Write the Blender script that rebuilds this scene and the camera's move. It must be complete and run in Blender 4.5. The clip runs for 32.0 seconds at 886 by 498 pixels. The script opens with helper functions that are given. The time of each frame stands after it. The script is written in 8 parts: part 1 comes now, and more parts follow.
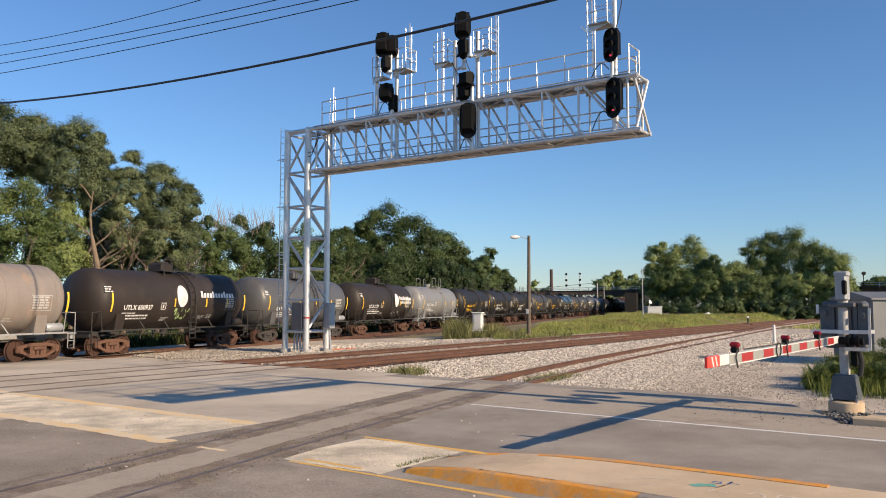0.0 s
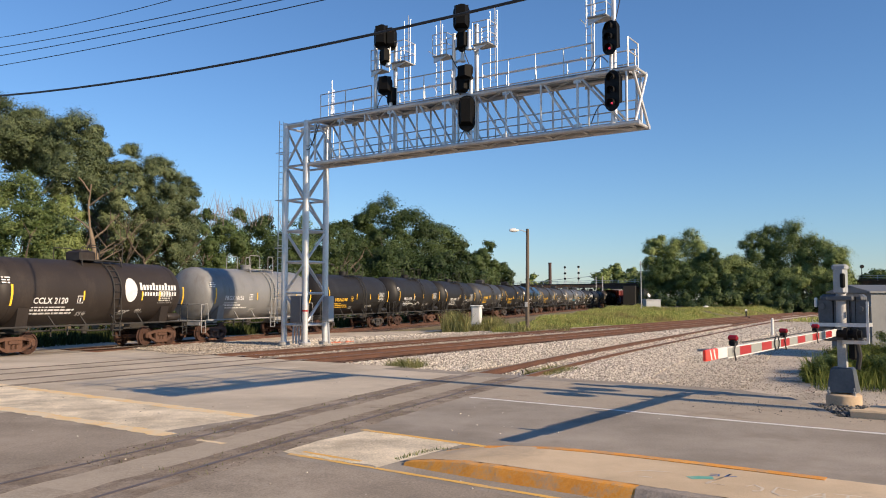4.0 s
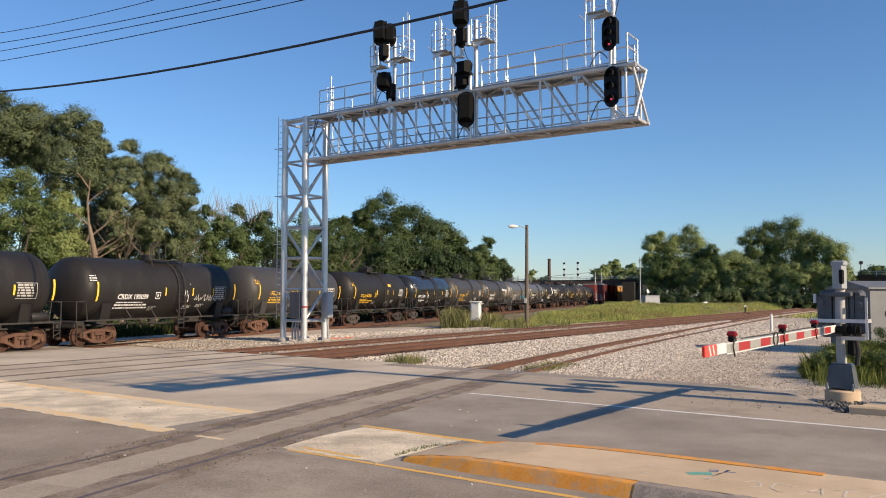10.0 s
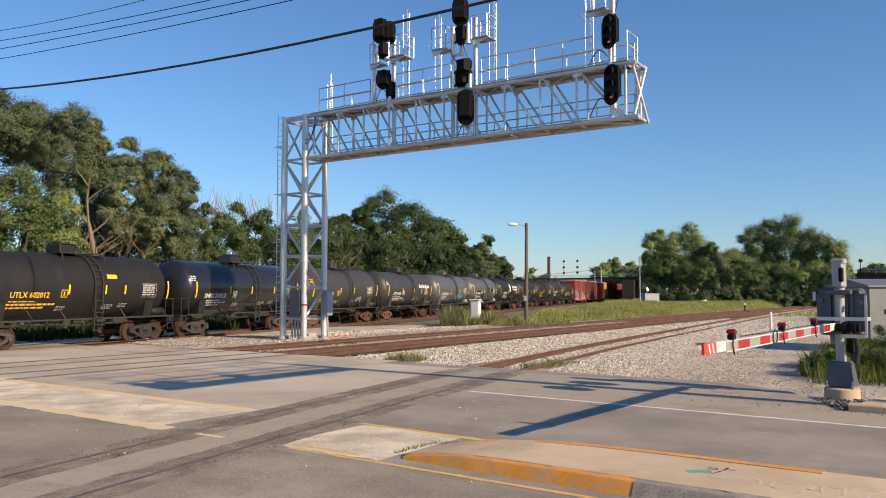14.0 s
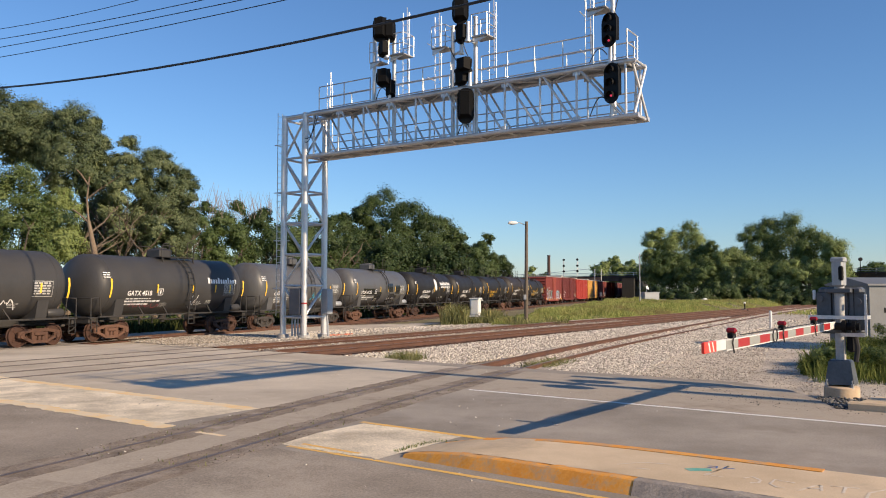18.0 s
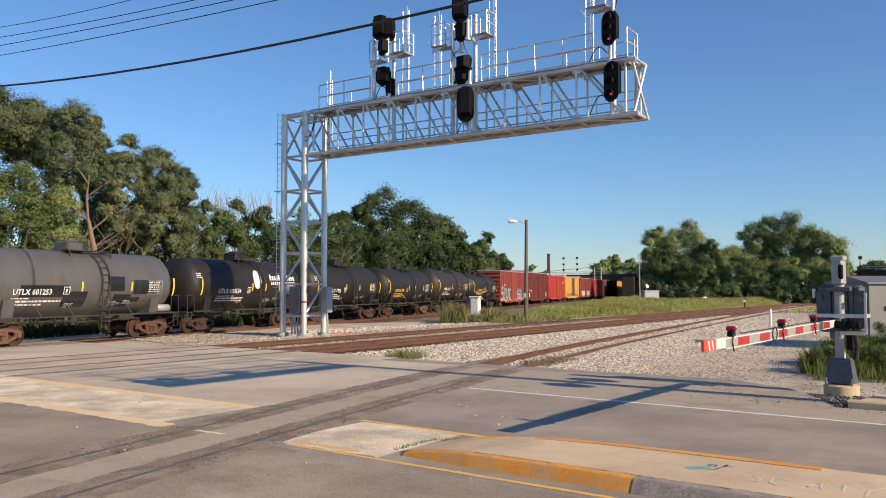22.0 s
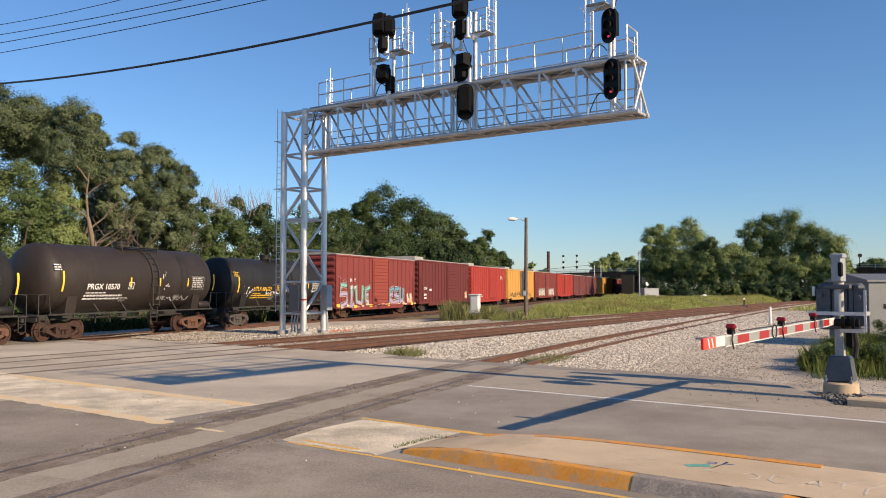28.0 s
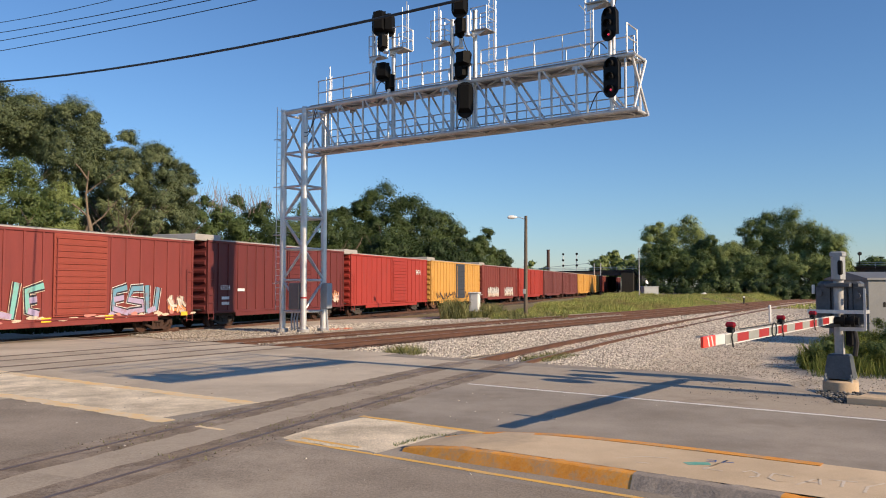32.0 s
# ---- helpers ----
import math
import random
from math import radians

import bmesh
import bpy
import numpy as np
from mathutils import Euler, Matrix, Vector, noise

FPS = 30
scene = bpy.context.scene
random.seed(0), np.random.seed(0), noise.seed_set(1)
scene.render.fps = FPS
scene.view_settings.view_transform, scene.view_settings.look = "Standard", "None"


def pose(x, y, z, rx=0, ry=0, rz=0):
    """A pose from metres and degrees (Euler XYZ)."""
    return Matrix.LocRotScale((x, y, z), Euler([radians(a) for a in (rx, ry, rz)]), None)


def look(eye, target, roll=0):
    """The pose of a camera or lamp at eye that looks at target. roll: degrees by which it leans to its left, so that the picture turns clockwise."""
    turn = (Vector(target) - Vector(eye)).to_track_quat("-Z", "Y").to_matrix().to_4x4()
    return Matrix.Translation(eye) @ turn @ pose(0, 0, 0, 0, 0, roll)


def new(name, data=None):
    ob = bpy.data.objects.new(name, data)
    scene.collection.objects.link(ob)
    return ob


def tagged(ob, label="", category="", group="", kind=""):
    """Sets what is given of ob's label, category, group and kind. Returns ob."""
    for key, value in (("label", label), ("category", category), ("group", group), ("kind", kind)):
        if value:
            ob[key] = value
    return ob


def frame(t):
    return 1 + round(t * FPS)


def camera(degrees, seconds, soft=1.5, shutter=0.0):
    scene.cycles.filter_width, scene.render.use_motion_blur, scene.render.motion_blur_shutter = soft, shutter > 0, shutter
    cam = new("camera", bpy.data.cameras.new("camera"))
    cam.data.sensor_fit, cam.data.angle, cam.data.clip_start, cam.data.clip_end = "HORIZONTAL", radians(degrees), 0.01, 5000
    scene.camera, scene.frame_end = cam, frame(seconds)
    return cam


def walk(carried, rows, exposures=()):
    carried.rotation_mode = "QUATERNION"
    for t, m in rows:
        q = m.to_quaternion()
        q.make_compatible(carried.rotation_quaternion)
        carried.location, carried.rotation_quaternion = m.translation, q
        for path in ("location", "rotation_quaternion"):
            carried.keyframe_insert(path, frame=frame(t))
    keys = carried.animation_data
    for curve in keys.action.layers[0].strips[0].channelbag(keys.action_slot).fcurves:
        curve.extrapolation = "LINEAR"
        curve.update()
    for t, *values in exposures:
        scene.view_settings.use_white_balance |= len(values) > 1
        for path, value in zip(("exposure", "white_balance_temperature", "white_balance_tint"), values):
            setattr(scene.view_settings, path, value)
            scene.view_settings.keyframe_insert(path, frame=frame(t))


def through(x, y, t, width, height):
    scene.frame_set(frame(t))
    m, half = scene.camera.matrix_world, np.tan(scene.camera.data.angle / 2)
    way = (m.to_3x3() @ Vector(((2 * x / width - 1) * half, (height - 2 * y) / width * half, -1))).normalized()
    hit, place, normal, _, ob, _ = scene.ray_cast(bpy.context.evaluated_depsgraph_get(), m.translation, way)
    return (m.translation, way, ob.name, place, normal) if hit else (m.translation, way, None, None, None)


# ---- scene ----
LENS = 58.0
EYE_Z = 2.15
FOCAL = 784 / math.tan(radians(LENS / 2))
cam = camera(LENS, 32.0, soft=1.0)

# slow sag of the hand-held camera: (seconds, rise of the view, drift to the side), in thousandths of the focal length
SAG = [(0, 32, 5), (0.5, 31.2, 5), (1, 30.4, 4.6), (1.5, 29, 4.2), (2, 26.5, 3.8), (2.5, 24, 3.4), (3, 22, 3.1), (3.5, 20.8, 2.9),
       (5.5, 17.6, 2.2), (6, 16.8, 2), (7, 15.3, 1.8), (8, 14.2, 1.7), (9, 13.3, 1.6), (10, 13, 1.4), (11, 12, 1.3), (12, 11.4, 1.4),
       (13, 10.4, 1.1), (14, 9.4, 0.8), (14.5, 9.1, 1), (16.5, 8.2, 0.8), (18, 6.8, 0.7), (20, 5.4, 0.6), (22, 4, 0.4), (24, 2.6, 0.3),
       (25.5, 1.8, 0.2), (27.5, 0.6, 0), (28, 0, 0), (29, -0.6, 0), (30, -1.7, -0.2), (31, -2.1, -0.2), (32, -3.2, -0.3)]
walk(cam, [(t, pose(0, 0, EYE_Z, 90 + math.degrees(math.atan((67 + up) / FOCAL)), 0, math.degrees(side / FOCAL))) for t, up, side in SAG], exposures=((0, 0.46, 5640, 11), (29.5, 0.46, 5640, 11), (31, 0.44, 5640, 11), (32, 0.35, 5640, 11)))

# ---- light ----
TO_SUN = Vector((0.815 * 0.906, -0.579 * 0.906, 0.423))
world = bpy.data.worlds.new("sky")
scene.world = world
world.use_nodes = True
sky = world.node_tree.nodes.new("ShaderNodeTexSky")
sky.sky_type, sky.sun_disc = "NISHITA", False
sky.sun_elevation, sky.sun_rotation = radians(25), math.atan2(0.815, -0.579)
sky.air_density, sky.dust_density, sky.ozone_density, sky.altitude = 1.12, 0.12, 5.0, 100
background = world.node_tree.nodes["Background"]
background.inputs["Strength"].default_value = 0.0865
world.node_tree.links.new(sky.outputs[0], background.inputs["Color"])
sun = new("sun", bpy.data.lights.new("sun", "SUN"))
sun.data.energy, sun.data.angle, sun.data.color = 5.0, radians(0.53), (1.0, 0.73, 0.43)
sun.matrix_basis = look(TO_SUN * 60, (0, 0, 0))

# ---- materials ----
def material(name, dark, light, rough=0.7, metal=0.0, scale=3.0, fine=40.0, bump=0.2, depth=0.01, stain=None, stain_size=0.6, stain_at=0.62,
             vary=0.0, island=0.0, streak=(1, 1, 1), spec=0.5, through=0.0, glow=0.0, span=0.2):
    """A surface with a broad and a fine variation between two colours, stains of a third, and a fine relief."""
    m = bpy.data.materials.new(name)
    m.use_nodes = True
    n, l = m.node_tree.nodes, m.node_tree.links
    shader = n["Principled BSDF"]
    at = n.new("ShaderNodeTexCoord")
    stretch = n.new("ShaderNodeMapping")
    stretch.inputs["Scale"].default_value = streak
    who = n.new("ShaderNodeObjectInfo")
    shift = n.new("ShaderNodeVectorMath")
    shift.operation = "MULTIPLY_ADD"
    l.new(who.outputs["Random"], shift.inputs[0])
    shift.inputs[1].default_value = (37.0, 17.0, 71.0)
    l.new(at.outputs["Object"], shift.inputs[2])
    l.new(shift.outputs[0], stretch.inputs["Vector"])

    def cloud(size, detail, rough_=0.6):
        t = n.new("ShaderNodeTexNoise")
        t.inputs["Scale"].default_value, t.inputs["Detail"].default_value, t.inputs["Roughness"].default_value = size, detail, rough_
        l.new(stretch.outputs[0], t.inputs["Vector"])
        return t.outputs["Fac"]

    def sums(a, b, op="ADD", c=None):
        t = n.new("ShaderNodeMath")
        t.operation = op
        for i, v in enumerate((a, b, c)):
            if v is None:
                continue
            if isinstance(v, (int, float)):
                t.inputs[i].default_value = v
            else:
                l.new(v, t.inputs[i])
        return t.outputs[0]

    broad, small = cloud(scale, 5), cloud(fine, 4)
    level = sums(sums(broad, 0.6, "MULTIPLY"), sums(small, 0.4, "MULTIPLY"))
    if vary:
        level = sums(sums(who.outputs["Random"], -0.5), vary, "MULTIPLY_ADD", level)
    if island:
        piece = n.new("ShaderNodeNewGeometry")
        level = sums(sums(piece.outputs["Random Per Island"], -0.5), island, "MULTIPLY_ADD", level)
    ramp = n.new("ShaderNodeMapRange")
    ramp.inputs["From Min"].default_value, ramp.inputs["From Max"].default_value = 0.5 - span, 0.5 + span
    l.new(level, ramp.inputs["Value"])
    mix = n.new("ShaderNodeMix")
    mix.data_type = "RGBA"
    l.new(ramp.outputs[0], mix.inputs["Factor"])
    mix.inputs["A"].default_value, mix.inputs["B"].default_value = (*dark, 1), (*light, 1)
    colour = mix.outputs["Result"]
    if stain:
        spot = n.new("ShaderNodeMapRange")
        spot.inputs["From Min"].default_value, spot.inputs["From Max"].default_value = stain_at - 0.08, stain_at + 0.1
        l.new(sums(sums(cloud(stain_size, 6, 0.7), 0.8, "MULTIPLY"), sums(small, 0.2, "MULTIPLY")), spot.inputs["Value"])
        over = n.new("ShaderNodeMix")
        over.data_type = "RGBA"
        l.new(spot.outputs[0], over.inputs["Factor"])
        l.new(colour, over.inputs["A"])
        over.inputs["B"].default_value = (*stain, 1)
        colour = over.outputs["Result"]
    l.new(colour, shader.inputs["Base Color"])
    shine = n.new("ShaderNodeMapRange")
    shine.inputs["To Min"].default_value, shine.inputs["To Max"].default_value = max(0.05, rough - 0.12), min(1, rough + 0.1)
    l.new(broad, shine.inputs["Value"])
    l.new(shine.outputs[0], shader.inputs["Roughness"])
    shader.inputs["Metallic"].default_value = metal
    shader.inputs["Specular IOR Level"].default_value = spec
    if bump:
        relief = n.new("ShaderNodeBump")
        relief.inputs["Strength"].default_value, relief.inputs["Distance"].default_value = bump, depth
        l.new(small, relief.inputs["Height"])
        l.new(relief.outputs[0], shader.inputs["Normal"])
    if through:
        thin = n.new("ShaderNodeBsdfTranslucent")
        l.new(colour, thin.inputs["Color"])
        blend = n.new("ShaderNodeMixShader")
        blend.inputs[0].default_value = through
        l.new(shader.outputs[0], blend.inputs[1])
        l.new(thin.outputs[0], blend.inputs[2])
        l.new(blend.outputs[0], n["Material Output"].inputs["Surface"])
    if glow:
        l.new(colour, shader.inputs["Emission Color"])
        shader.inputs["Emission Strength"].default_value = glow
    return m


ASPHALT = material("worn asphalt", (0.24, 0.207, 0.166), (0.395, 0.345, 0.283), 0.9, scale=0.45, fine=34, bump=0.6, stain=(0.233, 0.193, 0.148), stain_size=0.5, stain_at=0.6, spec=0.3, span=0.11)
ASPHALT_DARK = material("oil-darkened asphalt", (0.205, 0.17, 0.128), (0.375, 0.314, 0.245), 0.9, scale=0.4, fine=34, bump=0.6, stain=(0.44, 0.375, 0.29), stain_size=0.35, stain_at=0.62, spec=0.3, span=0.11)
PANEL_GREY = material("grimy crossing panel", (0.32, 0.268, 0.203), (0.50, 0.425, 0.33), 0.9, scale=0.7, fine=34, bump=0.5, stain=(0.25, 0.205, 0.155), stain_size=0.7, stain_at=0.58, spec=0.3, span=0.11)
PALE_LANE = material("bleached worn lane surface", (0.43, 0.365, 0.28), (0.62, 0.535, 0.415), 0.9, scale=0.35, fine=34, bump=0.5, stain=(0.35, 0.295, 0.225), stain_size=0.4, stain_at=0.6, spec=0.3, span=0.11)
CONCRETE = material("crossing concrete", (0.40, 0.338, 0.255), (0.60, 0.515, 0.395), 0.88, scale=0.5, fine=34, bump=0.4, stain=(0.43, 0.355, 0.265), stain_size=0.45, stain_at=0.6, spec=0.3, span=0.11)
KERBSTONE = material("median concrete", (0.519, 0.395, 0.247), (0.685, 0.534, 0.353), 0.9, scale=0.9, fine=60, bump=0.35, stain=(0.373, 0.296, 0.211), stain_size=0.8, spec=0.3, span=0.11)
YELLOW_PAINT = material("worn yellow kerb paint", (0.60, 0.22, 0.02), (0.86, 0.42, 0.06), 0.85, scale=1.6, fine=26, bump=0.4, depth=0.008, stain=(0.36, 0.28, 0.19), stain_size=3.2, stain_at=0.55)
YELLOW_FRESH = material("yellow road paint", (0.68, 0.40, 0.09), (0.84, 0.50, 0.10), 0.85, scale=3.0, fine=25, bump=0.3, stain=(0.45, 0.37, 0.26), stain_size=2.4, stain_at=0.57)
YELLOW_LINE = material("faded yellow road paint", (0.76, 0.52, 0.23), (0.88, 0.57, 0.17), 0.85, scale=3.0, fine=25, bump=0.3, stain=(0.74, 0.61, 0.41), stain_size=1.6, stain_at=0.46)
WHITE_LINE = material("worn white road paint", (0.66, 0.63, 0.57), (0.82, 0.79, 0.74), 0.8, scale=2.0, fine=40, bump=0.2, stain=(0.45, 0.40, 0.34), stain_size=4.0, stain_at=0.66)
TRACK_DIRT = material("dirt packed along the rail", (0.135, 0.101, 0.07), (0.285, 0.222, 0.158), 0.95, scale=2.2, fine=30, bump=0.7, depth=0.02, stain=(0.36, 0.30, 0.235), stain_size=1.2, stain_at=0.55, span=0.13)
RAIL_RUST = material("rusty rail steel", (0.055, 0.028, 0.019), (0.15, 0.072, 0.044), 0.8, metal=0.1, scale=1.2, fine=50, bump=0.2)
RAIL_TOP = material("worn rail head", (0.12, 0.09, 0.075), (0.24, 0.19, 0.16), 0.5, metal=0.4, scale=2, fine=80, bump=0.05)
TIE_WOOD = material("weathered tie wood", (0.07, 0.04, 0.028), (0.17, 0.10, 0.065), 0.95, scale=2, fine=24, bump=0.6, streak=(1, 6, 6), vary=0.5)
BALLAST_BROWN = material("rusty track ballast", (0.034, 0.019, 0.013), (0.115, 0.066, 0.042), 0.95, scale=1.6, fine=18, bump=1.0, depth=0.05, stain=(0.36, 0.28, 0.215), stain_size=0.8, stain_at=0.58, span=0.11)
BALLAST = material("pale limestone ballast", (0.34, 0.275, 0.20), (0.62, 0.53, 0.41), 0.95, scale=1.5, fine=16, bump=1.0, depth=0.06, stain=(0.26, 0.21, 0.17), stain_size=0.4, stain_at=0.66, span=0.11)
BALLAST_STONE = material("limestone pieces", (0.31, 0.272, 0.225), (0.73, 0.66, 0.56), 0.9, scale=6, fine=60, bump=0.3, island=1.0)
BROWN_STONE = material("rust-stained stones", (0.06, 0.034, 0.024), (0.20, 0.115, 0.075), 0.9, scale=6, fine=60, bump=0.3, island=0.9)
GRAVEL = material("grey gravel lot", (0.37, 0.315, 0.245), (0.68, 0.59, 0.465), 0.95, scale=0.6, fine=22, bump=0.9, depth=0.04, stain=(0.261, 0.216, 0.176), stain_size=0.3, stain_at=0.6, span=0.11)
DRY_GROUND = material("dry grassy ground", (0.14, 0.125, 0.05), (0.27, 0.22, 0.11), 0.98, scale=0.3, fine=8, bump=1.0, depth=0.1, stain=(0.30, 0.25, 0.17), stain_size=0.12, stain_at=0.6)
GRASS = material("long summer grass", (0.20, 0.265, 0.06), (0.56, 0.55, 0.19), 0.8, scale=0.25, fine=5, bump=0, island=0.6, through=0.45, spec=0.2, span=0.15, stain=(0.293, 0.226, 0.11), stain_size=0.16, stain_at=0.56)
WISP = material("wispy seeding weeds", (0.115, 0.135, 0.045), (0.36, 0.34, 0.15), 0.85, scale=0.8, fine=6, bump=0, island=0.8, through=0.35, spec=0.2)
WEED = material("dark green weeds", (0.09, 0.125, 0.026), (0.25, 0.27, 0.07), 0.8, scale=0.6, fine=6, bump=0, island=0.8, through=0.4, spec=0.2)
LEAF = material("green leaves", (0.07, 0.105, 0.027), (0.25, 0.30, 0.095), 0.55, scale=0.35, fine=3, bump=0, island=0.3, vary=0.45, through=0.22, spec=0.3)
LEAF_GREY = material("grey-green willow leaves", (0.075, 0.10, 0.043), (0.23, 0.265, 0.118), 0.55, scale=0.35, fine=3, bump=0, island=0.3, vary=0.4, through=0.22, spec=0.3)
# deep green of some trees; on the bush rows it stands for shade
LEAF_DEEP = material("deep green leaves, also used as shade", (0.026, 0.047, 0.013), (0.10, 0.138, 0.04), 0.55, scale=0.35, fine=3, bump=0, island=0.3, vary=0.4, through=0.2, spec=0.3)
BARK = material("grey-brown bark", (0.09, 0.0675, 0.0488), (0.225, 0.176, 0.128), 0.95, scale=2, fine=14, bump=0.8, depth=0.04, streak=(4, 4, 1))
GALV = material("galvanised steel", (0.50, 0.495, 0.485), (0.76, 0.75, 0.735), 0.4, metal=0.5, scale=1.2, fine=12, bump=0.03)
GRATING = material("steel grating", (0.30, 0.31, 0.31), (0.44, 0.44, 0.44), 0.6, metal=0.4, scale=3, fine=50, bump=0.1)
SIGNAL_BLACK = material("matt black signal paint", (0.003, 0.003, 0.0035), (0.008, 0.008, 0.008), 0.6, scale=2, fine=30, bump=0.05, spec=0.2)
CABLE_BLACK = material("black cable sheath", (0.012, 0.012, 0.014), (0.03, 0.03, 0.032), 0.6, scale=6, fine=40, bump=0.05)
RED_LAMP = material("lit red signal lens", (0.75, 0.03, 0.06), (0.85, 0.06, 0.1), 0.3, bump=0, glow=0.55)
SIGNAL_CASE = material("charcoal signal case paint", (0.004, 0.004, 0.004), (0.008, 0.008, 0.008), 0.65, scale=2, fine=30, bump=0.05, spec=0.12)
RED_LENS = material("unlit red glass", (0.20, 0.008, 0.014), (0.34, 0.014, 0.022), 0.2, bump=0, scale=8)
DARK_LENS = material("dark glass lens", (0.004, 0.004, 0.005), (0.008, 0.008, 0.009), 0.3, bump=0, spec=0.2)
WHITE_BOX = material("white painted cabinet", (0.66, 0.65, 0.62), (0.80, 0.79, 0.76), 0.5, scale=2, fine=20, bump=0.05, stain=(0.45, 0.4, 0.34), stain_size=1.2, stain_at=0.7)
GREY_BOX = material("grey painted metal", (0.30, 0.31, 0.32), (0.42, 0.43, 0.44), 0.5, metal=0.3, scale=2, fine=20, bump=0.05, stain=(0.2, 0.19, 0.18), stain_size=1.5, stain_at=0.68)
GATE_GREY = material("weathered cast aluminium", (0.075, 0.08, 0.09), (0.14, 0.148, 0.16), 0.5, metal=0.4, scale=3, fine=25, bump=0.15, stain=(0.06, 0.06, 0.06), stain_size=2.5, stain_at=0.62)
GATE_BASE = material("orange-stained concrete base", (0.42, 0.30, 0.18), (0.62, 0.48, 0.33), 0.9, scale=3, fine=25, bump=0.4)
REFLECT_RED = material("red reflective sheet", (0.28, 0.018, 0.02), (0.40, 0.028, 0.028), 0.4, bump=0, scale=4)
REFLECT_RED_NEW = material("fresh red reflective sheet", (0.85, 0.05, 0.03), (0.95, 0.08, 0.05), 0.4, bump=0, scale=4)
REFLECT_WHITE = material("white reflective sheet", (0.60, 0.59, 0.56), (0.74, 0.73, 0.70), 0.4, bump=0, scale=4)
REFLECT_GREY = material("dirty silver reflective sheet", (0.24, 0.245, 0.225), (0.34, 0.345, 0.32), 0.5, bump=0, scale=4)
POLE_WOOD = material("weathered pole wood", (0.088, 0.0688, 0.0495), (0.176, 0.143, 0.11), 0.95, scale=1.5, fine=12, bump=0.5, streak=(6, 6, 1))
BRICK = material("dark red brick", (0.055, 0.03, 0.024), (0.095, 0.055, 0.045), 0.9, scale=2, fine=10, bump=0.3)
BRIDGE_STEEL = material("old bridge steel", (0.03, 0.028, 0.027), (0.08, 0.07, 0.065), 0.8, scale=0.4, fine=4, bump=0.2, stain=(0.20, 0.10, 0.06), stain_size=0.2, stain_at=0.62)
SILVER = material("dull silver paint", (0.45, 0.46, 0.47), (0.6, 0.61, 0.62), 0.6, metal=0.2, scale=1, fine=6, bump=0.05)
RUST_RED = material("rusted steel beam", (0.34, 0.17, 0.105), (0.50, 0.28, 0.19), 0.9, scale=0.5, fine=4, bump=0.2)
STONE_GREY = material("grey concrete block", (0.28, 0.27, 0.26), (0.42, 0.41, 0.39), 0.9, scale=0.8, fine=10, bump=0.3)
TYRE_BLACK = material("black rubber", (0.015, 0.015, 0.015), (0.035, 0.033, 0.03), 0.85, scale=4, fine=30, bump=0.2)
SPRAY_GREEN = material("teal marking paint", (0.10, 0.36, 0.28), (0.22, 0.46, 0.36), 0.8, bump=0.1, stain=(0.5, 0.43, 0.34), stain_size=4, stain_at=0.6)
SPRAY_BLUE = material("blue marking paint", (0.06, 0.13, 0.34), (0.14, 0.22, 0.42), 0.8, bump=0.1, stain=(0.5, 0.43, 0.34), stain_size=5, stain_at=0.62)
SPRAY_WHITE = material("white marking paint", (0.62, 0.54, 0.43), (0.78, 0.71, 0.60), 0.8, bump=0.1, stain=(0.60, 0.48, 0.33), stain_size=6, stain_at=0.5)
SPRAY_PINK = material("pink marking paint", (0.75, 0.28, 0.22), (0.9, 0.42, 0.34), 0.8, bump=0.1)
AGGREGATE = material("pale exposed aggregate", (0.46, 0.385, 0.275), (0.95, 0.815, 0.60), 0.92, scale=1.2, fine=26, bump=0.9, depth=0.02, stain=(0.45, 0.37, 0.265), stain_size=1.1, stain_at=0.62, spec=0.3, span=0.12)
POLE_STEEL = material("weathered steel mast", (0.34, 0.335, 0.325), (0.50, 0.49, 0.475), 0.55, metal=0.1, scale=2, fine=16, bump=0.04, stain=(0.24, 0.235, 0.23), stain_size=1.5, stain_at=0.6)
DUSTY_STONE = material("dusty gravel pieces", (0.21, 0.178, 0.14), (0.48, 0.42, 0.34), 0.92, scale=6, fine=60, bump=0.3, island=0.8)
# grey lowered so that the colour holds the shade on the hut's face
HUT_GREY = material("grey sheet metal darkened as shade", (0.145, 0.15, 0.155), (0.20, 0.205, 0.21), 0.55, metal=0.2, scale=1.5, fine=16, bump=0.05, stain=(0.15, 0.145, 0.14), stain_size=1.2, stain_at=0.66)
# brighter, warmer than BARK: the sunlight on the trunk is in the colour
TRUNK_TAN = material("tan bark with sunlight in the colour", (0.136, 0.0961, 0.062), (0.273, 0.205, 0.136), 0.95, scale=2, fine=14, bump=0.8, depth=0.04, streak=(4, 4, 1))
# near-black stone: the shade under the bridge is put into its colour
SHADE_STONEWORK = material("stonework darkened as shade", (0.014, 0.013, 0.012), (0.034, 0.032, 0.03), 0.9, scale=0.8, fine=10, bump=0.3)
# weed green darkened: the shade behind the train is in the colour
UNDERGROWTH = material("undergrowth leaves darkened as shade", (0.03, 0.042, 0.011), (0.085, 0.10, 0.028), 0.8, scale=0.6, fine=6, bump=0, island=0.6, through=0.3, spec=0.2)


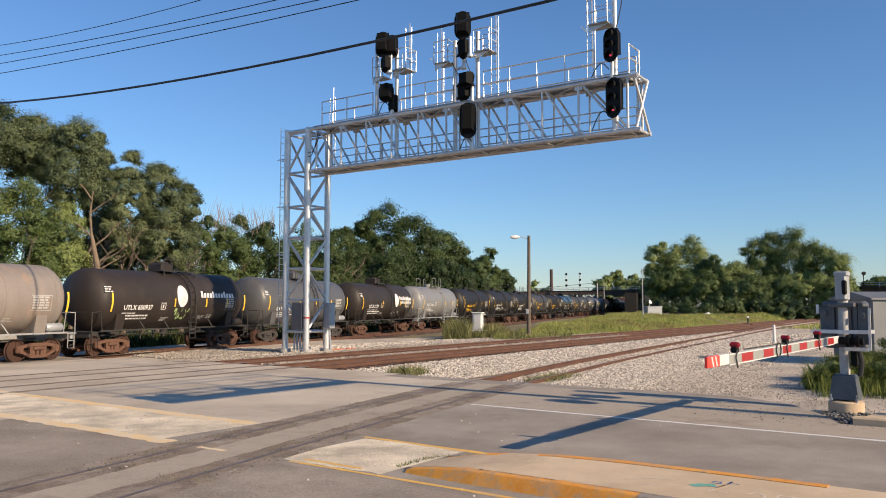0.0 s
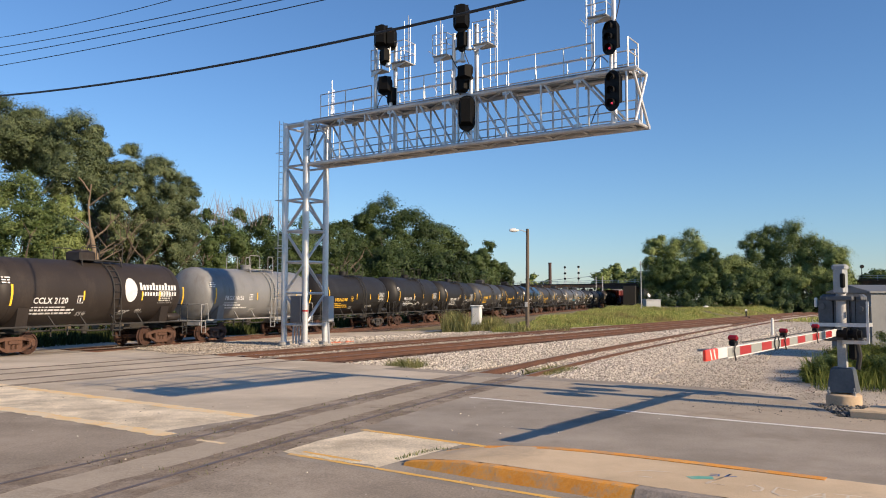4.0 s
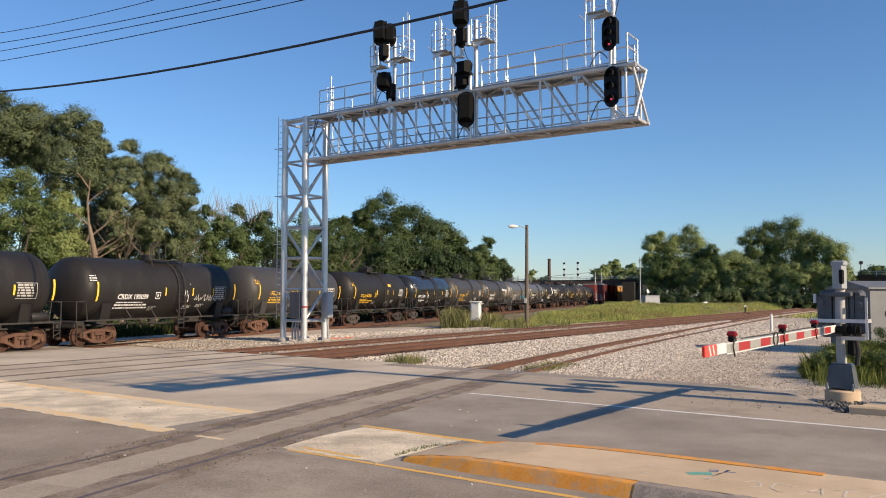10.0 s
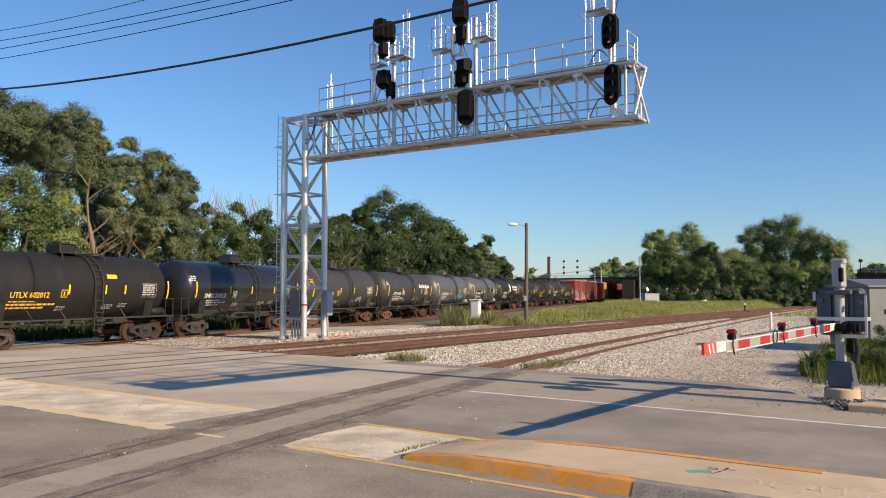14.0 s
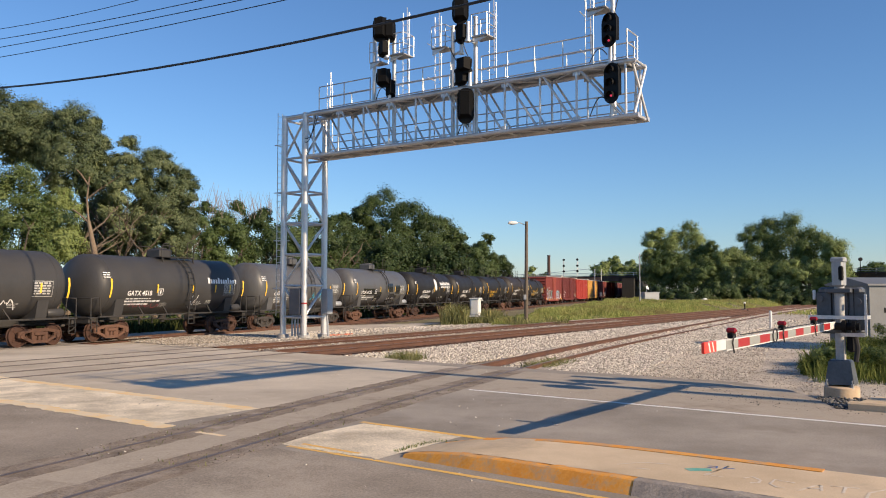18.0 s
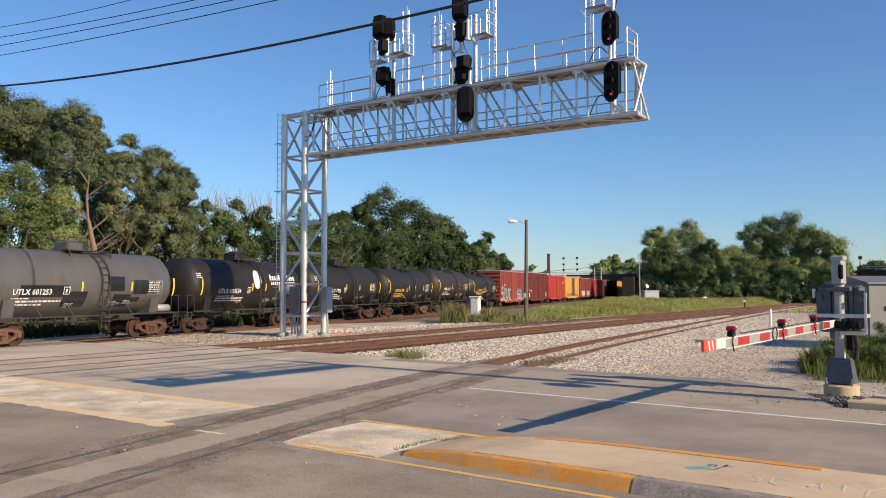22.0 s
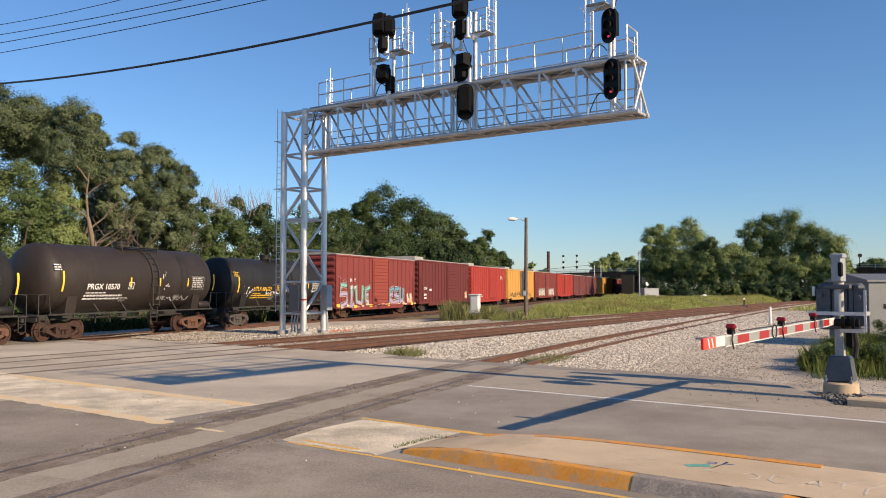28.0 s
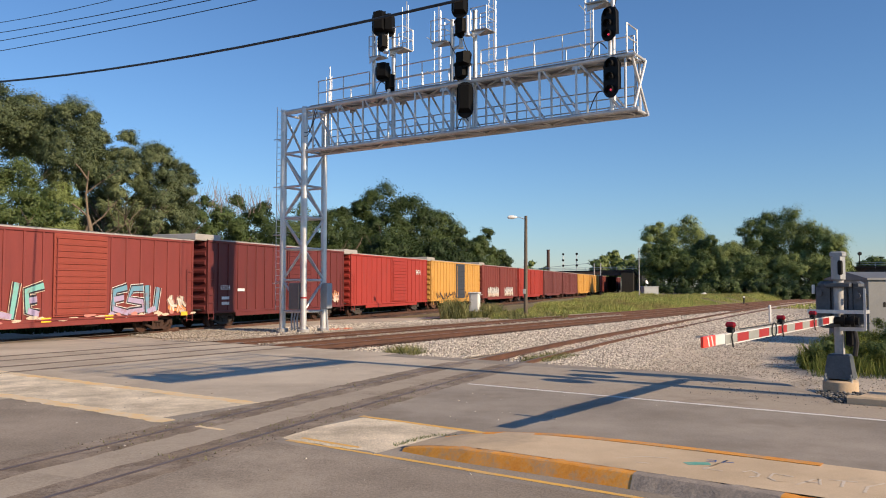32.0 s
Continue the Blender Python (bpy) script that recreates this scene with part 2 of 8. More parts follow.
# ---- mesh helpers ----
class Shape:
    """Vertices and faces gathered for one mesh."""

    def __init__(self):
        self.v, self.f = [], []

    def add(self, verts, faces):
        k = len(self.v)
        self.v.extend(tuple(p) for p in verts)
        self.f.extend(tuple(i + k for i in face) for face in faces)
        return self

    def box(self, c, size, m=None, bevel=0.0):
        x, y, z = (s / 2 for s in size)
        if bevel:
            b = min(bevel, x * 0.9, y * 0.9, z * 0.9)
            out = []
            for h, ins in ((-z, b), (-z + b, 0), (z - b, 0), (z, b)):
                X, Y, c2 = x - ins, y - ins, b
                out += [(-X + c2, -Y, h), (X - c2, -Y, h), (X, -Y + c2, h), (X, Y - c2, h), (X - c2, Y, h), (-X + c2, Y, h), (-X, Y - c2, h), (-X, -Y + c2, h)]
            faces = [tuple(range(7, -1, -1)), tuple(range(24, 32))]
            for r in range(3):
                faces += [(r * 8 + i, r * 8 + (i + 1) % 8, r * 8 + 8 + (i + 1) % 8, r * 8 + 8 + i) for i in range(8)]
            pts = out
        else:
            pts = [(sx * x, sy * y, sz * z) for sz in (-1, 1) for sy in (-1, 1) for sx in (-1, 1)]
            faces = [(0, 2, 3, 1), (4, 5, 7, 6), (0, 1, 5, 4), (2, 6, 7, 3), (0, 4, 6, 2), (1, 3, 7, 5)]
        pts = [Vector(p) for p in pts]
        if m is not None:
            pts = [m @ p for p in pts]
        return self.add([p + Vector(c) for p in pts], faces)

    def rod(self, a, b, r, n=8, r2=None, caps=True):
        a, b = Vector(a), Vector(b)
        r2 = r if r2 is None else r2
        q = (b - a).to_track_quat("Z", "Y")
        pts = []
        for p, rad in ((a, r), (b, r2)):
            pts += [p + q @ Vector((rad * math.cos(2 * math.pi * i / n), rad * math.sin(2 * math.pi * i / n), 0)) for i in range(n)]
        faces = [(i, (i + 1) % n, n + (i + 1) % n, n + i) for i in range(n)]
        if caps:
            faces += [tuple(range(n - 1, -1, -1)), tuple(range(n, 2 * n))]
        return self.add(pts, faces)

    def bar(self, a, b, w, h):
        """A square-section bar between two points, w across and h upwards."""
        a, b = Vector(a), Vector(b)
        d = (b - a).normalized()
        side = d.cross(Vector((0, 0, 1)))
        side = Vector((1, 0, 0)) if side.length < 1e-4 else side.normalized()
        up = side.cross(d)
        pts = [p + side * sx * w / 2 + up * sy * h / 2 for p in (a, b) for sy in (-1, 1) for sx in (-1, 1)]
        return self.add(pts, [(0, 2, 3, 1), (4, 5, 7, 6), (0, 1, 5, 4), (2, 6, 7, 3), (0, 4, 6, 2), (1, 3, 7, 5)])

    def pipe(self, pts, r, n=6):
        pts = [Vector(p) for p in pts]
        ref, out = None, []
        for i, p in enumerate(pts):
            d = (pts[min(len(pts) - 1, i + 1)] - pts[max(0, i - 1)]).normalized()
            if ref is None:
                ref = d.orthogonal().normalized()
            ref = (ref - d * ref.dot(d)).normalized()
            side = d.cross(ref)
            out += [p + (ref * math.cos(2 * math.pi * k / n) + side * math.sin(2 * math.pi * k / n)) * r for k in range(n)]
        faces = [(i * n + k, i * n + (k + 1) % n, (i + 1) * n + (k + 1) % n, (i + 1) * n + k) for i in range(len(pts) - 1) for k in range(n)]
        faces += [tuple(range(n - 1, -1, -1)), tuple(range((len(pts) - 1) * n, len(pts) * n))]
        return self.add(out, faces)

    def lathe(self, profile, n=24, m=None):
        """profile: (radius, along) pairs, turned about the local x axis."""
        m = m or Matrix.Identity(4)
        pts = [m @ Vector((h, r * math.cos(2 * math.pi * i / n), r * math.sin(2 * math.pi * i / n))) for r, h in profile for i in range(n)]
        faces = []
        for k in range(len(profile) - 1):
            faces += [(k * n + i, (k + 1) * n + i, (k + 1) * n + (i + 1) % n, k * n + (i + 1) % n) for i in range(n)]
        faces.append(tuple(range(n)))
        faces.append(tuple(range(len(profile) * n - 1, (len(profile) - 1) * n - 1, -1)))
        return self.add(pts, faces)

    def sheet(self, pts, thick):
        """A flat outline in the plan (x, y, z), thickened downwards."""
        n = len(pts)
        top = [Vector(p) for p in pts]
        low = [p - Vector((0, 0, thick)) for p in top]
        faces = [tuple(range(n)), tuple(range(2 * n - 1, n - 1, -1))] + [(n + i, n + (i + 1) % n, (i + 1) % n, i) for i in range(n)]
        return self.add(top + low, faces)

    def sweep(self, path, profile, closed=True):
        """A profile of (sideways, up) carried along a path of points in the plan."""
        n, pts = len(profile), []
        for i, p in enumerate(path):
            a, b = Vector(path[max(0, i - 1)]), Vector(path[min(len(path) - 1, i + 1)])
            d = (b - a)
            d.z = 0
            d.normalize()
            side = Vector((d.y, -d.x, 0))
            pts += [Vector(p) + side * s + Vector((0, 0, u)) for s, u in profile]
        faces = []
        last = n if closed else n - 1
        for k in range(len(path) - 1):
            faces += [(k * n + i, k * n + (i + 1) % n, (k + 1) * n + (i + 1) % n, (k + 1) * n + i) for i in range(last)]
        if closed:
            faces += [tuple(range(n - 1, -1, -1)), tuple(range((len(path) - 1) * n, len(path) * n))]
        return self.add(pts, faces)

    def mesh(self, name, mat, smooth=False):
        me = bpy.data.meshes.new(name)
        me.from_pydata(self.v, [], self.f)
        me.materials.append(mat)
        if smooth:
            me.shade_smooth()
            me.set_sharp_from_angle(angle=radians(40))
        return me


def thing(name, label, category, m=None, group="", kind=""):
    ob = new(name)
    ob.empty_display_size = 0.3
    if m is not None:
        ob.matrix_basis = m
    return tagged(ob, label, category, group, kind)


def part(name, shape, mat, parent=None, label="", smooth=False, m=None):
    ob = new(name, shape.mesh(name, mat, smooth) if isinstance(shape, Shape) else shape)
    if parent is not None:
        ob.parent = parent
    if m is not None:
        ob.matrix_basis = m
    return tagged(ob, label)


def alone(name, shape, mat, label, category, kind="", group="", smooth=False, m=None):
    return tagged(part(name, shape, mat, None, "", smooth, m), label, category, group, kind)


# ---- plan: road, tracks, levels ----
ROAD_N, ROAD_D = Vector((0.59, 0.807)), Vector((0.807, -0.59))
MAIN_O, MAIN_D = Vector((-10.82, 19.64)), Vector((0.565, 0.825))
MAIN_N = Vector((-0.825, 0.565))


def on_road(a, w, z=0.0):
    p = ROAD_D * a + ROAD_N * w
    return Vector((p.x, p.y, z))


def level(x, y):
    """The ground falls a little from the double track to the far track."""
    o = (Vector((x, y)) - MAIN_O).dot(MAIN_N)
    k = min(1.0, max(0.0, (o - 5.0) / 6.5))
    return -0.21 * k * k * (3 - 2 * k)


def main_line(s, o, z=0.0):
    p = MAIN_O + MAIN_D * s + MAIN_N * o
    return Vector((p.x, p.y, z))


def far_line(s, aside=0.0):
    """The far track, on which the train runs: place and heading at s metres along it."""
    h0, k, end = 0.365428, -0.00126883, 41.185
    x, y, step = -11.9635, 45.8858, (1.0 if s > 0 else -1.0)
    n = max(1, int(abs(s) / 3.0) + 1)
    for i in range(n):
        h = h0 + k * max(-60.0, min(end, s * (i + 0.5) / n))
        x, y = x + math.sin(h) * s / n, y + math.cos(h) * s / n
    h = h0 + k * max(-60.0, min(end, s))
    o = 1.52 + aside
    return Vector((x - math.cos(h) * o, y + math.sin(h) * o)), h


def spline(points, per=8):
    out, p = [], [Vector(q) for q in points]
    for i in range(len(p) - 1):
        a, b, c, d = p[max(0, i - 1)], p[i], p[i + 1], p[min(len(p) - 1, i + 2)]
        for j in range(per):
            t = j / per
            out.append(0.5 * ((2 * b) + (c - a) * t + (2 * a - 5 * b + 4 * c - d) * t * t + (3 * b - a - 3 * c + d) * t ** 3))
    return out + [p[-1]]


def offset(path, o):
    """A path moved sideways, to the left of its way."""
    out = []
    for i, p in enumerate(path):
        d = Vector(path[min(len(path) - 1, i + 1)]) - Vector(path[max(0, i - 1)])
        d.normalize()
        out.append(Vector((p[0] - d.y * o, p[1] + d.x * o)))
    return out


SIDING = spline([(-10.4, -5), (-4.9, 8), (-1.95, 15), (1.2, 22), (5.1, 30), (9.4, 38), (14.4, 47), (26.0, 68), (36, 85), (49, 105.5)], 8)

# ---- ground ----
ground = Shape()
ring = [(1600 * math.cos(i * math.pi / 24), 1600 * math.sin(i * math.pi / 24), -0.45) for i in range(48)]
ground.add(ring, [tuple(range(48))])
alone("ground", ground, DRY_GROUND, "dry grassy railway land reaching the horizon", "ground", "structure")


def patch(name, pts, mat, label, thick=0.3, category="ground"):
    return alone(name, Shape().sheet(pts, thick), mat, label, category, "structure")


# gravel between the double track and the far track, and the lot beside the siding
strip = Shape()
rows = []
for i in range(45):
    s = -34 + i * 3.2
    a = main_line(s, 5.4)
    b = main_line(s, 13.5 + 9 * max(0.0, min(1.0, (46 - s) / 20)))
    rows.append([Vector((*(a.xy.lerp(b.xy, k / 6)), 0)) for k in range(7)])
verts = [Vector((p.x, p.y, level(p.x, p.y) - 0.14)) for r in rows for p in r]
strip.add(verts, [(i * 7 + j, i * 7 + j + 1, i * 7 + j + 8, i * 7 + j + 7) for i in range(44) for j in range(6)])
alone("gravel_strip", strip, GRAVEL, "grey gravel strip between the tracks", "gravel", "structure")
lot = [on_road(-5, 19.0), on_road(-3.2, 16.9), on_road(4, 16.4), on_road(40, 16.4), (62, 30, 0), (66, 120, 0), (45, 105, 0), (25, 65.5, 0), (13, 43.5, 0), (3, 24, 0), on_road(-12, 18.6)]
patch("gravel_lot", [(p[0], p[1], -0.1) for p in lot], GRAVEL, "grey gravel lot beside the siding", 0.3)

shoulder = Shape()
edge_in, edge_out = [(3.0, 24.0), (13.0, 43.5), (25.0, 65.5), (45.0, 105.0)], [(1.9, 24.5), (11.8, 44.0), (23.9, 66.0), (44.0, 105.5)]
shoulder.add([(x, y, -0.098) for x, y in edge_in] + [(x, y, -0.26) for x, y in edge_out], [(i, i + 1, 5 + i, 4 + i) for i in range(3)])
alone("ballast_shoulder", shoulder, BALLAST, "pale ballast shoulder sloping from the lot to the siding", "track bed", "structure")

# ---- road ----
road = Shape()
edge = [(-70, 19.3), (-26, 19.3), (-5.6, 19.4), (-4.3, 18.6), (-3.4, 17.2), (-2.9, 16.1), (70, 16.1)]
grid = []
stops = [-70, -50, -40, -34, -30, -27, -24, -21, -18, -15, -12, -9, -7, -5.6, -4.3, -3.4, -2.9, 5, 20, 70]
for a in stops:
    far = np.interp(a, [e[0] for e in edge], [e[1] for e in edge])
    grid.append([on_road(a, -9 + (far + 9) * k / 14) for k in range(15)])
verts = [Vector((p.x, p.y, level(p.x, p.y))) for r in grid for p in r]
road.add(verts, [(i * 15 + j, i * 15 + j + 15, i * 15 + j + 16, i * 15 + j + 1)[::-1] for i in range(len(stops) - 1) for j in range(14)])
base = [Vector((p.x, p.y, p.z - 0.35)) for p in verts]
n = len(verts)
rim = [i * 15 + 14 for i in range(len(stops))]
road.add(verts + base, [(rim[i], rim[i + 1], rim[i + 1] + n, rim[i] + n) for i in range(len(rim) - 1)])
alone("road", road, ASPHALT, "worn grey-brown asphalt road over the level crossing", "road", "structure")


def ribbon(path, half_a, half_b, z, thick=0.02, ragged=0.0):
    """A flat band along a plan path, from half_a to half_b to its left, with ragged edges."""
    a, b = offset(path, half_b), offset(path, half_a)
    if ragged:
        mid = offset(path, (half_a + half_b) / 2)
        for side in (a, b):
            for i, p in enumerate(side):
                side[i] = p.lerp(mid[i], ragged * (0.5 + 0.35 * noise.noise((p.x * 2.3, p.y * 2.3, half_b)) + 0.9 * noise.noise((p.x * 11, p.y * 11, half_a))))
    sh = Shape()
    n_ = len(path)
    top = [Vector((p.x, p.y, level(p.x, p.y) + z)) for p in a + b]
    sh.add(top, [(i, n_ + i, n_ + i + 1, i + 1) for i in range(n_ - 1)])
    low = [p - Vector((0, 0, thick)) for p in top]
    sh.add(top + low, [(i, i + 1, 2 * n_ + i + 1, 2 * n_ + i) for i in range(n_ - 1)] + [(n_ + i + 1, n_ + i, 3 * n_ + i, 3 * n_ + i + 1) for i in range(n_ - 1)])
    return sh


def straight(p, q, n_=20):
    return [Vector(p).lerp(Vector(q), i / n_) for i in range(n_ + 1)]


siding_crossing = [p for p in SIDING if -3 < p.dot(ROAD_N) < 18.9]


# ---- tracks ----
RAIL = [(-0.07, -0.17), (0.07, -0.17), (0.07, -0.155), (0.012, -0.14), (0.012, -0.05), (0.036, -0.035), (0.036, -0.004), (0.028, 0.0), (-0.028, 0.0), (-0.036, -0.004), (-0.036, -0.035), (-0.012, -0.05), (-0.012, -0.14), (-0.07, -0.155)]
HEAD = [(-0.034, 0.0), (0.034, 0.0), (0.034, 0.004), (-0.034, 0.004)]
TIE = Shape().box((0, 0, -0.26), (2.6, 0.23, 0.18), bevel=0.02).mesh("tie", TIE_WOOD)


def dense(path, step=2.0):
    out = [Vector(path[0])]
    for a, b in zip(path[:-1], path[1:]):
        a, b = Vector(a), Vector(b)
        k = max(1, int((b - a).length / step))
        out += [a.lerp(b, (i + 1) / k) for i in range(k)]
    return out


def along(path, start, end, step):
    """Places and headings every step metres along a plan path."""
    run, out, want = 0.0, [], start
    for a, b in zip(path[:-1], path[1:]):
        d = b - a
        while run + d.length >= want and want <= end:
            out.append((a + d * ((want - run) / d.length), math.atan2(d.y, d.x)))
            want += step
        run += d.length
    return out


def rail_track(label, path, ties, singles=110, lift=-0.001, sunk=0.0):
    path = dense(path)
    t = thing("rail_track", label, "railway track", group="railway tracks", kind="structure")
    for o in (0.7525, -0.7525):
        line = [Vector((p.x, p.y, level(p.x, p.y) + lift + 0.004)) for p in offset(path, o)]
        r = part("rail", Shape().sweep(line, RAIL), RAIL_RUST, t, "rust-brown steel rail")
        part("rail_head", Shape().sweep([p + Vector((0, 0, 0.001)) for p in line], HEAD), RAIL_TOP, r, "polished running surface")
    rest = Shape()
    rng = random.Random(len(label))
    for i, (p, h) in enumerate(along(path, *ties, 0.56)):
        m = pose(p.x, p.y, level(p.x, p.y) + lift - sunk + rng.uniform(-0.015, 0.012), 0, 0, math.degrees(h) + 90 + rng.uniform(-1.2, 1.2))
        if i < singles:
            part("tie", TIE, TIE_WOOD, t, m=m)
        else:
            rest.box(m.translation - Vector((0, 0, 0.26)), (2.6, 0.23, 0.18), m.to_3x3())
    if rest.v:
        tagged(part("far_ties", rest, TIE_WOOD, t), kind="stuff")
    return t


mains = [[main_line(s, o).xy for s in range(-60, 290, 10)] for o in (0.72, 3.92)]
rail_track("straight double-track line, nearer track with rusty rails", mains[0], (70.6, 230))
rail_track("straight double-track line, farther track with rusty rails", mains[1], (71.5, 230))
rail_track("siding curving across the road to join the main line", SIDING, (27.6, 130), sunk=0.03)
far_path = [far_line(s)[0] for s in range(-90, 420, 5)]
rail_track("far track carrying the freight train", far_path, (80, 220), 60)

# rusty bed under the double track, pale bed under the siding and the far track
bed = Shape().sweep([main_line(s, 2.3, -0.235) for s in range(10, 290, 4)], [(-4.1, -0.25), (4.1, -0.25), (3.4, -0.02), (2.6, 0.0), (-2.6, 0.0), (-3.4, -0.02)])
alone("rusty_track_bed", bed, BALLAST_BROWN, "rust-brown ballast bed under the double track", "track bed", "structure")
siding_out = [p for p in SIDING if p.dot(ROAD_N) > 19.0]
bed = Shape().sweep([Vector((p.x, p.y, -0.25)) for p in siding_out], [(-3.6, -0.25), (4.2, -0.25), (3.4, -0.05), (1.5, 0.03), (-1.5, 0.03), (-2.9, -0.04)])
alone("pale_track_bed", bed, BALLAST, "pale limestone ballast bed under the siding", "track bed", "structure")
bed = Shape().sweep([Vector((p.x, p.y, level(p.x, p.y) - 0.2)) for p in dense([far_line(s)[0] for s in range(-6, 420, 5)], 5)], [(-3.2, -0.2), (3.2, -0.2), (2.2, 0.0), (-2.2, 0.0)])
alone("far_track_bed", bed, BALLAST_BROWN, "brown ballast bed under the far track", "track bed", "structure")

near_lane = Shape()
stops = list(range(-60, 61, 4))
lanes = [on_road(a, w, 0.0008) for a in stops for w in (-8.5, -2.0, 3.0, 6.0, 7.58)]
near_lane.add(lanes, [(i * 5 + j, i * 5 + j + 5, i * 5 + j + 6, i * 5 + j + 1)[::-1] for i in range(len(stops) - 1) for j in range(4)])
alone("near_lane", near_lane, ASPHALT_DARK, "darker brown-grey asphalt of the nearer lane", "road", "structure")
for pts in ([(-30, 9.86), (-11.3, 9.86), (-11.7, 13.0), (-12.2, 16.0), (-13.0, 18.6), (-30, 18.6)], [(-10.0, 14.62), (40, 14.62), (40, 16.06), (-2.9, 16.06), (-3.6, 17.2), (-5.6, 18.9), (-10.9, 18.6)]):
    alone("worn_lane", Shape().sheet([on_road(a, w, 0.0008) for a, w in pts], 0.0005), PALE_LANE if pts[0][0] < -20 else PANEL_GREY, "bleached worn lane surface beside the tracks", "road patch", "structure")
# packed dirt beside the rails in the road, concrete between and outside them
for lo, hi, z in ((-0.5, 0.5, 0.0016),):
    for i in range(0, len(siding_crossing) - 1, 2):
        seg = siding_crossing[i:i + 3]
        if len(seg) < 2:
            continue
        o = alone("crossing_panel", ribbon(dense(seg, 0.1), lo, hi, z, 0.0005, ragged=0.05), PANEL_GREY, "pale worn concrete crossing panel between the rails", "crossing panel", "structure", "crossing panels")
for o in (0.7525, -0.7525):
    alone("rail_strip", ribbon(dense(siding_crossing, 0.2), o - 0.42, o + 0.42, 0.0027, 0.0005, ragged=0.16), TRACK_DIRT, "dark dirt strip packed along the embedded rail", "dirt strip", "structure")
for o in (0.0, 1.435, 3.2, 4.635):
    alone("rail_strip", ribbon([main_line(s * 0.25, o).xy for s in range(-120, 43)], -0.19, 0.19, 0.0027, 0.0005, ragged=0.35), TRACK_DIRT, "dark dirt strip packed along the embedded rail", "dirt strip", "structure")
for o in (0.7525, -0.7525):
    alone("rail_strip", ribbon([far_line(s, o)[0] for s in range(-70, -5)], -0.2, 0.2, 0.0027, 0.0005, ragged=0.3), TRACK_DIRT, "dark dirt strip packed along the embedded rail", "dirt strip", "structure")
for a, b in ((-4.6, -2.2), (-2.19, -0.2), (0.2, 1.235), (1.64, 3.0), (3.4, 4.44), (4.84, 8.4), (8.41, 13.0)):
    for s in range(-26, 10, 3):
        alone("crossing_panel", ribbon([main_line(s + k * 0.746, 0).xy for k in range(5)], a, b, 0.0018 if (s // 3) % 2 else 0.0014, 0.0005), CONCRETE, "pale worn concrete crossing panel between the rails", "crossing panel", "structure", "crossing panels")


# ---- road markings, median, kerb ----
def marking(name, a0, a1, w0, w1, half, mat, label, z=0.0034):
    pts = straight(on_road(a0, w0).xy, on_road(a1, w1).xy, 12)
    return alone(name, ribbon(dense(pts, 0.15), -half, half, z, 0.0005, ragged=0.45), mat, label, "road marking", "structure")


marking("edge_line", -9.9, 40, 14.48, 14.48, 0.085, WHITE_LINE, "thin worn white road edge line")
marking("yellow_line", -8.35, 30, 7.77, 7.77, 0.055, YELLOW_FRESH, "worn yellow line beside the median kerb")
marking("yellow_line", -8.3, -7.2, 8.0, 7.98, 0.05, YELLOW_FRESH, "worn yellow line beside the median kerb")
marking("yellow_line", -8.9, -6.0, 9.9, 9.82, 0.075, YELLOW_FRESH, "worn yellow line on the crossing")
marking("yellow_line", -30, -11.0, 7.4, 7.72, 0.2, YELLOW_LINE, "faded yellow median line across the road")
marking("yellow_line", -30, -11.4, 9.4, 9.8, 0.19, YELLOW_LINE, "faded yellow median line across the road")
marking("yellow_line", -10.3, -9.7, 7.72, 7.74, 0.07, YELLOW_LINE, "faded yellow dash between the rails")

# pale aggregate where the median is worn away beside the rails
for a0, a1 in ((-8.75, -6.8), (-30, -11.4)):
    pts = dense(straight(on_road(a0, 8.8 if a0 > -20 else 8.42).xy, on_road(a1, 8.84 if a0 > -20 else 8.78).xy, 12), 0.12)
    alone("aggregate_patch", ribbon(pts, -1.02, 1.04, 0.0024, 0.0005, ragged=0.07), AGGREGATE, "pale exposed aggregate strip between the yellow lines", "road patch", "structure")

# raised median with a blunt nose, straight kerbs running on
median = thing("median_island", "raised concrete road median with yellow painted kerbs", "road median", kind="structure")


def median_top():
    sh, n_ = Shape(), 60
    for i in range(n_ + 1):
        a = -6.72 + 36 * (i / n_) ** 2
        lo, hi = 8.27, float(np.interp(a, [-6.75, -6.6, -6.0, -4.6, -3.0], [8.7, 9.0, 9.42, 9.72, 9.8]))
        for k in range(7):
            p = on_road(a, lo + (hi - lo) * k / 6)
            sh.v.append((p.x, p.y, rise(a) + 0.002 + 0.0015 * noise.noise((p.x * 1.5, p.y * 1.5, 3.0))))
    sh.f += [(i * 7 + j, i * 7 + j + 7, i * 7 + j + 8, i * 7 + j + 1) for i in range(n_) for j in range(6)]
    return sh


def rise(a):
    """The median is worn down to the road at its nose."""
    k = max(0.0, min(1.0, (a + 6.75) / 1.5))
    return 0.02 + 0.13 * k * (2 - k)


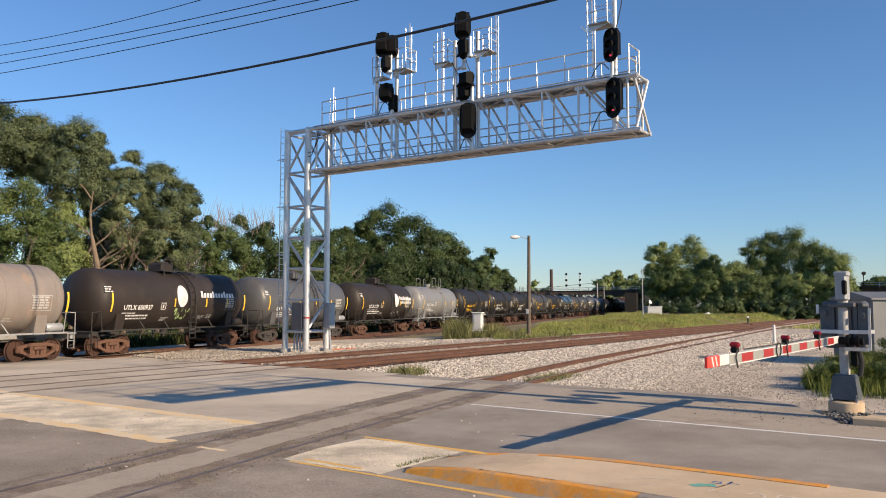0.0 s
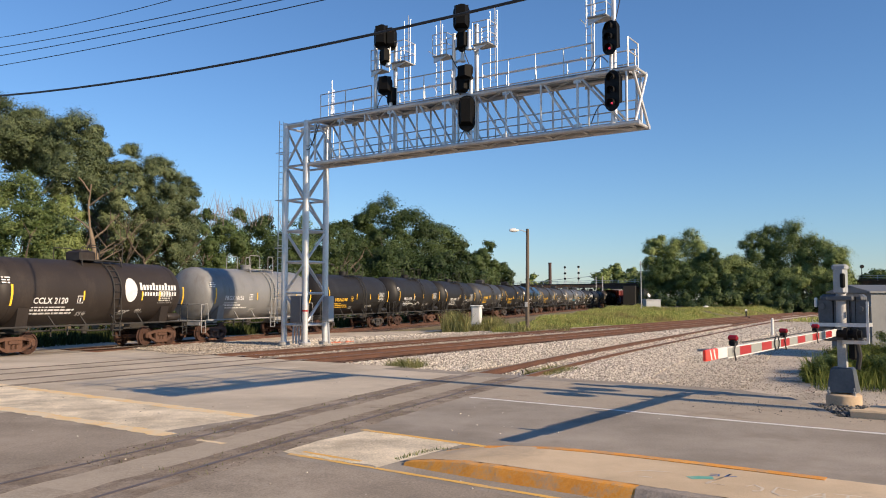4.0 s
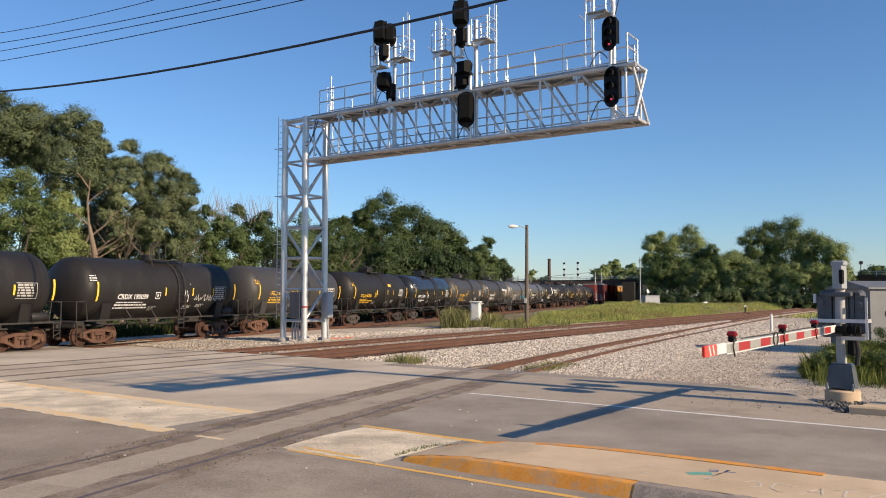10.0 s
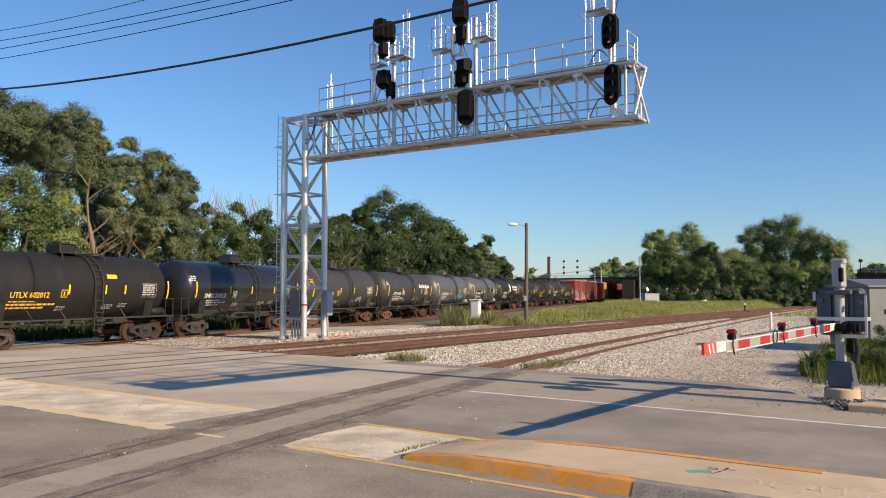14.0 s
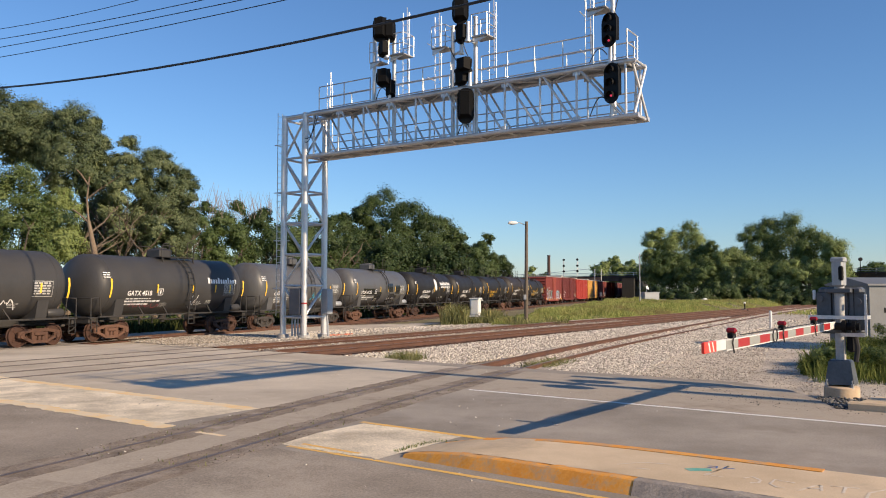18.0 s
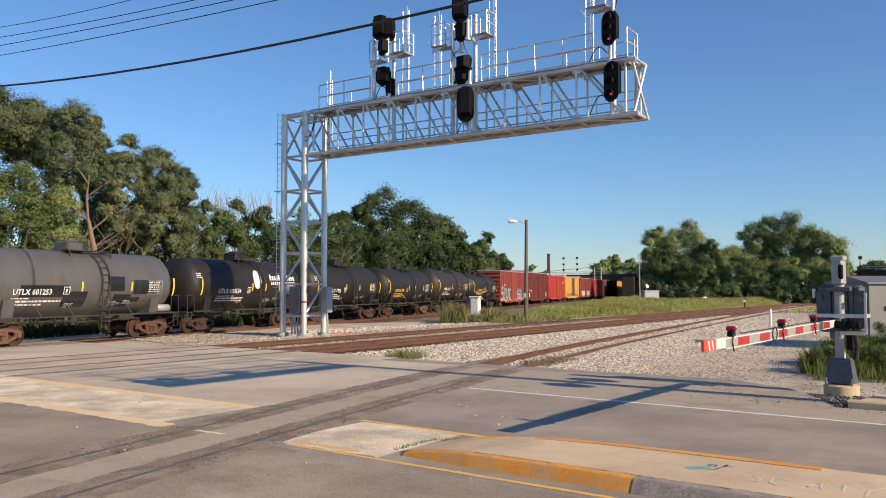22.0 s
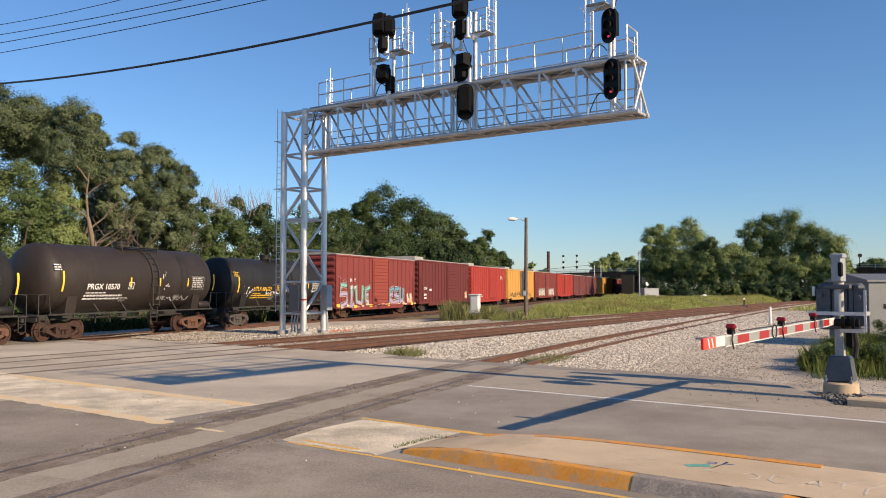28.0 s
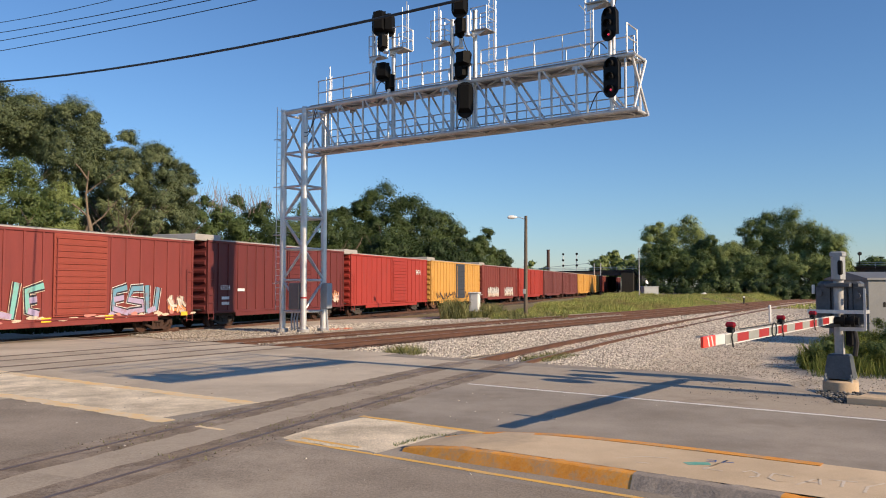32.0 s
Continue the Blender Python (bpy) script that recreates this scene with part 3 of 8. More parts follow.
def kerb(a0, a1, w, mat, label, side, name="kerb_stone", h=0.15, d=0.17):
    prof = [(-d / 2, -0.1), (d / 2 + 0.15, -0.1), (d / 2 + 0.085, 0.0), (d / 2 + 0.005, h - 0.035), (d / 2 - 0.015, h - 0.01), (d / 2 - 0.045, h), (-d / 2 + 0.01, h), (-d / 2, h - 0.02)]
    n_ = max(2, int((a1 - a0) / 0.07))
    pts = []
    for i in range(n_ + 1):
        a = a0 + (a1 - a0) * i / n_
        chip = 0.012 * noise.noise((a * 6, w, 0.3)) + 0.03 * min(0.0, noise.noise((a * 2.1, w, 7.3)))
        pts.append(on_road(a, w + chip, rise(a) - h + 0.8 * chip))
    return part(name, Shape().sweep(pts, prof), mat, median, label)


part("median_top", median_top(), KERBSTONE, median, "buff concrete median top")
DARK_KERB = material("soot-stained kerb concrete", (0.20, 0.17, 0.14), (0.40, 0.34, 0.28), 0.9, scale=2.5, fine=40, bump=0.5, stain=(0.5, 0.42, 0.33), stain_size=2, stain_at=0.6)
kerb(-6.6, -3.45, 8.22, YELLOW_PAINT, "chipped yellow painted kerb", -1)
kerb(-3.45, -1.95, 8.21, DARK_KERB, "bare grimy concrete kerb", -1)
kerb(-1.95, 6, 8.21, YELLOW_PAINT, "chipped yellow painted kerb", -1)
kerb(6, 30, 8.21, DARK_KERB, "bare grimy concrete kerb", -1)
kerb(-3.6, 30, 9.79, DARK_KERB, "bare concrete kerb", 1)
far_edge = [(-6.55, 9.02), (-6.3, 9.25), (-5.9, 9.45), (-5.2, 9.62), (-4.6, 9.72), (-3.6, 9.79)]
edge_pts = [on_road(a, w, rise(a) - 0.14) for a, w in far_edge]
part("kerb_nose", Shape().sweep(edge_pts, [(-0.08, -0.1), (0.08, -0.1), (0.08, 0.11), (0.05, 0.14), (-0.05, 0.14), (-0.08, 0.11)]), YELLOW_PAINT, median, "worn yellow kerb nose")
paint = Shape().sweep([on_road(a, w, rise(a) + 0.004) for a, w in ((-6.1, 9.30), (-5.2, 9.56), (-4.6, 9.66), (-4.0, 9.70), (-3.4, 9.72), (-2.6, 9.73), (-1.9, 9.73))], [(-0.09, 0.0), (0.07, 0.0), (0.07, 0.006), (-0.09, 0.006)])
part("painted_edge", paint, YELLOW_PAINT, median, "orange-yellow painted edge")


# sprayed survey marks on the median top
def spray(points, mat, label, thick=0.05):
    sh, out = Shape(), []
    for i, p in enumerate(points):
        a, b = Vector(points[max(0, i - 1)]), Vector(points[min(len(points) - 1, i + 1)])
        k = (b - a).normalized() * thick / 2
        for q in ((p[0] - k.y, p[1] + k.x), (p[0] + k.y, p[1] - k.x)):
            g_ = on_road(q[0], q[1])
            out.append((g_.x, g_.y, rise(q[0]) + 0.0052))
    sh.add(out, [(2 * i, 2 * i + 1, 2 * i + 3, 2 * i + 2) for i in range(len(points) - 1)])
    part("spray_mark", sh, mat, median, label)


spray([(-2.02, 8.96), (-2.23, 9.0), (-2.22, 8.76), (-2.12, 8.66), (-2.06, 8.7)], SPRAY_WHITE, "white survey letters", 0.03)
spray([(-1.92, 8.63), (-1.83, 8.95), (-1.78, 9.02), (-1.73, 8.77)], SPRAY_WHITE, "white survey letters", 0.03)
spray([(-1.88, 8.8), (-1.76, 8.86)], SPRAY_WHITE, "white survey letters", 0.03)
spray([(-1.7, 9.05), (-1.44, 9.1)], SPRAY_WHITE, "white survey letters", 0.03)
spray([(-1.56, 9.06), (-1.54, 8.8)], SPRAY_WHITE, "white survey letters", 0.03)
spray([(-1.21, 9.21), (-1.33, 8.96), (-1.32, 8.69)], SPRAY_WHITE, "white survey letters", 0.03)
spray([(-2.89, 8.74), (-2.84, 9.15), (-2.91, 8.79), (-2.7, 8.79)], SPRAY_WHITE, "white survey letters", 0.03)
spray([(-2.51, 8.86), (-2.46, 8.99), (-2.34, 8.88), (-2.33, 8.74), (-2.4, 8.69)], SPRAY_WHITE, "white survey letters", 0.03)
spray([(-3.89, 8.71), (-3.67, 8.99), (-3.39, 9.07)], SPRAY_WHITE, "white survey letters", 0.03)
spray([(-3.63, 8.65), (-3.48, 8.68)], SPRAY_WHITE, "white survey letters", 0.03)
spray([(-4.31, 9.73), (-4.21, 9.67)], SPRAY_WHITE, "white survey letters", 0.03)
spray([(-3.14, 8.9), (-3.04, 9.0), (-2.92, 9.06)], SPRAY_GREEN, "teal sprayed patch", 0.14)
spray([(-3.01, 9.24), (-2.92, 9.27), (-2.9, 9.18), (-3.0, 9.17)], SPRAY_BLUE, "blue survey mark", 0.03)
spray([(-2.83, 9.19), (-2.82, 9.35), (-2.83, 9.23), (-2.72, 9.27)], SPRAY_BLUE, "blue survey mark", 0.03)
# kerb and footway beside the gate
walkway = thing("roadside_kerb", "grey concrete kerb and footway beside the crossing gate", "kerb", kind="structure")
part("kerb_edge", Shape().sweep([on_road(a, 16.2) for a in (-2.7, 0, 5, 30)], [(-0.09, -0.2), (0.09, -0.2), (0.09, 0.11), (0.06, 0.14), (-0.09, 0.14)]), KERBSTONE, walkway)
part("footway_slab", Shape().sheet([on_road(-2.55, 16.28, 0.135), on_road(30, 16.28, 0.135), on_road(30, 17.3, 0.135), on_road(-2.4, 17.3, 0.135)], 0.3), KERBSTONE, walkway)


# ---- signal gantry ----
DARK_CASE = material("dark grey case paint", (0.10, 0.10, 0.105), (0.16, 0.16, 0.165), 0.55, scale=2, fine=20, bump=0.05, stain=(0.2, 0.17, 0.14), stain_size=1.5, stain_at=0.66)
def gantry():
    g = thing("signal_gantry", "galvanised steel cantilever signal gantry over the tracks", "signal gantry", pose(-7.22, 41.38, -0.15, 0, 0, -33.94))
    A, B, LOW, TOP, END = 0.733, 0.39, 9.1, 11.25, 18.3
    for x in (-A, A):
        for y in (-A, A):
            part("leg", Shape().rod((x, y, 0.08), (x, y, TOP + 0.12), 0.155, 16), GALV, g, smooth=True)
            base = part("leg_base", Shape().rod((x, y, -0.1), (x, y, 0.06), 0.3, 16), STONE_GREY, g, "concrete leg footing")
            part("base_plate", Shape().box((x, y, 0.075), (0.42, 0.42, 0.035), bevel=0.008), GALV, base)
    levels = [0.95, 2.55, 4.15, 5.75, 7.35, LOW]
    faces = [((-A, -A), (A, -A)), ((A, -A), (A, A)), ((A, A), (-A, A)), ((-A, A), (-A, -A))]
    for k, z in enumerate(levels):
        for p, q in faces:
            part("mast_strut", Shape().rod((*p, z), (*q, z), 0.06, 8), GALV, g, smooth=True)
            if k + 1 < len(levels):
                a, b = (p, q) if (k + faces.index((p, q))) % 2 else (q, p)
                part("mast_brace", Shape().rod((*a, z), (*b, levels[k + 1]), 0.06, 8), GALV, g, smooth=True)
    for p, q in faces:
        part("mast_strut", Shape().rod((*p, TOP - 0.1), (*q, TOP - 0.1), 0.06, 8), GALV, g, smooth=True)
        part("mast_brace", Shape().rod((*p, LOW), (*q, TOP - 0.1), 0.06, 8), GALV, g, smooth=True)
    # beam: four chords, posts, sloping braces, cross struts
    for y in (-A, B):
        part("bottom_chord", Shape().rod((A, y, LOW), (END, y, LOW), 0.10, 12), GALV, g, smooth=True)
        part("top_chord", Shape().rod((-A, y, TOP), (END - 0.1, y, TOP), 0.10, 12), GALV, g, smooth=True)
    xs = [1.3, 2.95, 4.55, 6.1, 7.66, 9.22, 10.8, 12.37, 14.05, 15.7, 17.78]
    for i, x in enumerate(xs):
        for y in (-A, B):
            part("beam_post", Shape().rod((x, y, LOW), (x, y, TOP), 0.052, 8), GALV, g, smooth=True)
            if i + 1 < len(xs):
                part("beam_brace", Shape().rod((x + 0.12, y, TOP), (xs[i + 1] - 0.12, y, LOW), 0.052, 8), GALV, g, smooth=True)
        for z in (LOW, TOP):
            part("cross_strut", Shape().rod((x, -A, z), (x, B, z), 0.045, 6), GALV, g)
            if i + 1 < len(xs):
                a, b = (-A, B) if i % 2 else (B, -A)
                part("cross_brace", Shape().rod((x, a, z), (xs[i + 1], b, z), 0.04, 6), GALV, g)
    for p, q in (((END - 0.25, -A, TOP), (END - 0.05, B, LOW)), ((END - 0.1, B, TOP), (END - 0.2, -A, LOW))):
        part("end_brace", Shape().rod(p, q, 0.06, 8), GALV, g, smooth=True)
    for z in (LOW, TOP):
        part("end_strut", Shape().rod((END - 0.12, -A - 0.05, z), (END - 0.12, B + 0.05, z), 0.055, 8), GALV, g)
    part("end_post", Shape().rod((END - 0.35, B, LOW), (END - 0.35, B, TOP), 0.06, 8), GALV, g, smooth=True)
    for x in xs[1::2]:
        for y in (-A, B):
            for z in (LOW, TOP):
                part("gusset_plate", Shape().box((x, y, z + (0.14 if z == LOW else -0.14)), (0.34, 0.02, 0.2), bevel=0.005), GALV, g)
    # walkways of steel grating, inside the beam and on its top
    part("lower_walkway", Shape().box(((A + END) / 2, -0.17, LOW + 0.06), (END - A - 0.2, 1.3, 0.03)), GRATING, g, "steel grating walkway")
    part("upper_walkway", Shape().box(((A + END) / 2, -0.17, TOP + 0.1), (END - A - 0.8, 1.3, 0.03)), GRATING, g, "steel grating walkway")
    # handrails
    def handrail(x0, x1, y, z, h, lines, step):
        for k in range(lines):
            part("handrail", Shape().rod((x0, y, z + h * (k + 1) / lines), (x1, y, z + h * (k + 1) / lines), 0.028, 6), GALV, g)
        n_ = max(1, round((x1 - x0) / step))
        for i in range(n_ + 1):
            x = x0 + (x1 - x0) * i / n_
            part("rail_post", Shape().rod((x, y, z), (x, y, z + h), 0.032, 6), GALV, g)
    for x0, x1 in ((1.65, 4.95), (6.5, 9.6), (11.2, 16.4)):
        handrail(x0, x1, -A, TOP + 0.1, 1.2, 2, 1.45)
    handrail(1.3, END - 0.6, B + 0.05, TOP, 1.12, 2, 1.55)
    handrail(1.3, END - 0.6, B + 0.1, LOW + 0.1, 1.1, 3, 1.6)
    for z in (TOP + 0.76, TOP + 1.3):
        part("handrail", Shape().pipe([(17.85, -A, z), (17.85, B, z)], 0.028), GALV, g)
    for y in (-A, B):
        part("rail_post", Shape().rod((17.85, y, TOP), (17.85, y, TOP + 1.3), 0.032, 6), GALV, g)
    # ladder up the mast
    def ladder(x, y, z0, z1, along_x=False, w=0.42, parent=g):
        dx, dy = (w / 2, 0) if along_x else (0, w / 2)
        l = part("ladder", Shape().rod((x - dx, y - dy, z0), (x - dx, y - dy, z1), 0.022, 6).rod((x + dx, y + dy, z0), (x + dx, y + dy, z1), 0.022, 6), GALV, parent)
        n_ = int((z1 - z0) / 0.32)
        rung = Shape().rod((x - dx, y - dy, 0), (x + dx, y + dy, 0), 0.014, 5).mesh("rung", GALV)
        for i in range(n_):
            part("rung", rung, GALV, l, m=pose(0, 0, z0 + 0.2 + i * 0.32))
    ladder(-1.28, -0.55, 1.0, TOP + 0.35, False, 0.3)
    for z in (2.4, 4.9, 7.4, 9.9):
        for y in (-0.7, -0.4):
            part("ladder_bracket", Shape().rod((-1.5, y, z), (-A + 0.05, y, z), 0.025, 6), GALV, g)
    ladder(1.16, 0.6, LOW, TOP + 1.9, True, 0.36)
    part("ladder_pole", Shape().rod((1.16, 0.66, TOP), (1.16, 0.66, TOP + 2.45), 0.03, 6), GALV, g)
    # signal masts with heads, platforms, ladders
    def oval(h, w):
        k = 10
        top = [(w / 2 * math.cos(math.pi * i / k), h / 2 - w / 2 + w / 2 * math.sin(math.pi * i / k)) for i in range(k + 1)]
        return top + [(-x, -z) for x, z in top]
    def head(x, y, z, h, w, lit, turn=0.0, depth=0.3):
        m = pose(x, y, z, 0, 0, turn)
        ring_ = oval(h, w)
        n_ = len(ring_)
        sh = Shape()
        sh.add([(a, -0.02, b) for a, b in ring_] + [(a, 0.02, b) for a, b in ring_], [tuple(range(n_ - 1, -1, -1)), tuple(range(n_, 2 * n_))] + [(i, (i + 1) % n_, n_ + (i + 1) % n_, n_ + i) for i in range(n_)])
        hd = part("signal_head", sh, SIGNAL_BLACK, g, "black oval colour-light signal head", m=m)
        case = Shape()
        a, b, c, d = w * 0.43, h * 0.44, w * 0.27, h * 0.36
        case.add([(-a, 0.02, -b * 0.8), (a, 0.02, -b * 0.8), (a, 0.02, b), (-a, 0.02, b), (-c, 0.36, -d * 0.75), (c, 0.36, -d * 0.75), (c, 0.36, d), (-c, 0.36, d)], [(0, 1, 2, 3), (7, 6, 5, 4), (0, 4, 5, 1), (1, 5, 6, 2), (2, 6, 7, 3), (3, 7, 4, 0)])
        part("housing", case, SIGNAL_CASE, hd, "tapered charcoal lamp housing")
        part("door_hinge", Shape().bar((w * 0.2, 0.33, h * 0.1), (w * 0.2, 0.33, -h * 0.25), 0.03, 0.03), GREY_BOX, hd)
        count = 3 if h > 1.0 else 2
        for i in range(count):
            zz = h * 0.62 * (0.5 - i / (count - 1)) if count > 1 else 0
            hood = Shape()
            k, r = 14, w * 0.24
            pts = []
            for yy in (0.0, -depth):
                pts += [(r * math.cos(math.radians(-30 + 240 * j / k)), yy, zz + r * math.sin(math.radians(-30 + 240 * j / k))) for j in range(k + 1)]
            hood.add(pts, [(j, j + 1, k + 2 + j, k + 1 + j) for j in range(k)])
            part("hood", hood, SIGNAL_BLACK, hd, smooth=True)
            red = lit and i == count - 1 and count == 3
            lens = Shape().lathe([(0.0, -0.02), (r * 0.27, -0.02), (r * 0.24, 0.03), (r * 0.12, 0.045)], 14, Matrix.Rotation(math.radians(-90), 4, "Z") @ Matrix.Translation((0.02, 0, zz)))
            part("lens", lens, RED_LAMP if red else DARK_LENS, hd, "lit red lens" if red else "dark glass lens")
        return hd
    def loop(p, q, dip, name="cable"):
        p, q = Vector(p), Vector(q)
        pts = [p.lerp(q, i / 10) - Vector((0, 0, dip * math.sin(math.pi * i / 10))) for i in range(11)]
        part(name, Shape().pipe(pts, 0.022, 5), CABLE_BLACK, g, "black signal cable")
    def platform(x, y, z, d=0.46):
        part("platform", Shape().box((x, y, z), (2 * d, 2 * d, 0.06), bevel=0.01), GRATING, g, "small grating platform")
        for dx in (-d, d):
            for dy in (-d, d):
                part("platform_post", Shape().rod((x + dx, y + dy, z), (x + dx, y + dy, z + 1.0), 0.026, 6), GALV, g)
        for zz in (0.5, 1.0):
            part("platform_rail", Shape().pipe([(x - d, y - d, z + zz), (x + d, y - d, z + zz), (x + d, y + d, z + zz), (x - d, y + d, z + zz)], 0.022), GALV, g)
        part("platform_bracket", Shape().add([(x - d, y - 0.3, z - 0.03), (x + d, y - 0.3, z - 0.03), (x - d, y - 0.3, z - 0.3), (x - d, y - 0.26, z - 0.03), (x + d, y - 0.26, z - 0.03), (x - d, y - 0.26, z - 0.3)], [(0, 1, 2), (5, 4, 3), (0, 3, 4, 1), (1, 4, 5, 2), (2, 5, 3, 0)]), GALV, g)
    for x, y, low_, top in ((4.86, -0.3, TOP, 14.6), (6.07, -0.3, LOW, 14.5), (9.43, -0.3, LOW, 14.3), (10.64, -0.3, LOW, 14.5), (17.12, -0.3, LOW, 16.2)):
        part("signal_mast", Shape().rod((x, y, low_), (x, y, top), 0.1, 12), GALV, g, smooth=True)
        part("mast_cap", Shape().rod((x, y, top), (x, y, top + 0.05), 0.12, 12), GALV, g, smooth=True)
        part("mast_clamp", Shape().box((x, y, TOP + 0.02), (0.3, 0.3, 0.12), bevel=0.02), GALV, g)
    def neck(x, y, z0, z1):
        part("head_stem", Shape().rod((x, y, z0), (x, y, z1), 0.085, 10).rod((x, y, z0 - 0.06), (x, y, z0 + 0.02), 0.14, 10), GALV, g, smooth=True)
    head(5.72, -0.95, 14.71, 1.25, 0.72, False, 205)
    head(6.0, -0.6, 14.66, 1.15, 0.6, False, 215)
    head(5.83, -0.85, 13.75, 0.85, 0.5, False, 235)
    head(5.94, -0.95, 12.34, 0.95, 0.74, False, 205)
    head(6.1, -0.6, 11.85, 0.95, 0.5, False, 235)
    neck(5.95, -0.75, 13.35, 14.15)
    neck(6.1, -0.7, TOP + 0.1, 11.9)
    head(10.28, -1.0, 14.72, 1.3, 0.74, False, 205)
    head(10.12, -0.75, 13.75, 0.95, 0.52, False, 250)
    head(10.51, -0.98, 12.21, 0.72, 0.74, False, 175)
    head(10.12, -0.75, 11.8, 0.95, 0.56, False, 250)
    head(10.54, -0.98, 10.4, 1.6, 0.74, False, 205)
    neck(10.55, -0.8, 13.35, 14.2)
    neck(10.05, -0.55, 12.95, 13.35)
    neck(10.62, -0.75, TOP + 0.1, 11.95)
    neck(10.62, -0.8, LOW + 0.1, 9.7)
    part("head_arm", Shape().rod((9.43, -0.3, 13.0), (10.1, -0.6, 13.0), 0.06, 8).rod((10.64, -0.3, 13.4), (10.45, -0.85, 13.4), 0.06, 8), GALV, g)
    head(17.22, -0.98, 12.55, 1.38, 0.74, True, -18, 0.16)
    head(17.29, -0.98, 10.42, 1.62, 0.74, True, -18, 0.16)
    neck(17.15, -0.7, TOP + 0.1, 11.95)
    neck(17.2, -0.7, LOW + 0.1, 9.75)
    platform(6.45, -0.25, 13.46, 0.42)
    platform(5.14, -0.3, 13.3, 0.32)
    platform(8.88, -0.3, 13.36, 0.38)
    platform(11.06, -0.3, 13.52, 0.4)
    platform(16.55, -0.3, 13.65, 0.42)
    # ladders lean in slightly towards the top; each has a hook-on pole beside it
    for x, y, z0, z1 in ((6.1, 0.6, TOP, 15.9), (8.0, 0.6, TOP, 15.3), (11.0, 0.6, TOP, 15.4), (15.7, 0.6, TOP, 15.6)):
        ladder(x, y, z0, z1, True, 0.36)
        part("ladder_pole", Shape().rod((x + 0.05, y + 0.05, z0 + 1.0), (x + 0.03, y + 0.05, z1 + 0.25), 0.026, 6), GALV, g)
        for z in (TOP + 1.0, TOP + 2.6):
            part("ladder_bracket", Shape().rod((x - 0.18, y, z), (x - 0.1, y - 0.75, z), 0.02, 5), GALV, g)
    for p, q, d in (((16.3, -0.8, TOP + 0.15), (17.1, -0.9, TOP + 0.35), -0.4), ((16.3, -0.8, LOW + 0.15), (17.15, -0.95, LOW + 0.6), -0.45), ((10.0, -0.8, LOW + 0.1), (10.7, -0.95, LOW + 0.35), -0.35), ((5.3, -0.75, TOP + 0.1), (6.0, -0.85, TOP + 0.5), -0.35),
                    ((0.75, -0.85, LOW + 0.95), (1.6, -0.8, TOP - 0.25), 0.4), ((0.75, -0.85, LOW + 0.75), (1.5, -0.8, TOP - 0.1), 0.5), ((0.7, -0.85, LOW + 0.5), (1.35, -0.6, LOW + 0.3), 0.35), ((17.3, -0.9, 12.9), (17.6, -0.6, 14.6), 0.15), ((10.2, -0.8, 13.6), (10.7, -0.7, 12.4), 0.2), ((9.4, -0.5, 13.3), (9.9, -0.5, 12.5), 0.1)):
        loop(p, q, d)
    # equipment boxes at the foot
    part("case", Shape().box((0.2, -A + 0.05, 1.75), (0.75, 0.42, 1.35), bevel=0.03), DARK_CASE, g, "grey equipment case on the mast")
    part("case", Shape().box((A + 0.5, A - 0.3, 1.75), (0.42, 0.42, 1.3), bevel=0.03), GREY_BOX, g, "grey equipment case beside the mast")
    part("leg_band", Shape().rod((A, -A, 1.62), (A, -A, 1.7), 0.162, 16), REFLECT_RED, g, "orange reflective band")
    for dx in (-0.45, -0.25, -0.05):
        part("conduit", Shape().pipe([(dx + 0.4, -A + 0.05, 1.15), (dx + 0.35, -A, 0.6), (dx + 0.42, -A - 0.04, 0.0)], 0.045), GREY_BOX, g)
    part("conduit", Shape().pipe([(A + 0.5, A - 0.3, 1.1), (A + 0.55, A - 0.3, 0.5), (A + 0.62, A - 0.35, 0.0)], 0.05), GREY_BOX, g)
    return g


gantry()


# ---- freight train ----
SPEED, RAIL_Z = 7.795, -0.205
WHEEL_R = 0.457
WHEEL_RUST = material("rusty wheel steel", (0.032, 0.0155, 0.0105), (0.09, 0.043, 0.027), 0.8, metal=0.2, scale=3, fine=30, bump=0.2)
WHEEL_TREAD = material("polished wheel tread", (0.32, 0.31, 0.30), (0.45, 0.44, 0.43), 0.3, metal=0.8, bump=0)
TRUCK_BROWN = material("rust-brown truck casting", (0.042, 0.02, 0.0125), (0.12, 0.06, 0.036), 0.85, scale=4, fine=30, bump=0.3, vary=0.6)
TRUCK_DARK = material("grimy black truck casting", (0.027, 0.0228, 0.0204), (0.066, 0.057, 0.051), 0.85, scale=4, fine=30, bump=0.3, vary=0.5)
UNDER_DARK = material("grimy underframe steel", (0.018, 0.0168, 0.0156), (0.045, 0.0408, 0.0372), 0.8, scale=3, fine=30, bump=0.2)
UNDER_GREY = material("grey underframe paint", (0.22, 0.22, 0.22), (0.34, 0.34, 0.335), 0.7, scale=3, fine=30, bump=0.15, stain=(0.12, 0.09, 0.07), stain_size=2)
YELLOW_TAPE = material("yellow reflective strip", (0.85, 0.50, 0.02), (0.95, 0.62, 0.04), 0.45, bump=0, scale=6)
YELLOW_TEXT = material("yellow stencil paint", (0.72, 0.42, 0.02), (0.85, 0.52, 0.03), 0.6, bump=0, scale=6)
WHITE_TEXT = material("white stencil paint", (0.62, 0.61, 0.59), (0.82, 0.81, 0.79), 0.6, bump=0, scale=6)
GREY_TEXT = material("grimy stencil paint", (0.34, 0.33, 0.31), (0.52, 0.51, 0.48), 0.7, bump=0, scale=6)


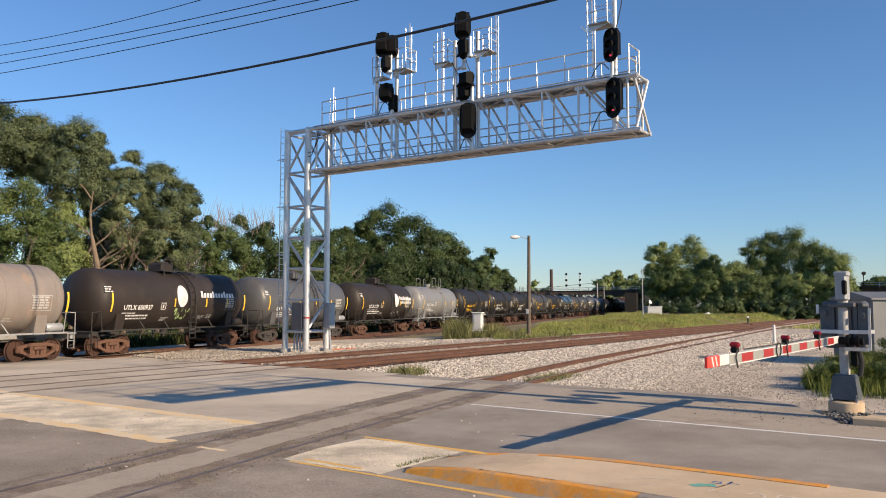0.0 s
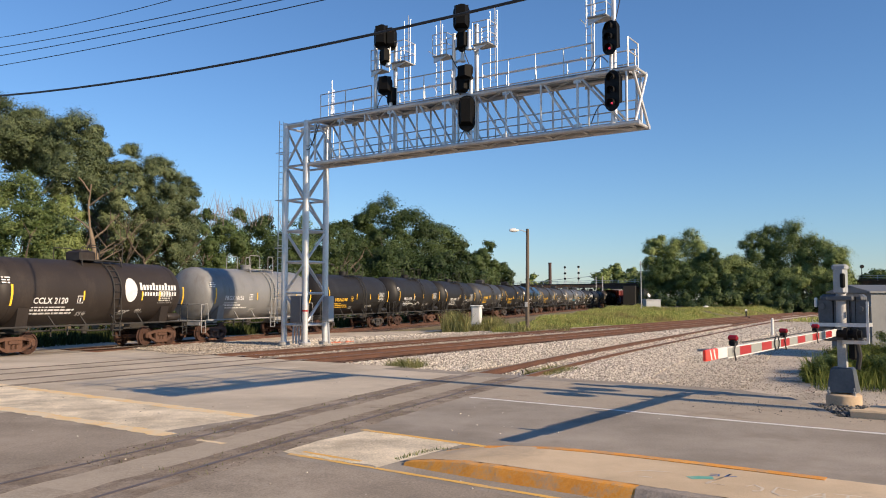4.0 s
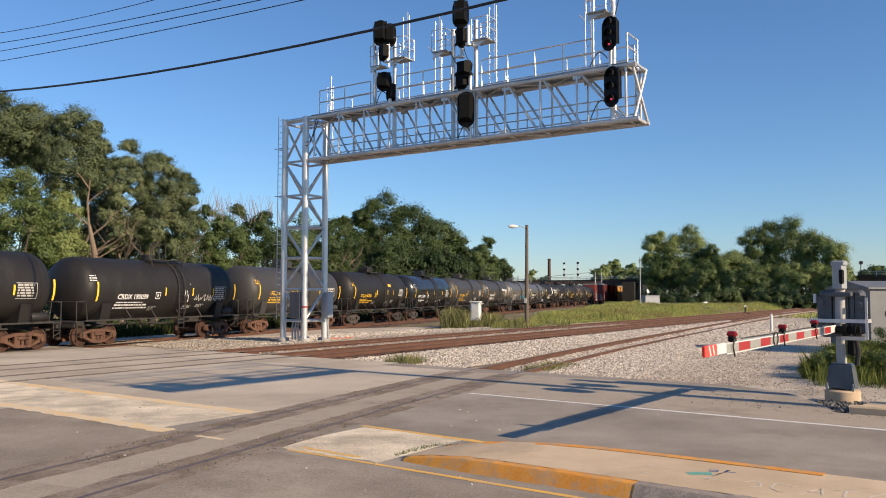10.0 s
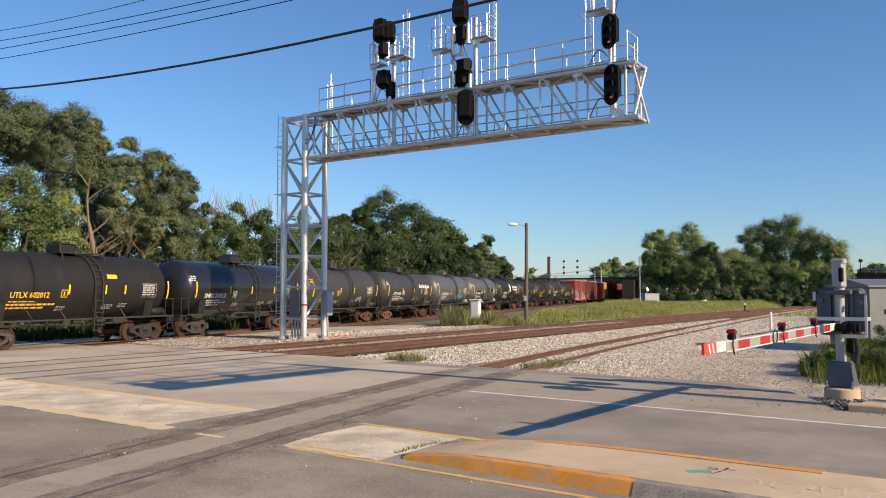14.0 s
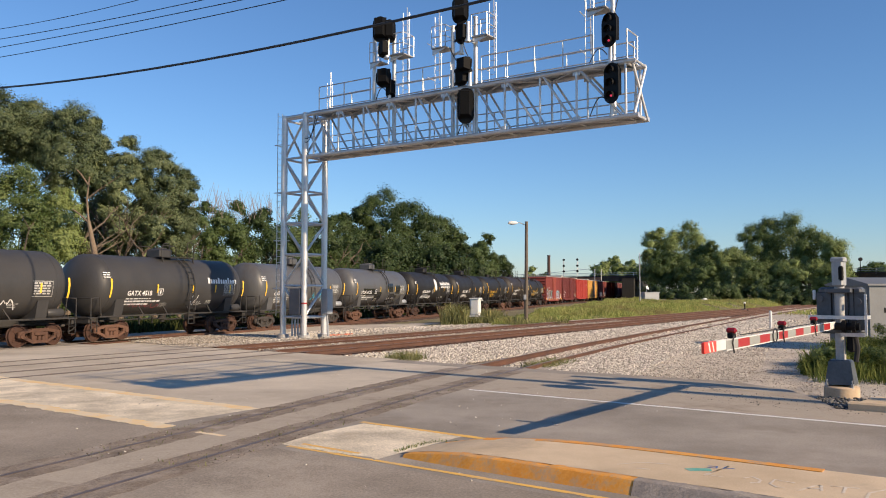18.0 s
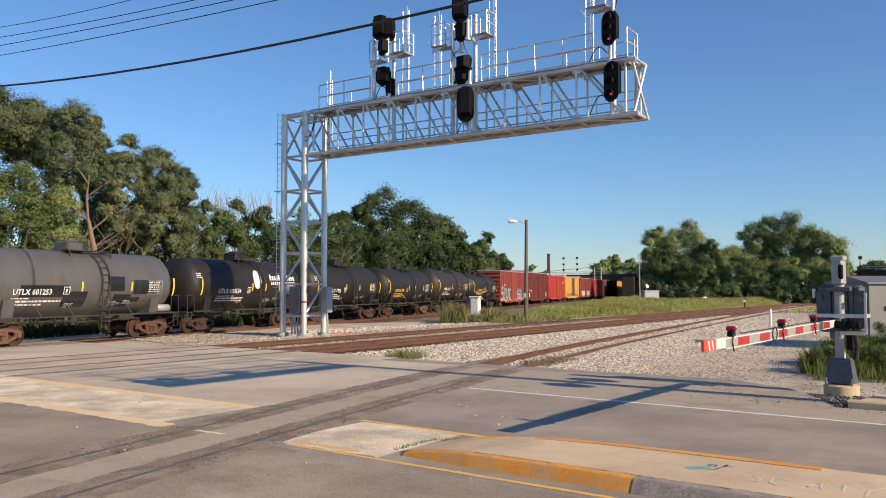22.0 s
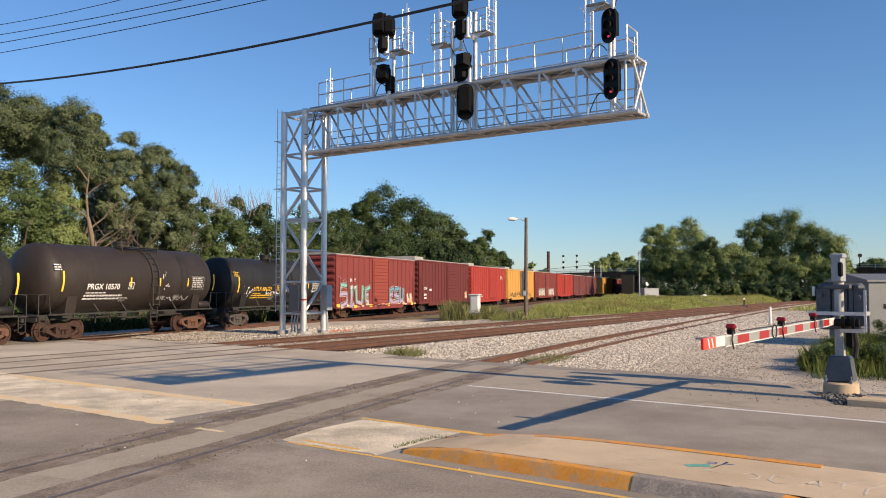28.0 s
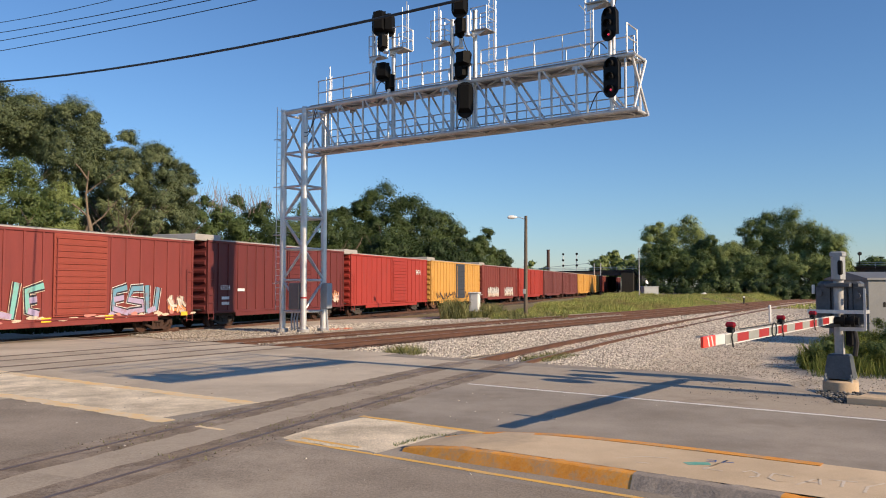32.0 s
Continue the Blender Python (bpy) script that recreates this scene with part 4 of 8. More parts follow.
def tank_paint(name, c, rough=0.45, dirt=None, spec=0.5):
    return material(name, tuple(v * 0.82 for v in c), tuple(v * 1.16 for v in c), rough, scale=0.9, fine=14, bump=0.04, streak=(1.4, 1.4, 0.5), spec=spec,
                    stain=dirt or tuple(v * 0.7 + 0.018 for v in c), stain_size=0.8, stain_at=0.6)


PAINTS = {
    "black": tank_paint("faded black tank paint", (0.0175, 0.016, 0.0155), 0.55, spec=0.35),
    "brown": tank_paint("brownish black tank paint", (0.031, 0.0245, 0.021), 0.55, (0.05, 0.039, 0.032), spec=0.35),
    "grey": tank_paint("dark grey tank paint", (0.046, 0.0445, 0.044), 0.5, (0.05, 0.046, 0.042), spec=0.4),
    "slate": tank_paint("slate grey tank paint", (0.09, 0.09, 0.092), 0.42, (0.07, 0.06, 0.055)),
    "pale": tank_paint("pale grey tank paint", (0.20, 0.20, 0.20), 0.45, (0.145, 0.132, 0.12)),
    "tan": tank_paint("grey tank paint with rust-tan bloom", (0.23, 0.20, 0.175), 0.5, (0.33, 0.225, 0.155)),
    "gloss": tank_paint("glossy black tank paint", (0.018, 0.019, 0.022), 0.22, (0.03, 0.03, 0.032)),
}
cache = {}


def shared(key, make, mat, smooth=False):
    """One mesh for alike parts."""
    k = (key, mat.name)
    if k not in cache:
        cache[k] = make().mesh(key, mat, smooth)
    return cache[k]


def wheelset_shape():
    s = Shape()
    for y in (-0.7525, 0.7525):
        o = 0.065 if y > 0 else -0.065
        turn = Matrix.Translation((0, y, 0)) @ Matrix.Rotation(radians(90 if y > 0 else -90), 4, "Z")
        s.lathe([(0.10, -0.07), (0.12, -0.07), (0.13, -0.02), (0.37, 0.0), (0.385, -0.045), (0.455, -0.05), (0.488, -0.075), (0.488, -0.055), (WHEEL_R, -0.03), (WHEEL_R, 0.065), (0.385, 0.068), (0.375, 0.03), (0.15, 0.045), (0.14, 0.10), (0.08, 0.11)][1:], 28, turn)
        # four raised ribs on the web, so that the turning shows
        for k in range(4):
            a = k * math.pi / 2
            s.box((0.25 * math.cos(a), y + (0.045 if y > 0 else -0.045), 0.25 * math.sin(a)), (0.06, 0.03, 0.16), Matrix.Rotation(math.pi / 2 - a, 3, "Y"))
    s.rod((0, -1.0, 0), (0, 1.0, 0), 0.082, 10)
    return s


def side_frame_shape(y):
    """A cast side frame with two openings, bolster end and springs."""
    s = Shape()
    # built of bars so that the openings stay open
    def beam(p, q, w, d=0.16):
        a, b = Vector((p[0], y, p[1])), Vector((q[0], y, q[1]))
        s.bar(a, b, d, w)
    beam((-0.98, 0.58), (-0.45, 0.68), 0.13); beam((-0.45, 0.69), (0.45, 0.69), 0.14); beam((0.45, 0.68), (0.98, 0.58), 0.13)
    beam((-0.92, 0.46), (-0.38, 0.21), 0.12); beam((-0.40, 0.20), (0.40, 0.20), 0.12); beam((0.38, 0.21), (0.92, 0.46), 0.12)
    beam((-0.33, 0.22), (-0.33, 0.66), 0.11); beam((0.33, 0.22), (0.33, 0.66), 0.11)
    for x in (-0.89, 0.89):
        s.box((x, y, 0.5), (0.34, 0.2, 0.3), bevel=0.05)
        s.rod((x, y - 0.13, 0.457), (x, y + 0.13, 0.457), 0.105, 12)
    for x in (-0.2, 0.0, 0.2):
        s.rod((x, y, 0.25), (x, y, 0.46), 0.075, 8)
    s.box((0, y, 0.53), (0.56, 0.26, 0.14), bevel=0.03)
    return s


def truck(car, x, mat, spin):
    frame_ = part("truck", shared("truck_bolster", lambda: Shape().box((0, 0, 0.56), (0.42, 2.1, 0.24), bevel=0.04).rod((0, 0, 0.6), (0, 0, 0.86), 0.2, 10), mat), mat, car, "freight truck with rusty side frames", m=pose(x, 0, 0))
    for y in (-0.98, 0.98):
        part("side_frame", shared("side_frame%d" % (y > 0), lambda: side_frame_shape(y), mat), mat, frame_)
    part("brake_beam", shared("brake_beam", lambda: Shape().bar((-0.42, -0.75, 0.36), (-0.42, 0.75, 0.36), 0.1, 0.1).bar((0.42, -0.75, 0.36), (0.42, 0.75, 0.36), 0.1, 0.1), mat), mat, frame_)
    for dx in (-0.89, 0.89):
        w = part("wheelset", shared("wheelset", wheelset_shape, WHEEL_RUST, True), WHEEL_RUST, frame_, "rusty wheels on an axle", m=pose(dx, 0, WHEEL_R))
        if spin is not None:
            spin.append(w)


def coupler(car, x):
    d = 1 if x > 0 else -1
    part("coupler", shared("coupler%d" % d, lambda: Shape().box((d * 0.25, 0, 0), (0.9, 0.14, 0.16), bevel=0.02).box((d * 0.66, 0.05, 0), (0.24, 0.28, 0.3), bevel=0.05), TRUCK_DARK), TRUCK_DARK, car, m=pose(x, 0, 0.86))
    part("air_hose", shared("hose%d" % d, lambda: Shape().pipe([(0, -0.35, 0), (d * 0.25, -0.33, -0.22), (d * 0.48, -0.3, -0.3)], 0.03), TYRE_BLACK), TYRE_BLACK, car, m=pose(x, 0, 0.8))


R_TANK, Z_TANK = 1.47, 2.62


def wrap(x, up, lift=0.012):
    """A point on the near side of the tank: x along it, up metres round from a line below its mid-height."""
    a = (up - 0.42) / R_TANK
    return (x, -(R_TANK + lift) * math.cos(a), Z_TANK + (R_TANK + lift) * math.sin(a))


def decal_patch(s, x0, x1, u0, u1, slant=0.0, lift=0.012):
    n_ = max(1, int(abs(u1 - u0) / 0.08))
    pts = []
    for i in range(n_ + 1):
        u = u0 + (u1 - u0) * i / n_
        k = slant * (u - u0)
        pts += [wrap(x0 + k, u, lift), wrap(x1 + k, u, lift)]
    s.add(pts, [(2 * i, 2 * i + 1, 2 * i + 3, 2 * i + 2) for i in range(n_)])
    return s


def lettering(words, size, bold=0.0):
    """The flat outline mesh of some words: points (along, up) and faces."""
    key = ("words", words, size)
    if key not in cache:
        c = bpy.data.curves.new("words", "FONT")
        c.body, c.size, c.offset, c.resolution_u = words, size, bold, 2
        ob = bpy.data.objects.new("words", c)
        scene.collection.objects.link(ob)
        me = bpy.data.meshes.new_from_object(ob.evaluated_get(bpy.context.evaluated_depsgraph_get()))
        cache[key] = ([tuple(v.co) for v in me.vertices], [tuple(p.vertices) for p in me.polygons])
        bpy.data.objects.remove(ob)
        bpy.data.meshes.remove(me)
    return cache[key]


def tank_words(words, x, up, size, stretch=1.0):
    pts, faces = lettering(words, size, size * 0.02)
    return Shape().add([wrap(x + p[0] * stretch, up + p[1], 0.016) for p in pts], faces)


def bars(s, x, up, w, rows, h, gap, rng, ragged=0.4):
    """Rows of small print, too fine to read, as broken bars."""
    for r in range(rows):
        u, at, end = up - r * (h + gap), x, x + w * (1 - ragged * rng.random())
        while at < end - 0.03:
            run = min(end - at, rng.uniform(0.08, 0.3))
            decal_patch(s, at, at + run, u, u + h)
            at += run + 0.05
    return s


def band(s, pts, thick, place):
    """One joined ribbon through the points (along, up)."""
    out = []
    for i, p in enumerate(pts):
        a, b = Vector(pts[max(0, i - 1)]), Vector(pts[min(len(pts) - 1, i + 1)])
        k = (b - a).normalized() * thick / 2
        out += [place(p[0] - k.y, p[1] + k.x), place(p[0] + k.y, p[1] - k.x)]
    s.add(out, [(2 * i, 2 * i + 1, 2 * i + 3, 2 * i + 2) for i in range(len(pts) - 1)])


def scrawl(rng, x, up, w, h, lift=0.012, thick=0.05):
    """A loose spray-can tag: strokes that loop across a box on the tank's side."""
    s = Shape()
    pts = []
    n_ = max(10, int(w / 0.07))
    for i in range(n_):
        pts.append((x + w * i / n_ + rng.uniform(-0.05, 0.05), up + rng.uniform(0, h)))
    band(s, pts, thick, lambda a, b: wrap(a, b, lift))
    return s


def tank_car(label, paint, pitch=12.75, seed=0, dome=True, under=None, truck_mat=None, band=(), spin=None):
    rng = random.Random(seed)
    car = thing("tank_car", label, "tank car", group="tank cars of the freight train")
    mat = PAINTS[paint]
    under = under or UNDER_DARK
    half = pitch / 2 - 0.62
    def shell():
        prof, k = [], 8
        for i in range(k + 1):
            a = math.pi / 2 * i / k
            prof.append((max(0.02, R_TANK * math.sin(a)), -half + 0.78 * (1 - math.cos(a))))
        prof += [(R_TANK, -half + 0.78 + (2 * half - 1.56) * i / 6) for i in range(1, 6)]
        prof += [(r, -h) for r, h in reversed(prof[:k + 1])]
        return Shape().lathe(prof, 48, pose(0, 0, Z_TANK))
    part("tank", shared("tank_shell%.2f %.2f" % (pitch, R_TANK), shell, mat, True), mat, car)
    for x in (-half + 0.95, half - 0.95, *band):
        part("weld_band", shared("weld_band%.2f" % R_TANK, lambda: Shape().lathe([(R_TANK - 0.02, -0.05), (R_TANK + 0.007, -0.045), (R_TANK + 0.007, 0.045), (R_TANK - 0.02, 0.05)], 48, pose(0, 0, Z_TANK)), mat, True), mat, car, m=pose(x, 0, 0))
    # underframe: stub sills, saddles, side running bar, braces
    tc = pitch / 2 - 2.05
    for d in (-1, 1):
        part("stub_sill", shared("stub_sill%d" % d, lambda: Shape().box((0, 0, 0.98), (3.2, 0.42, 0.34), bevel=0.03).box((d * 1.25, 0, 1.02), (0.2, 2.5, 0.3), bevel=0.02), under), under, car, m=pose(d * (pitch / 2 - 1.75), 0, 0))
        part("saddle", shared("saddle", lambda: Shape().add([(x, y, z) for x in (-0.28, 0.28) for y, z in ((-1.2, 1.1), (-1.36, 1.95), (-1.1, 1.75), (-0.6, 1.34), (0.6, 1.34), (1.1, 1.75), (1.36, 1.95), (1.2, 1.1))], [tuple(range(7, -1, -1)), tuple(range(8, 16))] + [(i, (i + 1) % 8, 8 + (i + 1) % 8, 8 + i) for i in range(8)]), mat), mat, car, m=pose(d * (tc - 0.15), 0, 0))
        part("end_platform", shared("end_platform", lambda: Shape().box((0, 0, 1.12), (0.5, 2.7, 0.05), bevel=0.01), under), under, car, m=pose(d * (pitch / 2 - 0.62), 0, 0))
        x0 = d * (pitch / 2 - 0.45)
        part("end_handrail", shared("end_rail", lambda: Shape().pipe([(0, -1.33, 1.12), (0, -1.33, 2.02), (0, 1.33, 2.02), (0, 1.33, 1.12)], 0.026), under), under, car, m=pose(x0, 0, 0))
        for y in (-1.33, 1.33):
            part("side_handrail", shared("side_rail%d" % d, lambda: Shape().pipe([(0, 0, 2.0), (-d * 0.5, 0, 2.06), (-d * 0.62, 0, 1.14)], 0.024), under), under, car, m=pose(x0, y, 0))
            part("sill_step", shared("sill_step", lambda: Shape().pipe([(-0.17, 0, 1.12), (-0.17, 0, 0.48), (0.17, 0, 0.48), (0.17, 0, 1.12)], 0.022).rod((-0.17, 0, 0.8), (0.17, 0, 0.8), 0.018, 5), under), under, car, m=pose(x0 - d * 0.2, y, 0))
        coupler(car, d * (pitch / 2 - 0.62))
        truck(car, d * tc, truck_mat or TRUCK_BROWN, spin)
    run = Shape()
    for y in (-1.36, 1.36):
        run.bar((-pitch / 2 + 0.9, y, 1.16), (pitch / 2 - 0.9, y, 1.16), 0.1, 0.07)
        for x in (-2.6, -0.9, 0.9, 2.6):
            run.bar((x, y, 1.17), (x - 0.28, y * 0.93, 1.6), 0.05, 0.05)
    part("running_bar", run, under, car)
    part("brake_pipe", shared("brake_pipe", lambda: Shape().pipe([(-4.6, -0.55, 0.92), (-1, -0.6, 0.95), (0.2, -0.5, 0.85), (4.6, -0.5, 0.92)], 0.04).box((1.6, -0.7, 0.95), (0.5, 0.35, 0.3), bevel=0.03).bar((-2.4, -0.9, 1.1), (-2.4, -0.9, 0.7), 0.05, 0.05).bar((-1.5, -0.9, 1.1), (-1.5, -0.9, 0.72), 0.05, 0.05), UNDER_DARK), UNDER_DARK, car)
    part("bottom_outlet", shared("outlet", lambda: Shape().rod((0.3, 0, 1.3), (0.3, 0, 0.86), 0.2, 12).rod((0.3, 0, 0.9), (0.3, 0, 0.72), 0.12, 10), UNDER_DARK), UNDER_DARK, car)
    part("air_tank", shared("air_tank", lambda: Shape().lathe([(0.02, -0.45), (0.14, -0.43), (0.19, -0.36), (0.19, 0.36), (0.14, 0.43), (0.02, 0.45)], 16, pose(0, 0, 0)), GREY_BOX if paint in ("tan", "slate") else mat, True), mat, car, m=pose(tc + 0.6, -1.15, 1.4))
    # top fittings, walkway, ladder
    top = Z_TANK + R_TANK
    if dome:
        part("manway_housing", shared("housing", lambda: Shape().box((0, 0, 0.2), (0.95, 0.95, 0.5), bevel=0.07).rod((0, 0, 0.42), (0, 0, 0.52), 0.36, 16), mat), mat, car, m=pose(0.0, 0, top))
    else:
        part("manway", shared("manway", lambda: Shape().rod((0, 0, -0.05), (0, 0, 0.24), 0.3, 16).rod((0, 0, 0.22), (0, 0, 0.3), 0.34, 16), mat), mat, car, m=pose(0.0, 0, top))
    part("walkway", shared("top_walk", lambda: Shape().box((0, -0.62, 0.0), (2.6, 0.42, 0.05), bevel=0.01).box((0, 0.62, 0.0), (2.6, 0.42, 0.05), bevel=0.01).bar((-1.2, -0.8, -0.02), (-1.2, -0.85, -0.32), 0.05, 0.05).bar((1.2, -0.8, -0.02), (1.2, -0.85, -0.32), 0.05, 0.05), under), under, car, m=pose(0.5, 0, top + 0.02))
    for y in (-0.82, 0.82):
        for x0, x1, h in ((-0.8, 0.3, 0.6 if dome else 0.85), (1.2, 1.75, 0.85)):
            part("safety_railing", Shape().pipe([(x0, y, top), (x0, y, top + h - 0.08), (x0 + 0.08, y, top + h), (x1 - 0.08, y, top + h), (x1, y, top + h - 0.08), (x1, y, top)], 0.022), under, car)
    lad = Shape()
    for x in (0.55, 1.0):
        lad.pipe([(x, -(R_TANK + 0.09) * math.cos(a) if a > -0.2 else -(R_TANK + 0.09), Z_TANK + (R_TANK + 0.09) * math.sin(a)) for a in [radians(v) for v in (-55, -40, -25, -10, 5, 20, 35, 50, 62)]], 0.03)
    for i in range(9):
        a = radians(-50 + i * 13)
        y, z = -(R_TANK + 0.09) * (math.cos(a) if a > -0.2 else 1.0), Z_TANK + (R_TANK + 0.09) * math.sin(a)
        lad.rod((0.55, y, z), (1.0, y, z), 0.017, 5)
    lad.pipe([(0.55, -1.5, 1.55), (0.55, -1.5, 0.6)], 0.025).pipe([(1.0, -1.5, 1.55), (1.0, -1.5, 0.6)], 0.025)
    for z in (0.62, 0.9, 1.2):
        lad.rod((0.55, -1.5, z), (1.0, -1.5, z), 0.017, 5)
    part("side_ladder", lad, under, car)
    return car


def stripes(car, xs, mat=None, up=-0.05, h=0.42, ends=True):
    half = 12.75 / 2 - 0.62
    for x in xs:
        part("reflector", decal_patch(Shape(), x, x + 0.09, up + 0.32 - h / 2, up + 0.32 + h / 2, lift=0.02), mat or YELLOW_TAPE, car, "yellow reflective strip")
    if ends:
        for x in (-half + 0.85, half - 0.42):
            part("reflector", decal_patch(Shape(), x, x + 0.1, -0.17, 0.72, lift=0.02), mat or YELLOW_TAPE, car, "tall yellow reflective strip")


def graphics(car, words, seed, text_mat=None, x=-4.0, up=-0.05, size=0.42, table_x=3.6, stretch=1.0, small=True):
    rng = random.Random(seed)
    text_mat = text_mat or WHITE_TEXT
    x, size = x - 0.5, size * 0.8
    part("lettering", tank_words(words, x, up, size, stretch), text_mat, car, "stencilled car lettering")
    s = Shape()
    bars(s, x, up - 0.2, 2.0, 1, 0.05, 0.0, rng, 0.6)
    bars(s, x - 0.05, up - 0.36, 2.6, 2, 0.09, 0.08, rng)
    tagged(part("data_print", s, text_mat, car), "rows of small stencilled data", kind="stuff")
    s = Shape()
    bars(s, -5.3, 0.98, 0.5, 3, 0.05, 0.06, rng, 0.3)
    tagged(part("end_print", s, text_mat, car), "small stencilled number at the car end", kind="stuff")
    s = Shape()
    decal_patch(s, table_x - 0.05, table_x + 0.95, 0.54, 0.57)
    decal_patch(s, table_x - 0.05, table_x + 0.95, -0.10, -0.08)
    decal_patch(s, table_x + 0.93, table_x + 0.95, -0.1, 0.55)
    for r in range(5):
        bars(s, table_x, 0.44 - r * 0.11, 0.85, 1, 0.07, 0, rng, 0.1)
    tagged(part("test_table", s, GREY_TEXT, car), "stencilled test data table", kind="stuff")
    if small:
        s = Shape()
        bars(s, 1.25 + rng.uniform(-0.1, 0.3), -0.5, 0.7, 4, 0.035, 0.035, rng)
        bars(s, 2.3 + rng.uniform(-0.2, 0.3), -0.45, 0.6, 3, 0.04, 0.04, rng)
        bars(s, -1.3, -0.55, 0.6, 4, 0.035, 0.035, rng)
        tagged(part("small_print", s, GREY_TEXT, car), "small stencilled print", kind="stuff")
        k = Shape()
        bx, bu = x + 0.62 * size * max(9, len(words)) + 0.25, up
        for a, b, c, d in ((bx, bx + 0.34, bu + 0.31, bu + 0.34), (bx, bx + 0.34, bu, bu + 0.03), (bx, bx + 0.03, bu, bu + 0.34), (bx + 0.31, bx + 0.34, bu, bu + 0.34), (bx + 0.12, bx + 0.2, bu + 0.08, bu + 0.25)):
            decal_patch(k, a, b, c, d)
        part("stencil_box", k, text_mat, car)


def logo_disc(car, x, up, r=0.46, squash=1.25):
    s = Shape()
    n_ = 24
    s.add([wrap(x, up, 0.045)] + [wrap(x + r * math.cos(2 * math.pi * i / n_) * 0.86, up + r * squash * math.sin(2 * math.pi * i / n_), 0.02) for i in range(n_)], [(0, i + 1, (i + 1) % n_ + 1) for i in range(n_)])
    part("white_disc", s, WHITE_TEXT, car, "plain white oval disc")


def word_bar(car, x, up, w, h, second=False):
    """A company name, drawn as plain blocks of its size."""
    cw = w / 12
    for i in range(12):
        tall = h if i in (0, 4, 8) else h * 0.7
        part("white_block", decal_patch(Shape(), x + i * cw, x + (i + 0.7) * cw, up, up + tall), WHITE_TEXT, car, "plain white block")
    if second:
        for i in range(13):
            part("white_block", decal_patch(Shape(), x + 0.1 + i * (w - 0.1) / 13, x + 0.1 + (i + 0.62) * (w - 0.1) / 13, up - 0.28, up - 0.1), WHITE_TEXT, car, "plain white block")


TRAIN = []  # (car, middle of the car along the far track at the start)
WHEELS = []


def set_in_train(car, first, last):
    TRAIN.append((car, (first + last) / 2 + SPEED * 20.0))
    return car


# ---- the cars in order ----
def black_tank(first, last, words, label, paint="black", text=None, xs=(-1.6, 1.6, 3.2), seed=0, dome=True, **kw):
    global R_TANK, Z_TANK
    R_TANK, Z_TANK = kw.get("shell", (1.47, 2.62))
    spin = []
    c = tank_car(label, paint, seed=seed, dome=dome, spin=spin, under=kw.get("under"), truck_mat=kw.get("truck_mat"), band=kw.get("band", ()))
    stripes(c, xs)
    if words:
        graphics(c, words, seed, text, x=kw.get("x", -4.0), up=kw.get("up", -0.08), size=kw.get("size", 0.42))
    WHEELS.append(spin)
    return set_in_train(c, first + 1.28, last + 1.28)


c = black_tank(-181.0, -168.2, "", "grey tank car with a rust-tan bloom on top", "tan", seed=1, under=UNDER_GREY, band=(2.4,), xs=(1.9,))
graphics(c, "", 1, WHITE_TEXT)
c = black_tank(-168.2, -155.4, "UTLX 600937", "brown-black tank car with white lettering and green scribble", "brown", seed=2, xs=(-0.6, 1.9, 3.7), x=-3.6)
logo_disc(c, 0.0, 0.62)
word_bar(c, 1.5, 0.55, 2.9, 0.34)
part("graffiti", scrawl(random.Random(5), -0.5, -0.75, 1.2, 0.75, thick=0.1), material("green spray paint", (0.30, 0.42, 0.14), (0.45, 0.58, 0.26), 0.6, bump=0), c, "pale green graffiti scribble")
c = black_tank(-155.4, -142.4, "GATX 226671", "slate grey tank car with white lettering", "slate", seed=3, truck_mat=TRUCK_DARK, xs=(-1.3, 0.8, 2.9), x=-3.5, up=-0.2)
c = black_tank(-142.4, -129.4, "CCLX 2120", "brown-black tank car with white disc and lettering", "brown", seed=4, xs=(-1.2, 2.4, 3.6), x=-3.3, size=0.46)
logo_disc(c, 1.7, 0.55)
word_bar(c, 2.3, 0.55, 2.6, 0.36, True)
c = black_tank(-129.4, -116.4, "PRGX 10156", "pale grey tank car with white lettering", "pale", seed=5, dome=False, under=UNDER_GREY, xs=(-0.9, 1.3, 3.5), x=-3.5, up=0.05, band=(-3.6,))
c = black_tank(-116.4, -103.6, "UTLX 601940", "black tank car with yellow lettering", "black", YELLOW_TEXT, seed=6, dome=False, xs=(-0.5, 1.9, 3.4), x=-3.4, truck_mat=TRUCK_DARK)
c = black_tank(-103.6, -91.0, "PRGX 10358", "black tank car with white lettering and graffiti tag", "black", seed=7, dome=False, shell=(1.5, 2.68), xs=(-1.5, 0.9, 3.4), x=-3.3)
part("graffiti", scrawl(random.Random(8), -0.95, -0.65, 1.4, 0.45), WHITE_TEXT, c, "white graffiti tag")
c = black_tank(-91.0, -78.2, "CRDX 190039", "black tank car with white lettering and graffiti", "black", seed=8, dome=False, xs=(-0.4, 1.7, 3.4), x=-3.1)
part("graffiti", scrawl(random.Random(9), 1.1, -0.4, 0.5, 1.2), WHITE_TEXT, c, "white graffiti tag")
part("graffiti", scrawl(random.Random(10), 1.9, -0.25, 2.6, 0.4), GREY_TEXT, c, "grey graffiti letters")
c = black_tank(-78.2, -65.4, "UTLX 600978", "dark grey tank car with yellow lettering and white print", "grey", YELLOW_TEXT, seed=9, xs=(-0.6, 2.4), x=-3.2, up=0.1)
